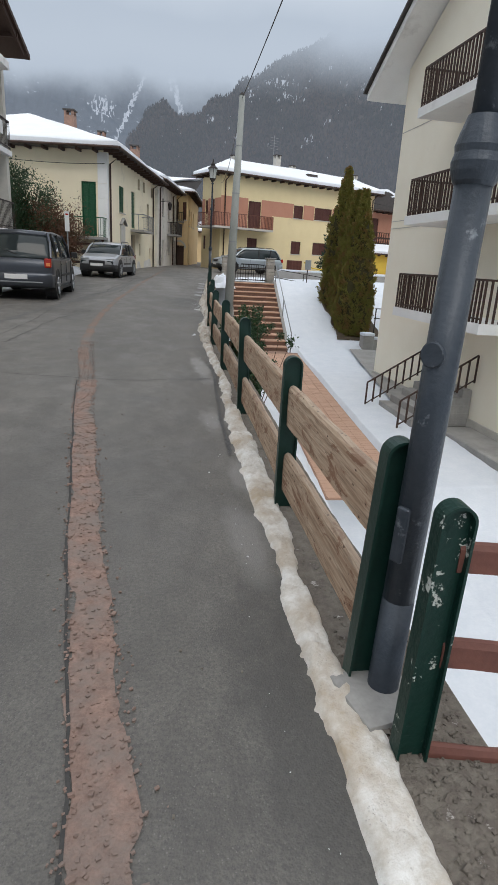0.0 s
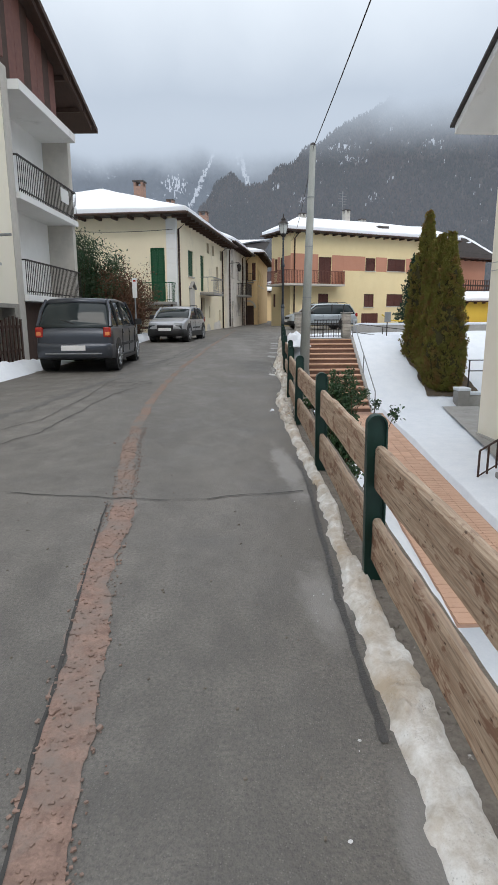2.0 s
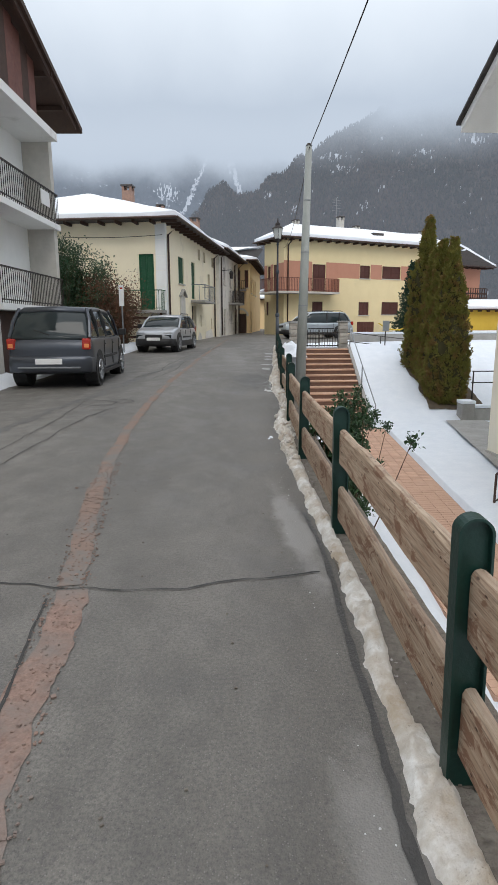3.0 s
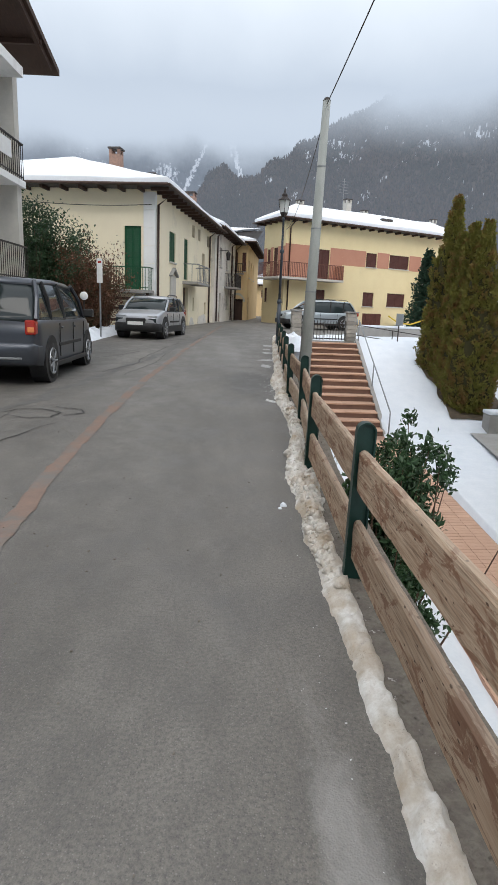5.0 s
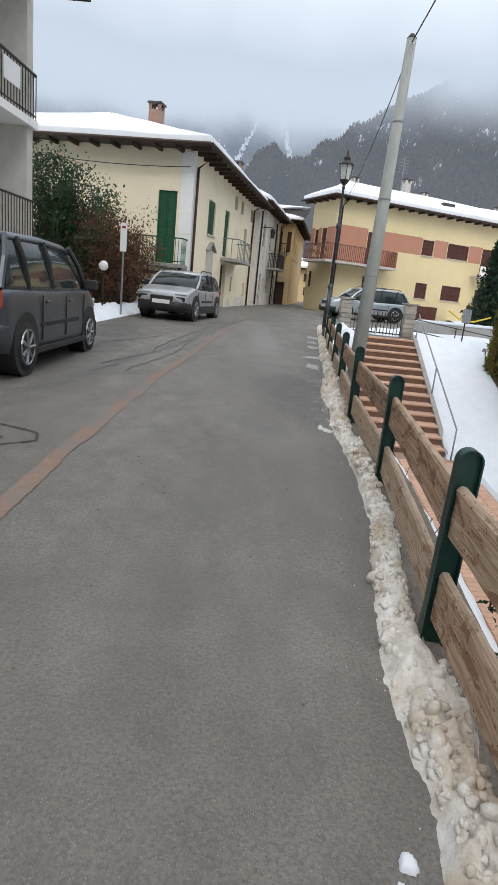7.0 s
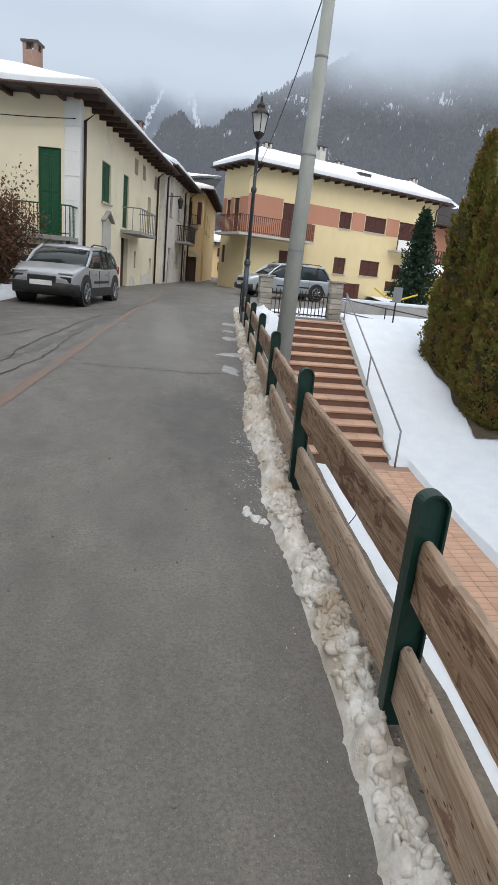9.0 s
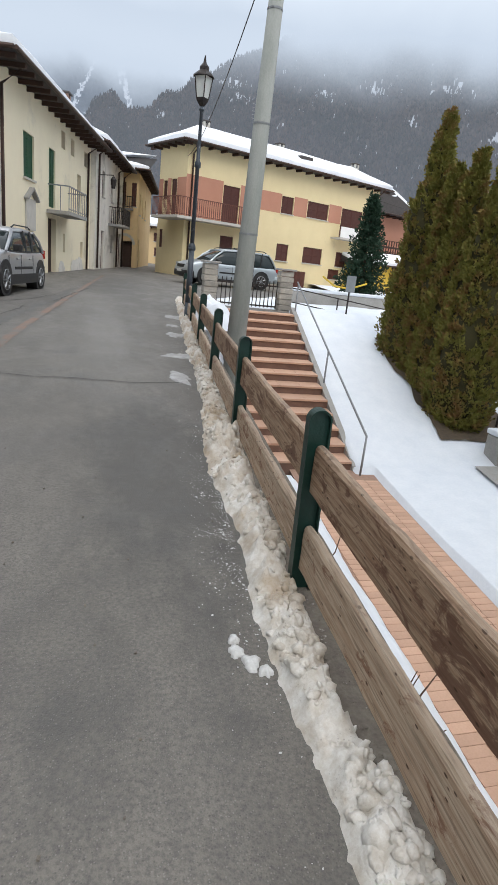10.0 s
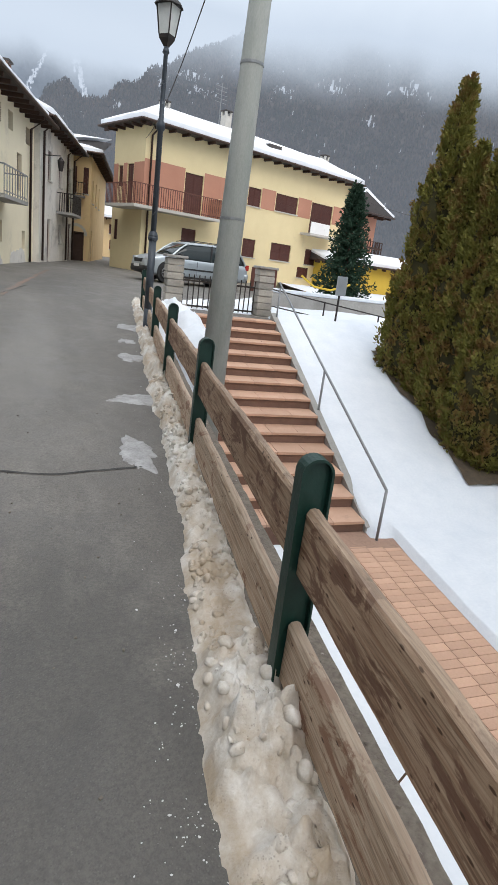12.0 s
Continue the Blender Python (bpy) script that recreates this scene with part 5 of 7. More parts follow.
for k in range(5):
    part("element", tube(bmesh.new(), [(1.0, 3.0, 10.2 + 0.2 * k), (1.8, 3.0, 10.2 + 0.2 * k)], 0.015, 5), GREYMETAL, ant)

# pink house behind it
ph = thing("pink_house", "pink house with dark wooden balconies and a wide eave", "house", pose(22.2, 58.5, 0, 0, 0, 22.5))
pf = [(-3.2, -2.2, 4.6, 6.0), (-1.2, 0.0, 3.9, 6.0), (-3.2, -2.2, 1.6, 3.0), (-1.2, 0.0, 1.6, 3.2)]
body(ph, -4.5, 4, 8, 0.3, 6.6, PINK, pf)
for h in pf:
    shuttered(ph, FRONT, *h, BROWNSHUT)
hip_roof(ph, -4.5, 4, 0, 8, 6.6, 1.8, 1.0, False, 0.2, "y")
for z in (3.7, 1.3):
    slab(ph, FRONT, -4.4, 3.9, -1.1, -0.003, z - 0.12, z, WOODDARK)
    railing(ph, FRONT, -4.4, 3.9, -1.06, z, 0.95, WOODDARK, 0.3, "railing", 1.0, 0.03)
    slab(ph, FRONT, -4.4, 3.9, -1.1, -1.04, z + 0.35, z + 0.5, WOODDARK, "balcony_board")
shed = thing("yellow_shed", "low bright yellow wall of an outbuilding under snow", "outbuilding", pose(20.0, 50.5, 0, 0, 0, 10))
body(shed, -3, 9, 5, -0.5, 2.4, BRIGHTYELLOW, ())
hip_roof(shed, -3, 9, 0, 5, 2.4, 0.7, 0.4, False, 0.2, "x")

oh2 = thing("orange_house", "orange plastered house with a white eave behind the thujas", "house", pose(22.5, 40.0, 0, 0, 0, 12))
of = [(1.0, 2.0, 2.2, 3.6), (3.5, 4.5, 2.2, 3.6), (1.0, 2.0, 4.6, 5.6), (3.5, 4.5, 4.6, 5.6)]
body(oh2, -0.5, 9, 3.2, -1.0, 6.3, ORANGE, of)
for h in of:
    shuttered(oh2, FRONT, *h, BROWNSHUT)
hip_roof(oh2, -0.5, 9, 0, 3.2, 6.3, 1.0, 0.5, True, 0.2, "x")
slab(oh2, FRONT, -0.95, 9.45, -0.49, -0.45, 6.0, 6.28, WHITEPLASTER, "fascia", "white eave board")

# cream apartment building
rb = thing("apartment_building", "cream plastered apartment building with white balconies and a gabled roof", "apartment building", pose(6.45, 17.3, 0, 0, 0, -90))
bf = [(4.1, 5.0, -1.2, 0.1), (4.1, 5.0, 0.45, 2.1), (4.1, 5.0, 2.62, 4.3), (4.1, 5.0, 4.92, 6.3), (8.2, 9.2, 0.9, 2.0), (8.2, 9.2, 3.0, 4.2), (8.2, 9.2, 5.2, 6.2)]
body(rb, 0, 11, 10, -2.6, 6.6, CREAM, bf)
for k, h in enumerate(bf):
    shuttered(rb, FRONT, *h, WOODRED if k < 4 else BROWNSHUT, "balcony_door" if k < 4 else "window", False, 2, 0.08, "brown shuttered opening")
for z in (0.36, 2.5, 4.82):
    slab(rb, FRONT, 3.4, 7.4, -1.1, -0.003, z - 0.2, z, WHITEPLASTER)
    railing(rb, FRONT, 3.45, 7.35, -1.05, z + 0.002, 0.82, RAILBROWN, 0.13, "railing", 1.0, 0.018)
for z in (5.0, 2.62, 2.42):
    slab(rb, FRONT, -0.003, 3.35, -0.012, -0.003, z - 0.02, z, TRIMSTONE, "string_course")
slab(rb, FRONT, -0.02, 11, -0.04, -0.003, -2.5, -1.9, TRIMSTONE, "plinth")
bm = bmesh.new()
for sgn, sa, sb in ((1, -1.2, 5.5), (-1, 12.2, 5.5)):
    za, zb = 6.03, 6.03 + 0.52 * 6.7
    for d0, d1, lift, t in ((-0.75, 10.8, 0.0, 0.22),):
        vs = [bm.verts.new(p) for p in ((sa, d0, za), (sa, d1, za), (sb, d1, zb), (sb, d0, zb), (sa, d0, za + t), (sa, d1, za + t), (sb, d1, zb + t), (sb, d0, zb + t))]
        for f in ((3, 2, 1, 0), (4, 5, 6, 7), (0, 1, 5, 4), (1, 2, 6, 5), (2, 3, 7, 6), (3, 0, 4, 7)):
            bm.faces.new([vs[q] for q in f])
rbroof = part("roof", bm, WHITEPLASTER, rb, "white plastered roof overhang")
bm = bmesh.new()
for sa, sb in ((-1.3, 5.5), (12.3, 5.5)):
    za, zb = 6.22, 6.22 + 0.52 * 6.8
    vs = [bm.verts.new(p) for p in ((sa, -0.85, za), (sa, 10.9, za), (sb, 10.9, zb), (sb, -0.85, zb), (sa, -0.85, za + 0.07), (sa, 10.9, za + 0.07), (sb, 10.9, zb + 0.07), (sb, -0.85, zb + 0.07))]
    for f in ((3, 2, 1, 0), (4, 5, 6, 7), (0, 1, 5, 4), (1, 2, 6, 5), (2, 3, 7, 6), (3, 0, 4, 7)):
        bm.faces.new([vs[q] for q in f])
part("roof_cover", bm, ROOFSLATE, rbroof)
bm = bmesh.new()
vs = [bm.verts.new(p) for p in ((0, 0, 6.6), (11, 0, 6.6), (5.5, 0, 9.4), (0, 0.3, 6.6), (11, 0.3, 6.6), (5.5, 0.3, 9.4))]
for f in ((0, 1, 2), (5, 4, 3), (0, 2, 5, 3), (1, 4, 5, 2)):
    bm.faces.new([vs[q] for q in f])
part("gable_wall", bm, CREAM, rb)

# entrance steps of the apartment building
es = thing("entrance_steps", "grey stone entrance steps with brown railings", "stairs", kind="structure")
for k in range(6):
    part("step", box(4.75 + 0.29 * k, 6.44, 11.45 + 0.004 * k, 13.35 - 0.004 * k, -2.35 + 0.004 * k, -2.3 + 0.175 * (k + 1), 0.012, 1), CONCRETE, es)
for y in (13.4, 11.4):
    er = thing("step_railing", "brown iron railing beside grey entrance steps", "railing", group="step railings")
    part("handrail", tube(bmesh.new(), [(4.7, y, -1.5), (6.4, y, -0.45)], 0.022, 6), RAILBROWN, er)
    part("bottom_rail", tube(bmesh.new(), [(4.7, y, -2.05), (6.4, y, -1.0)], 0.016, 6), RAILBROWN, er)
    for k in range(10):
        u = k / 9
        part("bar", box(4.7 + 1.7 * u - 0.02, 4.7 + 1.7 * u + 0.02, y - 0.012, y + 0.012, -2.28 + 1.05 * u - (0.1 if k == 0 else -0.16), -1.5 + 1.05 * u), RAILBROWN, er)
lw = thing("low_wall", "low concrete garden wall capped with snow by the apartments", "wall", kind="structure")
part("pier", box(7.72, 8.16, 21.75, 22.2, -2.3, -1.34, 0.02, 1), CONCRETE, lw)
part("pier_snow", box(7.7, 8.18, 21.73, 22.22, -1.336, -1.22, 0.05, 3), SNOW, lw, "cap of snow")
part("wall", box(8.164, 14.0, 21.85, 22.1, -2.3, -1.5, 0.02, 1), CONCRETE, lw)
part("wall_snow", box(8.17, 13.9, 21.83, 22.12, -1.496, -1.38, 0.05, 3), SNOW, lw, "snow lying on the coping")
yrail = thing("terrace_railing", "dark metal terrace railing above the snowy wall", "railing")
for z in (-0.75, -0.35):
    part("rail", tube(bmesh.new(), [(8.6, 23.1, z), (14.0, 23.1, z)], 0.022, 6), IRON, yrail)
for k in range(6):
    part("post", tube(bmesh.new(), [(8.65 + 1.05 * k, 23.1, -1.9), (8.65 + 1.05 * k, 23.1, -0.33)], 0.025, 6), IRON, yrail)
solid("apartment_apron", height_mesh(lambda y: (5.95 + 0.2 * (y - 15.8), 8.4), frange(11.4, 21.6, 12), lambda x, y: garden_z(y) + 0.24), CONCRETE, "damp concrete apron along the apartment building", "apron", "structure")
lw2 = thing("building_kerb", "concrete kerb along the apartment wall", "kerb", kind="structure")
part("kerb", box(5.6, 6.45, 4.0, 11.3, -2.6, -2.05, 0.02, 1), CONCRETE, lw2)

# three-storey house on the near side
lb = thing("balcony_house", "three-storey cream house with grey loggias under a dark timber roof", "house", pose(-6.0, 15.0, 0, 0, 0, 86))
wb = [(0.6, 1.42, 4.9, 5.88), (0.66, 1.44, 2.53, 3.52), (-2.6, -1.6, 4.9, 5.88), (-2.6, -1.6, 2.53, 3.52)]
part("wall", wall_panel(bmesh.new(), -6, 2.45, 1.6, 7.4, wb), CREAM, lb)
part("stone_base", wall_panel(bmesh.new(), -6, 2.45, -0.1, 1.597, [(1.2, 2.2, 0.1, 1.5)], 0.34), STONE, lb)
for h in wb:
    shuttered(lb, FRONT, *h, REDSHUT)
for s in (2.46, 7.35):
    slab(lb, FRONT, s, s + 0.38 if s < 3 else s + 0.3, -0.02, 0.8, -0.1, 7.2, TRIMSTONE, "pillar")
log = [(3.5, 4.5, 1.87, 3.85), (3.5, 4.5, 4.4, 6.35)]
part("wall", wall_panel(bmesh.new(), 2.85, 7.34, 1.7, 6.9, log, 0.25, pose(0, 0.8, 0)), WHITEPLASTER, lb)
for h in log:
    shuttered(lb, pose(0, 0.8, 0), *h, REDSHUT, "balcony_door", False, 1)
for z in (1.85, 4.38):
    slab(lb, FRONT, 2.86, 7.72, -0.12, 0.79, z - 0.16, z, WHITEPLASTER)
    railing(lb, FRONT, 2.9, 7.65, -0.09, z + 0.002, 0.9, IRON, 0.13, "railing", 0.5, 0.008)
slab(lb, FRONT, 6.1, 6.8, -0.13, -0.112, 4.75, 5.15, WHITEPAINT, "notice_board", "white notice sheet tied to the railing")
slab(lb, FRONT, 2.86, 7.34, -0.3, 0.79, 6.72, 6.95, WHITEPLASTER, "upper_beam")
slab(lb, FRONT, -6, 7.6, 1.1, 9.5, -0.1, 7.0, CREAM, "rear_body")
slab(lb, FRONT, 2.86, 7.34, 0.3, 0.42, -0.1, 1.68, WOODDARK, "garage_door")
zr = lambda s: 7.98 + 0.3 * (10.8 - s) if s > -1.5 else 7.98 + 0.3 * 12.3 - 0.3 * (-1.5 - s)
for k in range(26):
    s = -5.9 + 0.515 * k
    slab(lb, FRONT, s, s + 0.505, 0.02 if s < 2.4 else 0.3, 0.06 if s < 2.4 else 0.34, 6.97 if s > 2.4 else 7.42, min(zr(s), zr(s + 0.505)) - 0.01, WOODRED if k % 3 else WOODDARK, "gable_board")
bm = bmesh.new()
for sa, sb in ((10.8, -1.5), (-9, -1.5)):
    vs = [bm.verts.new((s, d, zr(s) + t)) for t in (0, 0.16) for s, d in ((sa, -0.16), (sa, 10.5), (sb, 10.5), (sb, -0.16))]
    for f in ((3, 2, 1, 0), (4, 5, 6, 7), (0, 1, 5, 4), (1, 2, 6, 5), (2, 3, 7, 6), (3, 0, 4, 7)):
        bm.faces.new([vs[q] for q in f])
lbroof = part("roof", bm, WOODDARK, lb, "wide dark timber roof overhang")
for d in (0.0, 1.2, 3.0, 5.0):
    bm = bmesh.new()
    quad_box(bm, -0.08, 12.2, d - 0.06, d + 0.06, -0.16, -0.004, pose(-1.3, 0, zr(-1.3), 0, 16.7, 0))
    part("rafter", bm, WOODDARK, lbroof)
for s in (7.9, 9.4):
    part("purlin", box(s - 0.05, s + 0.05, -0.1, 6.0, zr(s) - 0.14, zr(s) - 0.01), WOODDARK, lbroof)
ms = thing("metal_bracket", "grey metal sign bracket fixed to the cream wall", "bracket", pose(-6.0, 15.0, 0, 0, 0, 86))
part("arm", tube(bmesh.new(), [(0.1, -0.003, 2.95), (-0.1, -1.0, 2.95)], 0.03, 8), GREYMETAL, ms)

# picket fence and snow before it
pk = thing("picket_fence", "dark brown wooden picket fence along the snowy verge", "fence")
for k in range(30):
    y = 11.0 + 0.22 * k
    part("picket", box(-6.02 + 0.08 * (y - 15), -5.99 + 0.08 * (y - 15), y, y + 0.11, 0.1, 1.25 + 0.05 * math.sin(k)), WOODDARK, pk)
for z in (0.4, 1.0):
    part("rail", box(-0.02, 0.02, 0, 6.6, z, z + 0.07), WOODDARK, pk, m=pose(-6.36 + 0.02, 11.0, 0, 0, 0, -4.5))


def heap(name, x0, x1, y0, y1, h, mat_, label, seed, skew=0.08):
    bm = height_mesh(lambda y: [x + skew * (y - y0) for x in frange(x0, x1, 22)], frange(y0, y1, max(20, int((y1 - y0) * 7))),
                     lambda x, y: road_z(y) - 0.03 + h * max(0.0, math.sin(math.pi * min(1, max(0, (x - skew * (y - y0) - x0) / (x1 - x0))))) ** 0.7 * max(0.0, math.sin(math.pi * (y - y0) / (y1 - y0))) ** 0.4 * (0.8 + 0.9 * rough(x, y, 1.8, seed)))
    return solid(name, bm, mat_, label, "snow heap", "stuff", True)


heap("verge_snow_heap", -6.25, -5.3, 9.0, 18.4, 0.26, SNOW, "heaped snow along the picket fence", 3)
heap("verge_snow_heap", -5.3, -4.2, 21.0, 30.5, 0.3, SNOW, "heaped snow beside the parked cars", 5)
heap("gate_snow_heap", 1.75, 2.75, 23.5, 28.2, 0.35, SNOW, "snow heaped beside the power pole and steps", 7, 0.11)
heap("yard_snow_heap", 5.5, 9.5, 29.5, 36, 0.12, SNOW, "snow heaped by the parking yard", 9, 0.3)


# ---- mountains and low cloud ----
def ring_mesh(name, ridge, r0, r1, z0, az0, az1, material, label, seed, power=1.0, na=260, nr=34, amp=0.10, snow=None, white=None):
    """A mountain side in polar steps round the village: ridge gives the height in degrees over the azimuth.
    snow(az, el, x, y) says which cells lie open under snow. Returns the grid and its snow cells."""
    bm = bmesh.new()
    grid, cells = [], set()
    for i in range(na + 1):
        az = az0 + (az1 - az0) * i / na
        a = radians(az)
        top = math.tan(radians(smooth_table(ridge, az if az <= 180 else az - 360))) * r1
        col = []
        for j in range(nr + 1):
            u = j / nr
            r = r0 + (r1 - r0) * u
            x, y = r * math.sin(a), r * math.cos(a)
            h = top * u ** power
            nn = noise.fractal((x * 0.006 + seed, y * 0.006, seed), 0.9, 2.1, 6)
            h += top * amp * nn * min(1, 3 * u) + top * 0.018 * noise.fractal((x * 0.06, y * 0.03, seed), 0.9, 2, 4) * min(1, 3 * u)
            col.append(bm.verts.new((x, y, z0 + h)))
        if grid:
            for j in range(nr):
                f = bm.faces.new((grid[-1][j], col[j], col[j + 1], grid[-1][j + 1]))
                c = col[j].co
                if snow and snow(az, math.degrees(math.atan2(c.z, math.hypot(c.x, c.y))), c.x, c.y):
                    f.material_index = 1
                    cells.add((i - 1, j))
        grid.append(col)
    points = [[v.co.copy() for v in col] for col in grid]
    ob = solid(name, bm, material, label, "mountain", "structure", True)
    if white:
        ob.data.materials.append(white)
    return points, cells


def hill_wood(points, cells, count, size, material, label, seed):
    """Bare trees and conifers over a slope, each a narrow uneven spire."""
    rg = np.random.default_rng(seed)
    verts, faces = [], []
    ni, nj = len(points) - 1, len(points[0]) - 1
    while len(faces) < 4 * count:
        fi, fj = rg.uniform(0, ni), nj * rg.uniform(0.0, 1) ** 0.9
        i, j = int(fi), min(int(fj), nj - 1)
        if (i, j) in cells or (i - 1, j) in cells:
            continue
        p = points[i][j].lerp(points[i + 1][j], fi - i).lerp(points[i][j + 1].lerp(points[i + 1][j + 1], fi - i), fj - j)
        h = size * rg.uniform(0.6, 1.3)
        w = h * rg.uniform(0.14, 0.26)
        a0 = rg.uniform(0, 6.28)
        b = len(verts)
        for q in range(4):
            a = a0 + 1.5708 * q
            verts.append((p.x + w * math.cos(a), p.y + w * math.sin(a), p.z + h * rg.uniform(0.2, 0.5)))
        verts.append((p.x + rg.normal(0, 0.1) * h, p.y, p.z + h))
        faces += [(b + q, b + (q + 1) % 4, b + 4) for q in range(4)]
    me = bpy.data.meshes.new("wood")
    me.from_pydata(verts, [], faces)
    return solid("hillside_wood", me, material, label, "wood", "stuff")


def wood_mat(name, colours):
    """One of several bark and needle tones for each tree."""
    m, n, l, b, vec = blank(name)
    geo = n.new("ShaderNodeNewGeometry")
    ramp = n.new("ShaderNodeValToRGB")
    ramp.color_ramp.interpolation = "CONSTANT"
    for k, c in enumerate(colours):
        e = ramp.color_ramp.elements[k] if k < 2 else ramp.color_ramp.elements.new(k / len(colours))
        e.position, e.color = k / len(colours), (*c, 1)
    l.new(geo.outputs["Random Per Island"], ramp.inputs[0])
    area = noise_at(n, l, vec, 0.012, (1, 1, 1), 4, 0.6)
    l.new(blend(n, l, ramp_between(n, l, area, 0.42, 0.6, 0.0, 0.5), ramp.outputs[0], (0.03, 0.038, 0.04)), b.inputs["Base Color"])
    b.inputs["Roughness"].default_value, b.inputs["Specular IOR Level"].default_value = 1.0, 0.0
    return m


def mountain_mat(name, wood_a, wood_b, dark, snow_lo, snow_hi, rock, scale):
    m = mat(name, wood_a, wood_b, 0.05 * scale, 0.95, bump=0, fine=0.5 * scale, c3=dark, spot=(0.5, 0.62), spot_scale=0.05 * scale, detail=12)
    n, l = m.node_tree.nodes, m.node_tree.links
    b = n["Principled BSDF"]
    old = b.inputs["Base Color"].links[0].from_socket
    tc = n.new("ShaderNodeTexCoord")
    s1 = n.new("ShaderNodeTexNoise")
    s1.inputs["Scale"].default_value, s1.inputs["Detail"].default_value, s1.inputs["Roughness"].default_value = 0.085 * scale, 12, 0.75
    s2 = n.new("ShaderNodeTexNoise")
    s2.inputs["Scale"].default_value, s2.inputs["Detail"].default_value = 0.006 * scale, 3
    mp = n.new("ShaderNodeMapping")
    mp.inputs["Scale"].default_value = (1, 1, 1.8)
    l.new(tc.outputs["Object"], mp.inputs[0])
    l.new(mp.outputs[0], s1.inputs["Vector"])
    l.new(tc.outputs["Object"], s2.inputs["Vector"])
    ad = n.new("ShaderNodeMath")
    ad.operation = "MULTIPLY_ADD"
    ad.inputs[1].default_value = 0.5
    l.new(s2.outputs["Fac"], ad.inputs[0])
    l.new(s1.outputs["Fac"], ad.inputs[2])
    r = n.new("ShaderNodeMapRange")
    r.inputs[1].default_value, r.inputs[2].default_value = snow_lo, snow_hi
    l.new(ad.outputs[0], r.inputs[0])
    mx = n.new("ShaderNodeMix")
    mx.data_type = "RGBA"
    mx.inputs[7].default_value = (*rock, 1)
    l.new(r.outputs[0], mx.inputs[0])
    l.new(old, mx.inputs[6])
    l.new(mx.outputs[2], b.inputs["Base Color"])
    b.inputs["Specular IOR Level"].default_value = 0.0
    return m


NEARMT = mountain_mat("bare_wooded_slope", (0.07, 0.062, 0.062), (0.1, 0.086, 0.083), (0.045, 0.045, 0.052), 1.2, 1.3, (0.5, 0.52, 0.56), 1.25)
# far woods in a bluer colour that carries the haze of distance
FARMT = mountain_mat("far_hazy_wooded_slope", (0.05, 0.062, 0.082), (0.07, 0.082, 0.102), (0.036, 0.05, 0.07), 0.88, 0.94, (0.5, 0.55, 0.62), 0.7)
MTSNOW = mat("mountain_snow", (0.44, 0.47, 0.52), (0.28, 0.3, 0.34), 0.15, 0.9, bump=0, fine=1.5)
HILLWOOD = wood_mat("winter_wood", ((0.075, 0.066, 0.068), (0.066, 0.058, 0.06), (0.085, 0.073, 0.072), (0.056, 0.053, 0.058), (0.072, 0.065, 0.07), (0.09, 0.072, 0.064), (0.045, 0.048, 0.052)))
near_ridge = ((-180, 8), (-60, 9), (-20, 4), (-6, 5), (-2.6, 8.0), (-1.1, 10.6), (0.3, 12.7), (1.5, 13.2), (2.9, 12.2), (3.9, 12.3), (6.5, 14.0), (9.1, 15.5), (12, 17.0), (16, 18.8), (22, 20.8), (30, 21.5), (37, 20), (44, 18.5), (60, 20), (100, 16), (180, 8))
# clearings: azimuth, height in degrees, spread of each
CLEARINGS = ((11.5, 14.6, 1.7, 0.45), (12.5, 13.6, 1.2, 0.3), (16.2, 11.9, 0.35, 0.5), (14.4, 10.6, 0.5, 0.6), (9.2, 13.6, 0.5, 0.5), (8.0, 10.3, 0.4, 0.5), (19.5, 14.5, 1.0, 0.5), (24.0, 15.0, 1.5, 0.6), (27.0, 13.0, 0.6, 0.6), (30.0, 15.5, 1.5, 0.5), (5.6, 11.5, 0.4, 0.4), (34.0, 12.0, 0.8, 0.5))


def snow_near(az, el, x, y):
    v = 0.62 * noise.fractal((az * 3.0, el * 7.0, 2.0), 0.6, 2.2, 5) - 0.54
    for a, e, sa, se in CLEARINGS:
        v += 0.62 * math.exp(-((az - a) / sa) ** 2 - ((el - e) / se) ** 2)
    return v > 0


def snow_far(az, el, x, y):
    gully = math.exp(-((az + 1.15 - 0.5 * (el - 12)) / 0.28) ** 2) + math.exp(-((az - 3.0 + 0.4 * (el - 12.4)) / 0.5) ** 2) * (el > 11.8)
    face = 0.6 * math.exp(-((az + 3.6) / 1.6) ** 2 - ((el - 11.6) / 1.2) ** 2)
    return 0.62 * gully + face + 0.4 * noise.fractal((az * 3.5, el * 4.0, 5.0), 0.8, 2, 5) > 0.52


NEARLABEL = "steep bare-wooded mountainside with scattered snow patches"
slope, clear = ring_mesh("wooded_mountain", near_ridge, 400, 640, -6, -14, 44, NEARMT, NEARLABEL, 3.3, 1.15, 800, 84, 0.015, snow_near, MTSNOW)
for a0, a1 in ((-40, -14), (44, 110)):
    ring_mesh("wooded_mountain", near_ridge, 400, 640, -6, a0, a1, NEARMT, NEARLABEL, 3.3, 1.15, 120, 30, 0.015)
hill_wood(slope, clear, 80000, 3.5, HILLWOOD, "leafless grey-brown winter wood covering the mountainside", 21)
far_ridge = ((-180, 14), (-60, 20), (-30, 21), (-18, 20), (-9, 19), (-4.2, 18), (-1.4, 16.4), (0.2, 17), (1.6, 17.4), (2.9, 16.6), (4.4, 17), (6.5, 17.4), (9, 17), (20, 16), (60, 15), (180, 14))
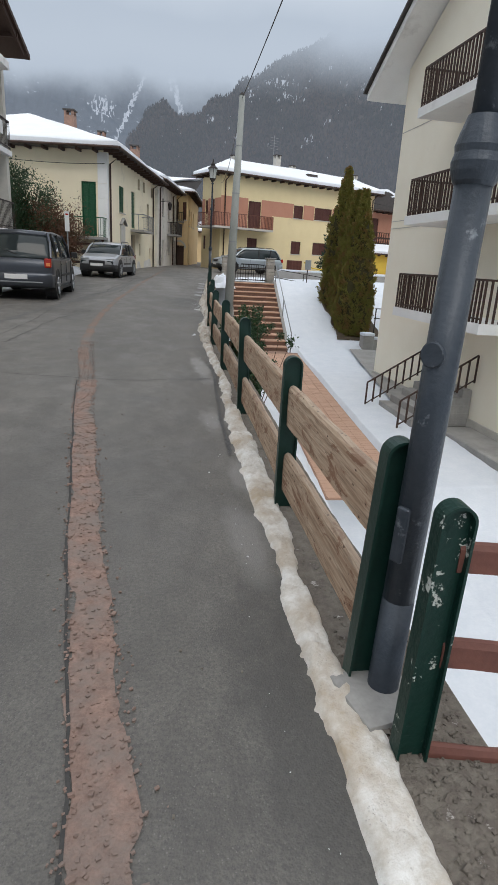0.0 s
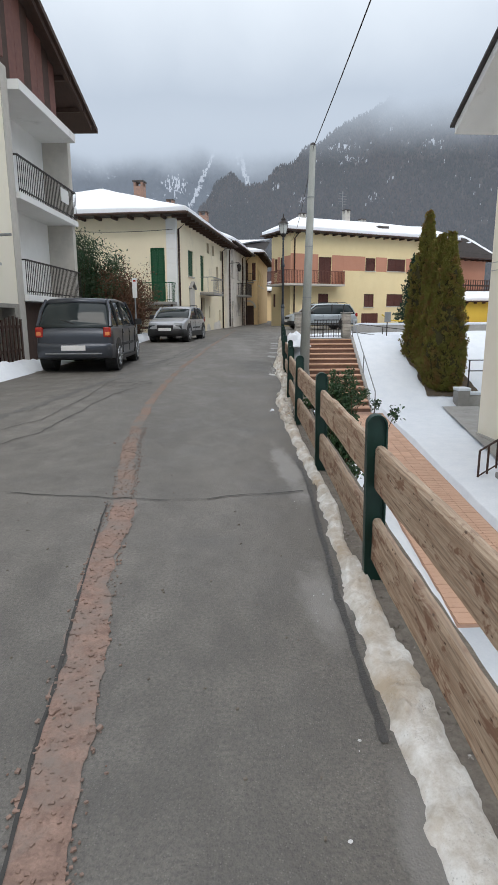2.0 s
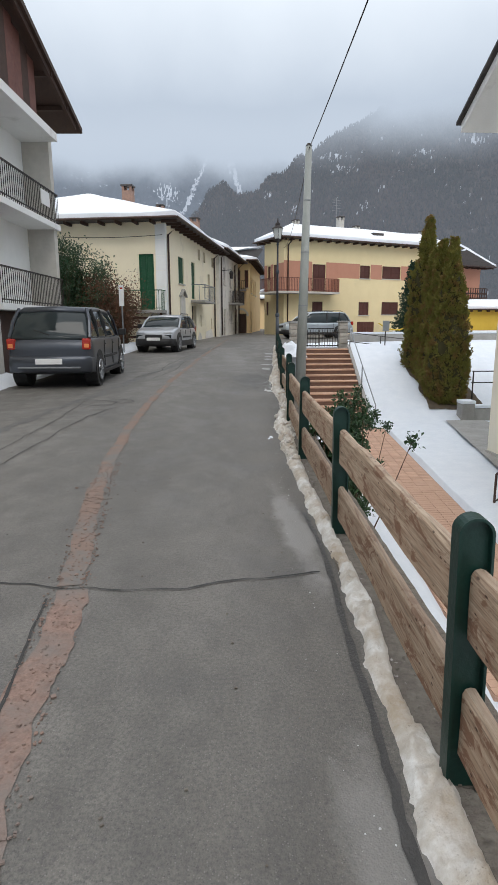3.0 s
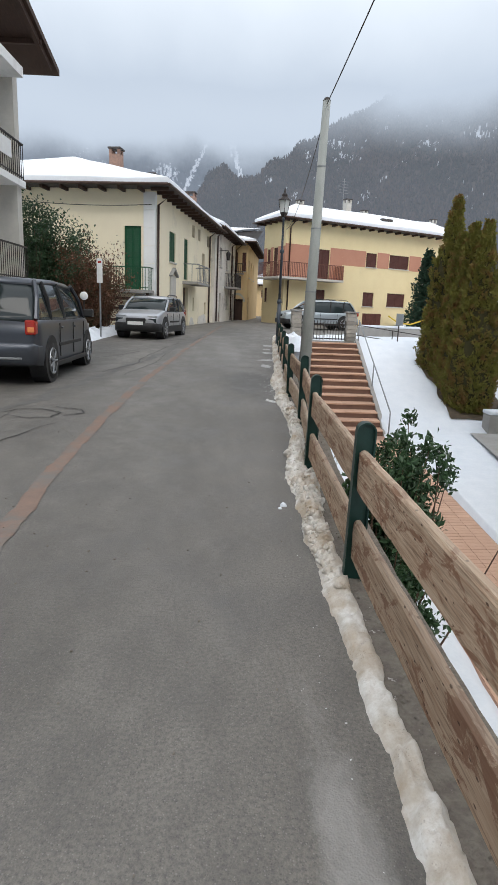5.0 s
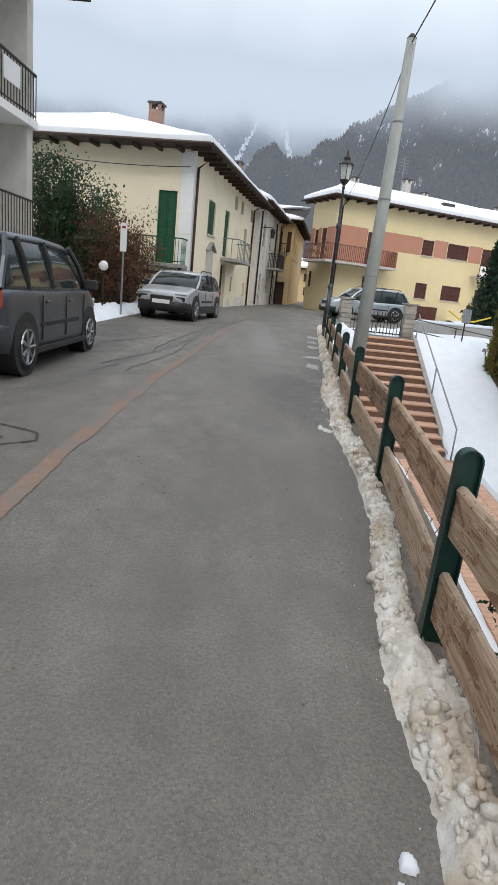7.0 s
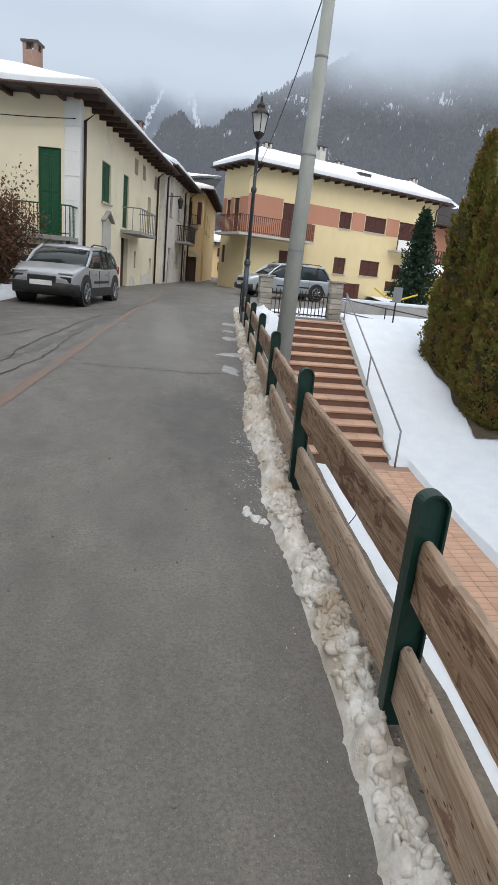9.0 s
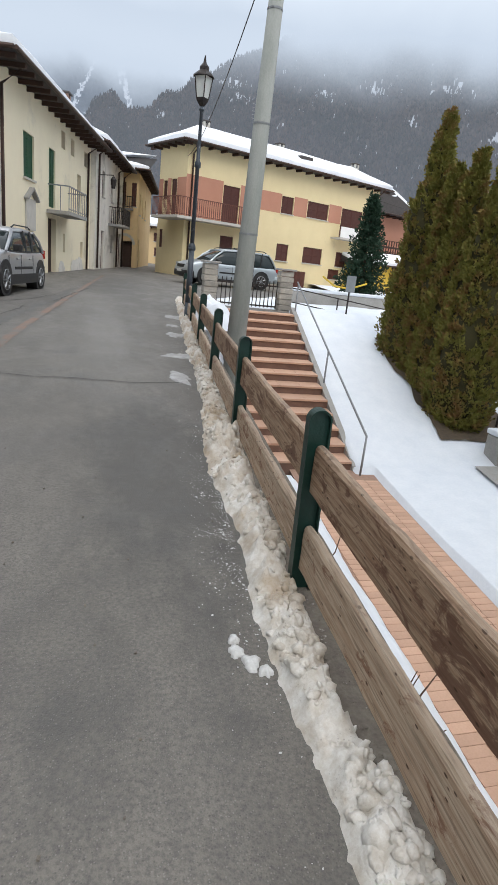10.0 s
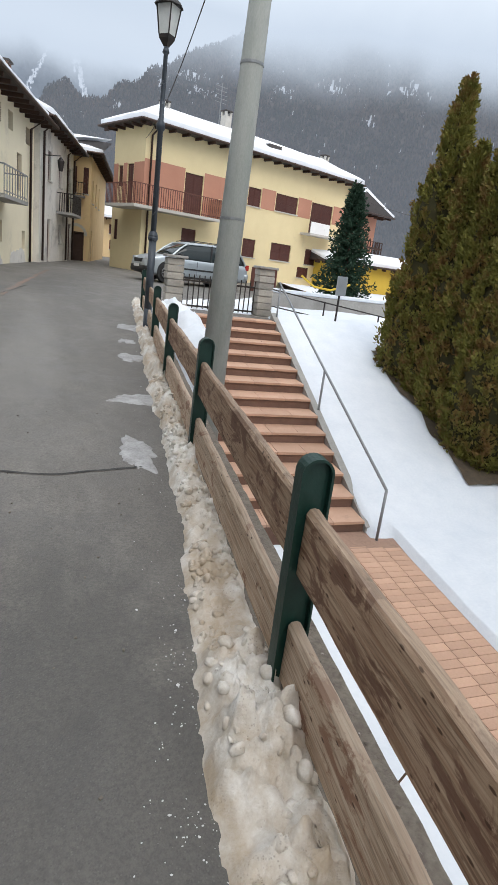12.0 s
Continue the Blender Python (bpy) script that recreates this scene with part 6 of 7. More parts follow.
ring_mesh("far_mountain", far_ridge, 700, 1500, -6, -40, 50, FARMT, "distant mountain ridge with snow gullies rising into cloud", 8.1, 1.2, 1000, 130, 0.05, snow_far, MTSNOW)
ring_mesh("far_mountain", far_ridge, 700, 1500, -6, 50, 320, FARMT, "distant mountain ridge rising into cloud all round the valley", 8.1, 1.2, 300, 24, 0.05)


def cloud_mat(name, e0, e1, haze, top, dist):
    """Glowing sheet of mist that thickens with height: see-through haze below, closed above."""
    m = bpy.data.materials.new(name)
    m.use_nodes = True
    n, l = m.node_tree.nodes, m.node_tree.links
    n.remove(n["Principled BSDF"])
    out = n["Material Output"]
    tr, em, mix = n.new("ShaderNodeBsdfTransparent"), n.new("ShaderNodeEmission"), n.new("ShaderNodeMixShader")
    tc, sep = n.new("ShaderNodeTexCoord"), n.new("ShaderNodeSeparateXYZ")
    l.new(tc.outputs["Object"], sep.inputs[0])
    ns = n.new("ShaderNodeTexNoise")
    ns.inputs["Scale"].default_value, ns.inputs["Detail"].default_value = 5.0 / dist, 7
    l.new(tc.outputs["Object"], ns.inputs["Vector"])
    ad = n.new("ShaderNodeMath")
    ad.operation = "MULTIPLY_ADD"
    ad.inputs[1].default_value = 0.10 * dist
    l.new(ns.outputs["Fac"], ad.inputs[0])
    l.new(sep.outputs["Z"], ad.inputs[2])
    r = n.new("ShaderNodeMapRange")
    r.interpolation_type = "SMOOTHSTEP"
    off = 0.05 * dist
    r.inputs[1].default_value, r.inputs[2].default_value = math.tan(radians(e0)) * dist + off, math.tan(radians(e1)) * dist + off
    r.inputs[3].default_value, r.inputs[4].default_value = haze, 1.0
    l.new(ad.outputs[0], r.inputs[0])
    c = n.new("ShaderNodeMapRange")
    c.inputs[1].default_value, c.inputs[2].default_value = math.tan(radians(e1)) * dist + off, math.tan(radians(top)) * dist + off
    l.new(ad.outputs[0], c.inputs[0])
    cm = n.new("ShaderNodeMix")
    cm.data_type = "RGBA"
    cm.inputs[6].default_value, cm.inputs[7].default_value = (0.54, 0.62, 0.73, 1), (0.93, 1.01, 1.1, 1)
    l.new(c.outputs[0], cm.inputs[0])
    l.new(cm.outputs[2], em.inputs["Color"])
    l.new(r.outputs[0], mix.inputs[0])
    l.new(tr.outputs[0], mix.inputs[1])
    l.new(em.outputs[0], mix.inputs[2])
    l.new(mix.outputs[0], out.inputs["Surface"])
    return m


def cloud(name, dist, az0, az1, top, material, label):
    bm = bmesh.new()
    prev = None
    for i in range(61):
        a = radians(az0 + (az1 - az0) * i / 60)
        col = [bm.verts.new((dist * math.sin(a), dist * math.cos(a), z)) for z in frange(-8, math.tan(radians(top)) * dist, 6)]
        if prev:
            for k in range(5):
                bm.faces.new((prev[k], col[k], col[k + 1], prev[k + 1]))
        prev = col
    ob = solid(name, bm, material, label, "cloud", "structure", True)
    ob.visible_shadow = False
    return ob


# both sheets glow and lay a thin haze over the slopes behind
cloud("cloud_bank", 660, -178, 178, 38, cloud_mat("low_cloud_haze_far", 11.6, 14.6, 0.12, 26, 660), "glowing sheet of grey low cloud and haze hiding the far peaks")
cloud("cloud_bank", 392, -50, 120, 40, cloud_mat("low_cloud_haze_near", 13.2, 18.6, 0.17, 28, 392), "soft glowing sheet of low cloud and haze before the wooded slope")


# ---- plants ----
def leaf_mesh(name, centres, normals, size, rngn, aspect=1.8, bend=0.3, up=0.0):
    """Many small leaf sprays: a folded pair of faces each."""
    n = len(centres)
    d = normals + rngn.normal(0, 0.35, (n, 3))
    d[:, 2] += up
    d /= np.linalg.norm(d, axis=1)[:, None]
    t = np.cross(d, rngn.normal(0, 1, (n, 3)))
    t /= np.linalg.norm(t, axis=1)[:, None] + 1e-9
    s = np.cross(d, t)
    sz = size * rngn.uniform(0.6, 1.35, n)[:, None]
    base, tip = centres, centres + d * sz * aspect
    mid = centres + d * sz * aspect * 0.5
    a, b = mid + t * sz * 0.5 + s * sz * bend, mid - t * sz * 0.5 + s * sz * bend
    verts = np.stack([base, a, tip, b], 1).reshape(-1, 3)
    k = 4 * np.arange(n)
    faces = np.concatenate([np.stack([k, k + 1, k + 2], 1), np.stack([k, k + 2, k + 3], 1)]).tolist()
    me = bpy.data.meshes.new(name)
    me.from_pydata(verts.tolist(), [], faces)
    return me


nrng = np.random.default_rng(4)


def thuja(x, y, z, h, r, seed):
    """A columnar thuja: trunk, inner body darkened for shade and a crown of many upright sprays with lobes and gaps."""
    t = thing("thuja_tree", "tall dense columnar thuja, dark green with browned tips", "tree", pose(x, y, z), "row of thujas")
    part("trunk", tube(bmesh.new(), [(0, 0, -0.2), (0, 0, h * 0.5), (0, 0, h * 0.9)], 0, 8, [0.1, 0.06, 0.02]), BARK, t)
    rad = lambda u: r * (min(1.0, 0.72 + u * 1.6) if u < 0.18 else 1.0) * (1 - max(0, (u - 0.1) / 0.9) ** 1.08) + 0.015
    lobes = [(nrng.uniform(0, 6.28), nrng.uniform(0.05, 0.95), nrng.uniform(0.1, 0.22)) for _ in range(46)]

    def rr(a, u):
        v = rad(u)
        for la, lu, lr in lobes:
            da = (a - la + math.pi) % (2 * math.pi) - math.pi
            v += lr * r * 1.25 * math.exp(-(da / 0.38) ** 2 - ((u - lu) / 0.09) ** 2) * (1 - 0.85 * u)
        return v * (1 + 0.1 * noise.noise((2 * math.cos(a), 2 * math.sin(a), u * 9 + seed)))

    # inner hull: twig brown, darkened for the shade between the sprays
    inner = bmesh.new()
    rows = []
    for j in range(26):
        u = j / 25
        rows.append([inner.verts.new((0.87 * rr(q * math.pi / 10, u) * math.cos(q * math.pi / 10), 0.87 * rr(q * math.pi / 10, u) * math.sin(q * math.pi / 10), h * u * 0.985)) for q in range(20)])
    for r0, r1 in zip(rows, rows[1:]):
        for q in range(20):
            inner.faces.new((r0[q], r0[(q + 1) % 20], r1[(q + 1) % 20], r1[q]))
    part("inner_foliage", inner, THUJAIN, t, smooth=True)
    cs, ns = [], []
    for k in range(1250):
        u, a = nrng.uniform(0, 1) ** 1.3, nrng.uniform(0, 2 * math.pi)
        q = rr(a, u) * nrng.uniform(0.8, 0.98)
        out = np.array((math.cos(a), math.sin(a), 0.0))
        axis = out * nrng.uniform(0.15, 0.45) + np.array((0, 0, 1.0))
        fan = np.array((-math.sin(a), math.cos(a), 0.0))
        cl = nrng.uniform(0.12, 0.24) * (1 - 0.35 * u)
        m = 30
        w = nrng.uniform(0, 1, m)[:, None]
        spread = cl * 0.45 * np.sin(np.pi * np.clip(w, 0.06, 0.94)) ** 0.7
        cs.append(out * q + np.array((0, 0, h * u - cl * 0.6)) + axis * cl * 1.5 * w + nrng.normal(0, 0.6, (m, 1)) * spread * fan + nrng.normal(0, 0.45, (m, 1)) * spread * out)
        ns.append(np.tile(axis, (m, 1)) * 0.7 + nrng.normal(0, 0.35, (m, 1)) * fan + nrng.uniform(0, 0.6, (m, 1)) * out)
    part("crown", leaf_mesh("crown", np.concatenate(cs), np.concatenate(ns), 0.042, nrng, 2.0), THUJA, t)
    return t


solid("thuja_bed", height_mesh(lambda y: frange(6.95 + 0.06 * (y - 22) + 0.12 * rough(y, 1, 1.5), 9.0, 20), frange(22.5, 26.8, 44), lambda x, y: yard_z(x, y) + 0.03 + 0.03 * rough(x, y, 4)), SOIL, "bare brown soil under the thujas", "soil", "structure", True)
thuja(7.86, 26.0, -0.7, 5.95, 0.78, 1)
thuja(7.82, 25.2, -0.95, 4.95, 0.62, 4)
thuja(7.82, 24.4, -1.15, 5.35, 0.68, 2)
thuja(7.78, 23.4, -1.45, 5.55, 0.8, 3)


def fir(x, y, z, h, r):
    t = thing("fir_tree", "young dark green fir tree standing in snow", "tree", pose(x, y, z))
    part("trunk", tube(bmesh.new(), [(0, 0, -0.2), (0, 0, h)], 0, 8, [0.09, 0.015]), BARK, t)
    cs, ns = [], []
    limbs = bmesh.new()
    for k in range(150):
        u = (k + 0.5) / 150
        a = k * 2.399
        L = r * (1 - u) ** 0.85 * nrng.uniform(0.75, 1.15) + 0.06
        p0 = np.array((0, 0, h * (0.06 + 0.93 * u)))
        d = np.array((math.cos(a), math.sin(a), -0.15 + 0.6 * u))
        tube(limbs, [p0, p0 + d * L], 0, 4, [0.012, 0.004])
        m = int(26 + 60 * L)
        w = nrng.uniform(0.1, 1, m)[:, None]
        cs.append(p0 + d * L * w + nrng.normal(0, 0.045, (m, 3)))
        ns.append(np.tile(d + np.array((0, 0, 0.1)), (m, 1)) + nrng.normal(0, 0.5, (m, 3)))
    part("branchwork", limbs, BARK, t)
    part("crown", leaf_mesh("crown", np.concatenate(cs), np.concatenate(ns), 0.07, nrng, 1.7), FIR, t)


fir(10.25, 34.4, 0.35, 4.15, 1.1)


def shrub(name, x, y, z, h, r, leafmat, count, size, label, seed, bare=0.0, spread=0.38):
    t = thing(name, label, "shrub", pose(x, y, z))
    rg = np.random.default_rng(seed)
    stems = bmesh.new()
    cs, ns = [], []
    for k in range(count):
        a, tilt = rg.uniform(0, 6.28), abs(rg.normal(0, spread))
        L = h * rg.uniform(0.55, 1.05) * (1 - 0.3 * tilt)
        p = [np.array((rg.normal(0, r * 0.15), rg.normal(0, r * 0.15), -0.1))]
        for q in range(4):
            d = np.array((math.cos(a) * tilt, math.sin(a) * tilt, 1.0)) + rg.normal(0, 0.12, 3)
            p.append(p[-1] + d * L / 4)
        tube(stems, p, 0, 5, [0.016, 0.013, 0.01, 0.007, 0.004])
        if rg.random() < bare:
            continue
        for q in range(1, 5):
            m = int(52 * (0.5 + q / 4))
            cs.append(p[q] + rg.normal(0, r * 0.17, (m, 3)))
            ns.append(rg.normal(0, 1, (m, 3)) + np.array((0, 0, 0.5)))
    part("branchwork", stems, TWIG, t)
    if cs:
        part("foliage", leaf_mesh("leaves", np.concatenate(cs), np.concatenate(ns), size, rg, 1.9), leafmat, t)


shrub("laurel_bush", 1.25, 11.1, -2.2, 2.3, 0.22, LAUREL, 90, 0.026, "glossy green laurel bush growing behind the fence", 11, 0.0, 0.06)
shrub("laurel_bush", 0.8, 9.9, -2.3, 2.55, 0.26, LAUREL, 120, 0.03, "glossy green laurel bush growing behind the fence", 12, 0.0, 0.07)
shrub("evergreen_shrub", -6.3, 27.4, 0.2, 4.3, 1.15, LAUREL, 110, 0.05, "tall loose evergreen shrub before the cream house", 13, 0.0, 0.3)
shrub("reddish_shrub", -5.2, 27.9, 0.2, 3.1, 1.4, REDLEAF, 130, 0.045, "rusty red-brown winter shrub beside the parking bay", 14, 0.15)
shrub("reddish_shrub", -4.75, 28.8, 0.3, 2.5, 1.0, REDLEAF, 90, 0.045, "rusty red-brown winter shrub beside the parking bay", 15, 0.15)
shrub("bare_shrub", 1.75, 15.6, -2.2, 1.5, 0.5, TWIG, 16, 0.03, "leafless brown twigs sticking out of the snow", 16, 1.0)
shrub("bare_shrub", 1.9, 17.4, -2.15, 1.2, 0.45, TWIG, 12, 0.03, "leafless brown twigs sticking out of the snow", 17, 1.0)


# ---- cars ----
def loft(stations, section):
    """Skins half sections, mirrored, along x. section(st) gives (y, z) from the middle below round to the middle above."""
    bm = bmesh.new()
    rows = []
    for st in stations:
        half = section(st)
        ring = [(y, z) for y, z in half] + [(-y, z) for y, z in half[::-1] if y > 1e-6]
        rows.append([bm.verts.new((st[0], y, z)) for y, z in ring])
    n = len(rows[0])
    for r0, r1 in zip(rows, rows[1:]):
        for q in range(n):
            bm.faces.new((r0[q], r0[(q + 1) % n], r1[(q + 1) % n], r1[q]))
    bm.faces.new(rows[0][::-1])
    bm.faces.new(rows[-1])
    return bm


def rounded(ob):
    """Rounds a lofted shell."""
    mod = ob.modifiers.new("round", "SUBSURF")
    mod.levels = mod.render_levels = 2
    return ob


def car(name, label, m, L, W, H, belt, paint, hood, cab, glass_h, wheel, wb, front_over, clad=False, rear_lamp_z=0.8, roof_bars=False):
    """A parked car, nose to +x from the rear bumper at x = 0. cab: rear and front of the roof and feet of the screens."""
    c = thing(name, label, "car", m, "parked cars")
    w = W / 2
    def sec(st):
        x, zb, zt, k = st
        ww = w * k
        return [(0, zb), (ww * 0.9, zb), (ww * 0.985, zb + 0.08), (ww, zb + 0.25 * (zt - zb)), (ww, zb + 0.6 * (zt - zb)), (ww * 0.975, zt - 0.09), (ww * 0.93, zt - 0.02), (ww * 0.8, zt), (0, zt + 0.015)]
    r0, r1, f1, f0 = cab
    body_st = [(0.0, 0.36, belt - 0.25, 0.84), (0.04, 0.3, belt - 0.1, 0.93), (0.18, 0.25, belt - 0.01, 0.99), (r0 + 0.2, 0.22, belt, 1.0), (L * 0.5, 0.2, belt - 0.02, 1.0), (f0 - 0.15, 0.2, belt - 0.02, 1.0), (f0 + 0.1, 0.2, hood + 0.03, 1.0), (L - 0.45, 0.2, hood - 0.05, 0.985), (L - 0.16, 0.22, hood - 0.14, 0.93), (L - 0.03, 0.28, hood - 0.27, 0.84), (L, 0.36, hood - 0.36, 0.78)]
    b = rounded(part("body", loft(body_st, sec), paint, c, "", True))
    def csec(st):
        x, zt, kb, kt = st
        return [(0, belt - 0.08), (w * kb, belt - 0.08), (w * kb, belt), (w * (kb * 0.5 + kt * 0.5), (belt + zt) / 2), (w * kt, zt - 0.04), (w * (kt - 0.1), zt), (0, zt + 0.02)]
    gl = [(r0, belt + 0.02, 0.88, 0.86), (r0 + (r1 - r0) * 0.55, belt + (H - belt) * 0.6, 0.92, 0.82), (r1, H - 0.05, 0.93, 0.78), ((r1 + f1) / 2, H - 0.03, 0.94, 0.79), (f1, H - 0.07, 0.93, 0.77), (f1 + (f0 - f1) * 0.5, belt + (H - belt) * 0.52, 0.92, 0.83), (f0, belt + 0.02, 0.88, 0.86)]
    part("glazing", loft(gl, csec), CARGLASS, c, "dark window glass", True)
    def rsec(st):
        x, zt, kt = st
        return [(0, zt - 0.06), (w * kt, zt - 0.07), (w * (kt + 0.012), zt - 0.045), (w * (kt - 0.08), zt + 0.012), (0, zt + 0.035)]
    part("roof", loft([(r1 - 0.08, H - 0.07, 0.77), (r1 + 0.1, H - 0.035, 0.79), ((r1 + f1) / 2, H - 0.012, 0.8), (f1 - 0.1, H - 0.04, 0.79), (f1 + 0.06, H - 0.085, 0.775)], rsec), paint, c, "", True)
    for sgn in (1, -1):
        for xa, xb in ((r0 + 0.02, r1), (r1 + 0.42, r1 + 0.30), ((r1 + f1) / 2 + 0.12, (r1 + f1) / 2 + 0.06), (f0 - 0.02, f1)):
            part("pillar", tube(bmesh.new(), [(xa, sgn * w * 0.925, belt - 0.03), ((xa + xb) / 2, sgn * w * 0.882, (belt + H) / 2), (xb, sgn * w * 0.79, H - 0.06)], 0.036, 6), PLASTIC if xa not in (r0 + 0.02, f0 - 0.02) else paint, c)
        part("mirror", box(f0 - 0.42, f0 - 0.26, sgn * w * 1.13 - 0.09, sgn * w * 1.13 + 0.09, belt - 0.02, belt + 0.13, 0.035, 3), PLASTIC, c)
        part("sill_trim", box(front_over * 0.9, L - front_over * 1.1, sgn * w * 0.99 - 0.025, sgn * w * 0.99 + 0.025, 0.2, 0.42 if clad else 0.28, 0.015, 2), PLASTIC, c)
        part("side_moulding", box(front_over + 0.45, L - front_over - 0.6, sgn * w * 1.002 - 0.01, sgn * w * 1.002 + 0.012, 0.52, 0.58, 0.006, 1), PLASTIC, c)
        for x in (L * 0.30, L * 0.53, L * 0.74):
            part("door_gap", box(x - 0.004, x + 0.004, sgn * w * 1.0 - 0.012, sgn * w * 1.0 + 0.003, 0.35, belt - 0.1), PLASTIC, b)
        for x in (L * 0.36, L * 0.59):
            part("door_handle", box(x - 0.08, x + 0.08, sgn * w * 0.995 - 0.01, sgn * w * 0.995 + 0.028, belt - 0.2, belt - 0.165, 0.01, 1), paint, b)
        for x in (L - front_over - wb, L - front_over):
            part("wheel_arch", tube(bmesh.new(), [(x, sgn * (w - 0.26), wheel + 0.03), (x, sgn * (w + 0.006), wheel + 0.03)], wheel + 0.07, 24), PLASTIC, c)
            wh = part("wheel", tube(bmesh.new(), [(x, sgn * (w - 0.2), wheel), (x, sgn * (w - 0.03), wheel), (x, sgn * (w + 0.012), wheel)], 0, 28, [wheel, wheel, wheel - 0.03]), RUBBER, c, "black tyre", True)
            part("rim", tube(bmesh.new(), [(x, sgn * (w - 0.02), wheel), (x, sgn * (w + 0.016), wheel)], 0, 24, [wheel * 0.68, wheel * 0.66]), IRON, wh)
            for q in range(7):
                a = 2 * math.pi * q / 7
                part("spoke", tube(bmesh.new(), [(x, sgn * (w + 0.018), wheel), (x + 0.62 * wheel * math.cos(a), sgn * (w + 0.022), wheel + 0.62 * wheel * math.sin(a))], 0.02, 5), ALLOY, wh)
            part("rim_edge", tube(bmesh.new(), [(x + 0.66 * wheel * math.cos(q * math.pi / 12), sgn * (w + 0.018), wheel + 0.66 * wheel * math.sin(q * math.pi / 12)) for q in range(25)], 0.012, 5), ALLOY, wh)
        tail = part("tail_lamp", box(0.0, 0.17, sgn * w * 0.86 - 0.075, sgn * w * 0.86 + 0.085, rear_lamp_z - 0.1, rear_lamp_z + 0.12, 0.045, 3), REDLAMP, c, "red tail lamp")
        part("indicator", box(-0.008, 0.03, sgn * w * 0.87 - 0.05, sgn * w * 0.87 + 0.05, rear_lamp_z - 0.06, rear_lamp_z + 0.02, 0.02, 2), AMBERLAMP, tail, "amber indicator lens")
        if clad:
            part("headlamp", box(L - 0.3, L - 0.02, sgn * w * 0.68 - 0.14, sgn * w * 0.68 + 0.13, hood - 0.42, hood - 0.27, 0.04, 3), CARGLASS, c, "dark headlamp")
        else:
            part("headlamp", box(L - 0.34, L - 0.08, sgn * w * 0.7 - 0.17, sgn * w * 0.7 + 0.15, hood - 0.28, hood - 0.15, 0.035, 3), CLEARLAMP, c, "clear headlamp")
        if clad:
            part("day_lamp", box(L - 0.24, L - 0.06, sgn * w * 0.66 - 0.17, sgn * w * 0.66 + 0.17, hood - 0.215, hood - 0.18, 0.014, 2), CLEARLAMP, c)
            part("fog_lamp_surround", box(L - 0.14, L - 0.0, sgn * w * 0.62 - 0.14, sgn * w * 0.62 + 0.14, 0.36, 0.5, 0.03, 2), PLASTIC, c)
        if roof_bars:
            part("roof_bar", tube(bmesh.new(), [(r1 + 0.1, sgn * w * 0.74, H + 0.0), (r1 + 0.25, sgn * w * 0.74, H + 0.05), (f1 - 0.3, sgn * w * 0.74, H + 0.05), (f1 - 0.1, sgn * w * 0.74, H - 0.01)], 0.017, 6), PLASTIC, c)
    part("rear_bumper", loft([(-0.05, 0.34, 0.58, 0.8), (0.0, 0.28, 0.62, 0.93), (0.2, 0.26, 0.6, 1.008)], lambda s: [(0, s[1]), (w * s[3], s[1] + 0.02), (w * s[3], s[2] - 0.04), (w * s[3] * 0.96, s[2]), (0, s[2])]), PLASTIC if clad else paint, c, "", True)
    part("front_bumper", loft([(L - 0.3, 0.2, 0.5, 1.005), (L - 0.05, 0.24, 0.52, 0.88), (L + 0.035, 0.3, 0.5, 0.72)], lambda s: [(0, s[1]), (w * s[3], s[1] + 0.02), (w * s[3], s[2] - 0.04), (w * s[3] * 0.96, s[2]), (0, s[2])]), PLASTIC, c, "", True)
    part("grille", box(L - 0.12, L + 0.012, -w * 0.42, w * 0.42, hood - 0.46 if clad else hood - 0.36, hood - 0.27 if clad else hood - 0.22, 0.045, 3), PLASTIC, c)
    part("front_plate", box(L + 0.038, L + 0.048, -0.26, 0.26, 0.44, 0.55), WHITEPAINT, c)
    part("rear_plate", box(-0.064, -0.052, -0.26, 0.26, 0.46, 0.57), WHITEPAINT, c)
    part("bumper_strip", box(-0.066, -0.03, -w * 0.72, w * 0.72, 0.375, 0.41, 0.008, 1), GREYMETAL, c)
    part("rear_wiper", tube(bmesh.new(), [(r0 - 0.01, 0, belt + 0.03), (r0 + 0.06, 0.3, belt + 0.12)], 0.012, 5), PLASTIC, c)
    return c


car("minivan", "dark grey compact minivan with red tail lamps parked by the roadside", pose(-3.88, 14.85, 0.09, 0, 0, 89.0), 4.08, 1.7, 1.6, 1.0, PAINTDARK, 0.98, (0.1, 0.5, 2.75, 3.35), 0.6, 0.31, 2.66, 0.72, False, 0.84)
car("crossover_car", "silver crossover hatchback with black cladding parked facing the road", pose(-2.05, 29.45, 0.28, 0, 0, -101.5), 3.9, 1.62, 1.42, 0.93, PAINTSILVER, 0.93, (0.12, 0.65, 2.2, 2.95), 0.5, 0.32, 2.54, 0.8, True, 0.85, True)
car("estate_car", "pale silver estate car with roof bars parked behind the gate", pose(7.9, 39.3, 0.5, 0, 0, 192), 4.4, 1.8, 1.55, 0.95, PAINTPALE, 0.97, (0.15, 0.55, 2.7, 3.45), 0.5, 0.33, 2.65, 0.85, False, 0.85, True)


# ---- small things ----
ns = thing("parking_sign", "small white parking sign on a grey post", "sign", pose(-3.94, 25.5, 0.25))
part("post", tube(bmesh.new(), [(0, 0, 0), (0, 0, 2.5)], 0.028, 8), GREYMETAL, ns)
part("plate", box(-0.09, 0.09, -0.045, -0.032, 1.75, 2.5, 0.004, 1), WHITEPAINT, ns)
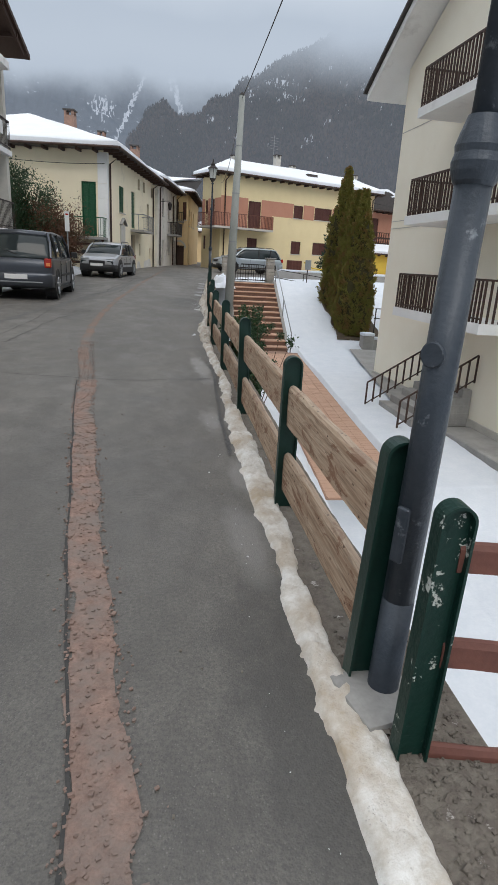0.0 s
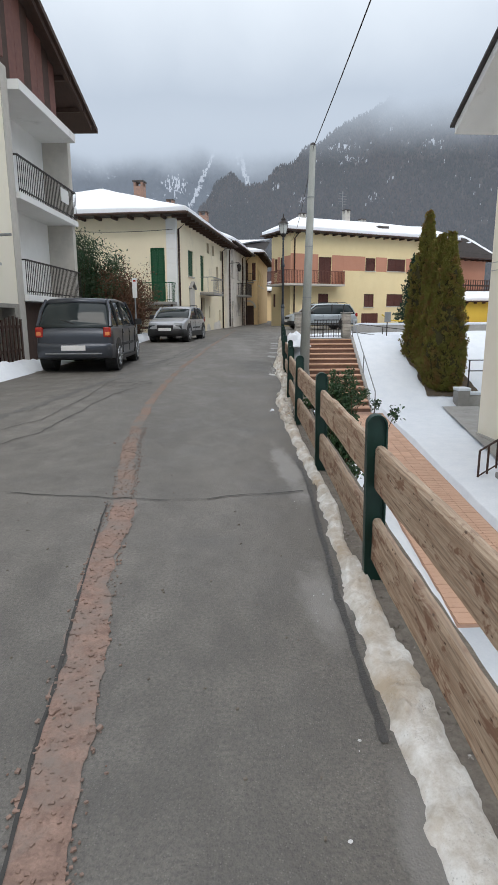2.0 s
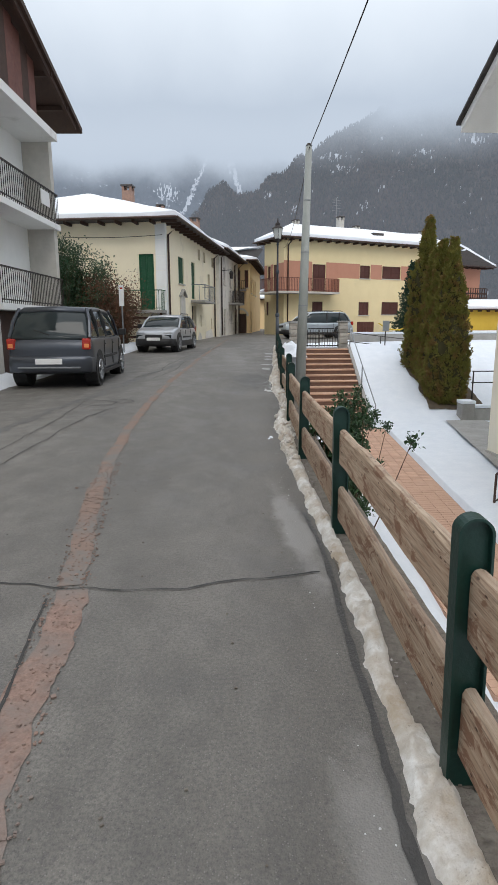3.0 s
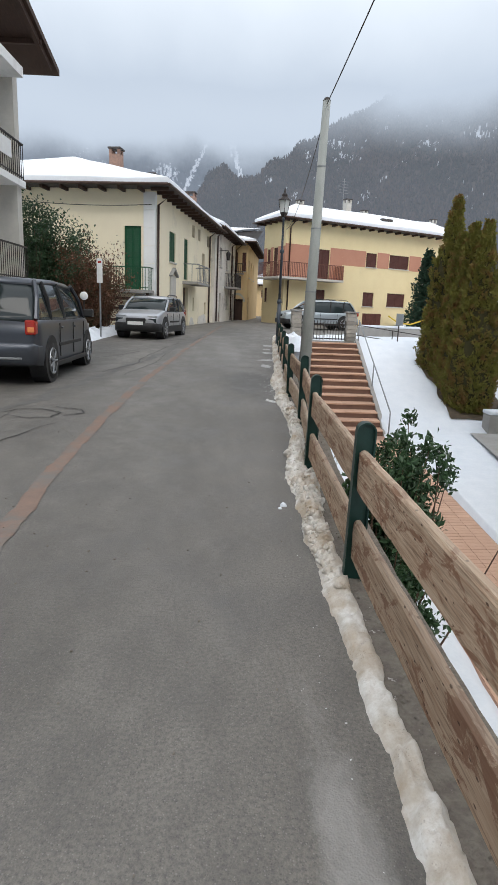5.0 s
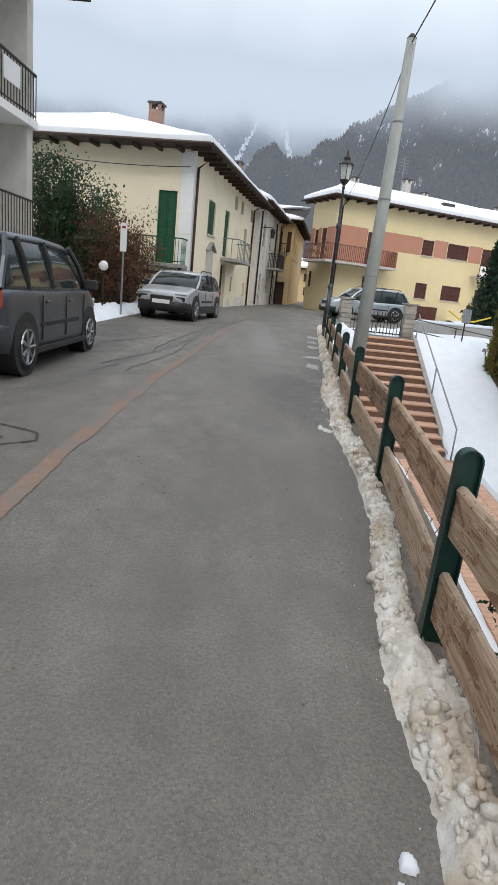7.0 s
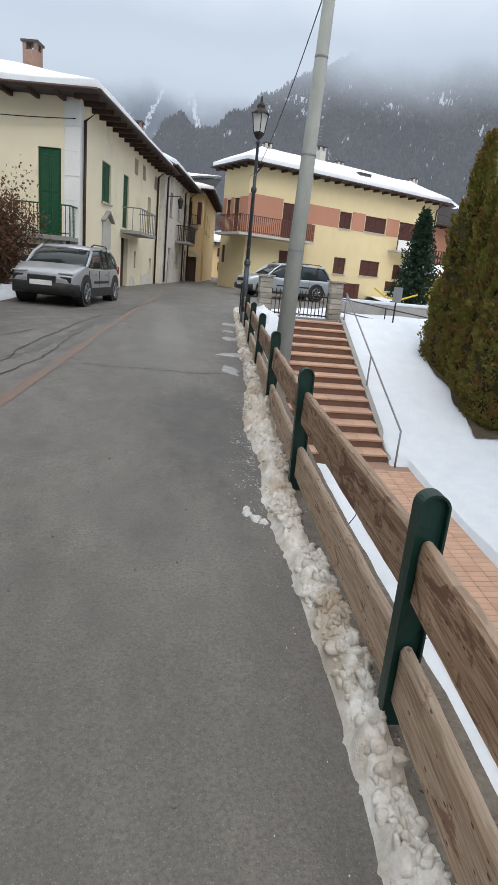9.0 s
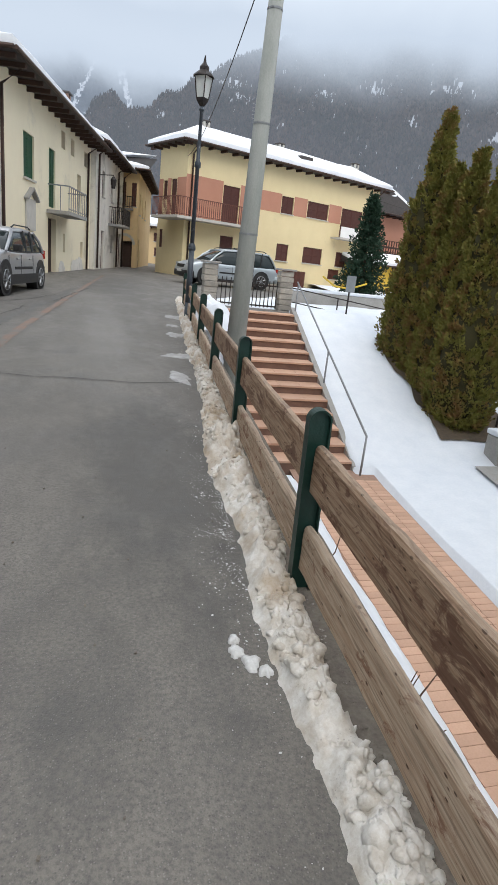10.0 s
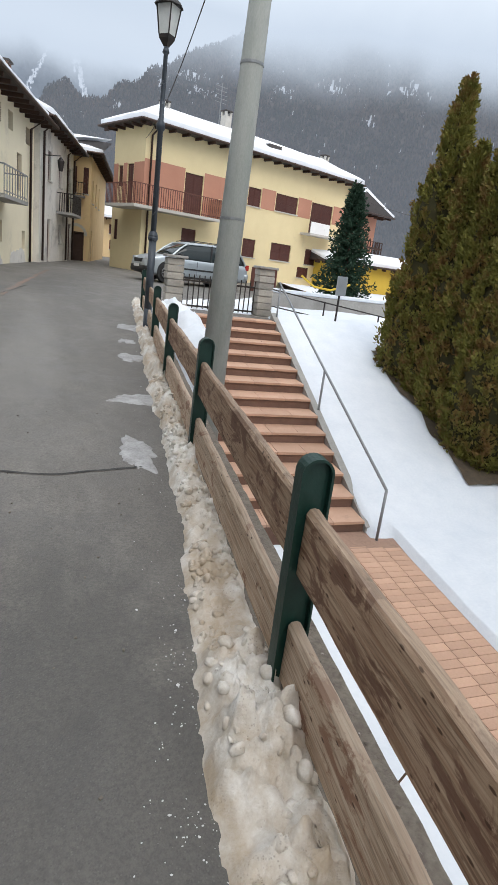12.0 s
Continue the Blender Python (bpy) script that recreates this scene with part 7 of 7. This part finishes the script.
part("marking", box(-0.05, 0.05, -0.052, -0.047, 2.36, 2.42), REDLAMP, ns)
gs = thing("garden_sign", "grey notice plate on a thin post in the snow", "sign", pose(6.95, 28.2, 0.25))
part("post", tube(bmesh.new(), [(0, 0, -0.4), (0, 0, 1.2)], 0.025, 8), IRON, gs)
part("plate", box(-0.16, 0.16, -0.04, -0.028, 0.75, 1.2, 0.004, 1), SIGNBACK, gs, m=pose(0, 0, 0, 0, 0, 12))
wl2 = thing("yard_wall", "low concrete yard wall with a thin metal rail in the snow", "wall", kind="structure")
part("wall", box(0, 9.0, -0.12, 0.12, -0.6, 0.42, 0.015, 1), CONCRETE, wl2, m=pose(5.9, 30.2, 0.42, 0, 0, 4))
part("wall_snow", box(0.02, 8.98, -0.13, 0.13, 0.42, 0.52, 0.04, 3), SNOW, wl2, "snow lying on the coping", m=pose(5.9, 30.2, 0.424, 0, 0, 4))
yr = thing("yard_railing", "thin dark metal railing along the snowy yard", "railing", pose(5.5, 29.2, 0.0, 0, 0, -9))
for z in (0.55, 0.95):
    part("rail", tube(bmesh.new(), [(0, 0, z), (4.6, 0, z - 0.55)], 0.018, 6), IRON, yr)
for k in range(4):
    part("post", tube(bmesh.new(), [(1.5 * k, 0, -0.5 - 0.17 * k), (1.5 * k, 0, 0.97 - 0.18 * k)], 0.02, 6), IRON, yr)
tp = thing("barrier_tape", "loose strip of yellow tape strung before the fir", "tape")
part("strip", tube(bmesh.new(), [(8.1, 33.2, 1.35), (8.6, 33.2, 1.05), (9.2, 33.2, 1.0), (9.9, 33.2, 1.25)], 0.035, 5), YELLOWTAPE, tp)
bf2 = thing("board_fence", "short brown board fence beside the yellow house", "fence", pose(8.6, 39.6, 0.45, 0, 0, -50))
for k in range(5):
    part("board", box(0.25 * k, 0.25 * k + 0.23, -0.02, 0.02, 0, 1.0), WOODRED, bf2)
bo = thing("mirror_ball", "small white round reflector on a post in the shrub", "reflector", pose(-4.4, 25.2, 0.2))
part("post", tube(bmesh.new(), [(0, 0, 0), (0, 0, 1.25)], 0.02, 6), IRON, bo)
bm = bmesh.new()
bmesh.ops.create_uvsphere(bm, u_segments=14, v_segments=10, radius=0.13, matrix=pose(0, 0, 1.37))
part("ball", bm, WHITEPAINT, bo, smooth=True)
hedge = thing("fence_panel", "dark slatted fence before the shrubs", "fence", pose(-5.9, 24.6, 0.2, 0, 0, 76))
for k in range(16):
    part("slat", box(0.3 * k, 0.3 * k + 0.22, -0.02, 0.02, 0, 1.15), WOODDARK, hedge)
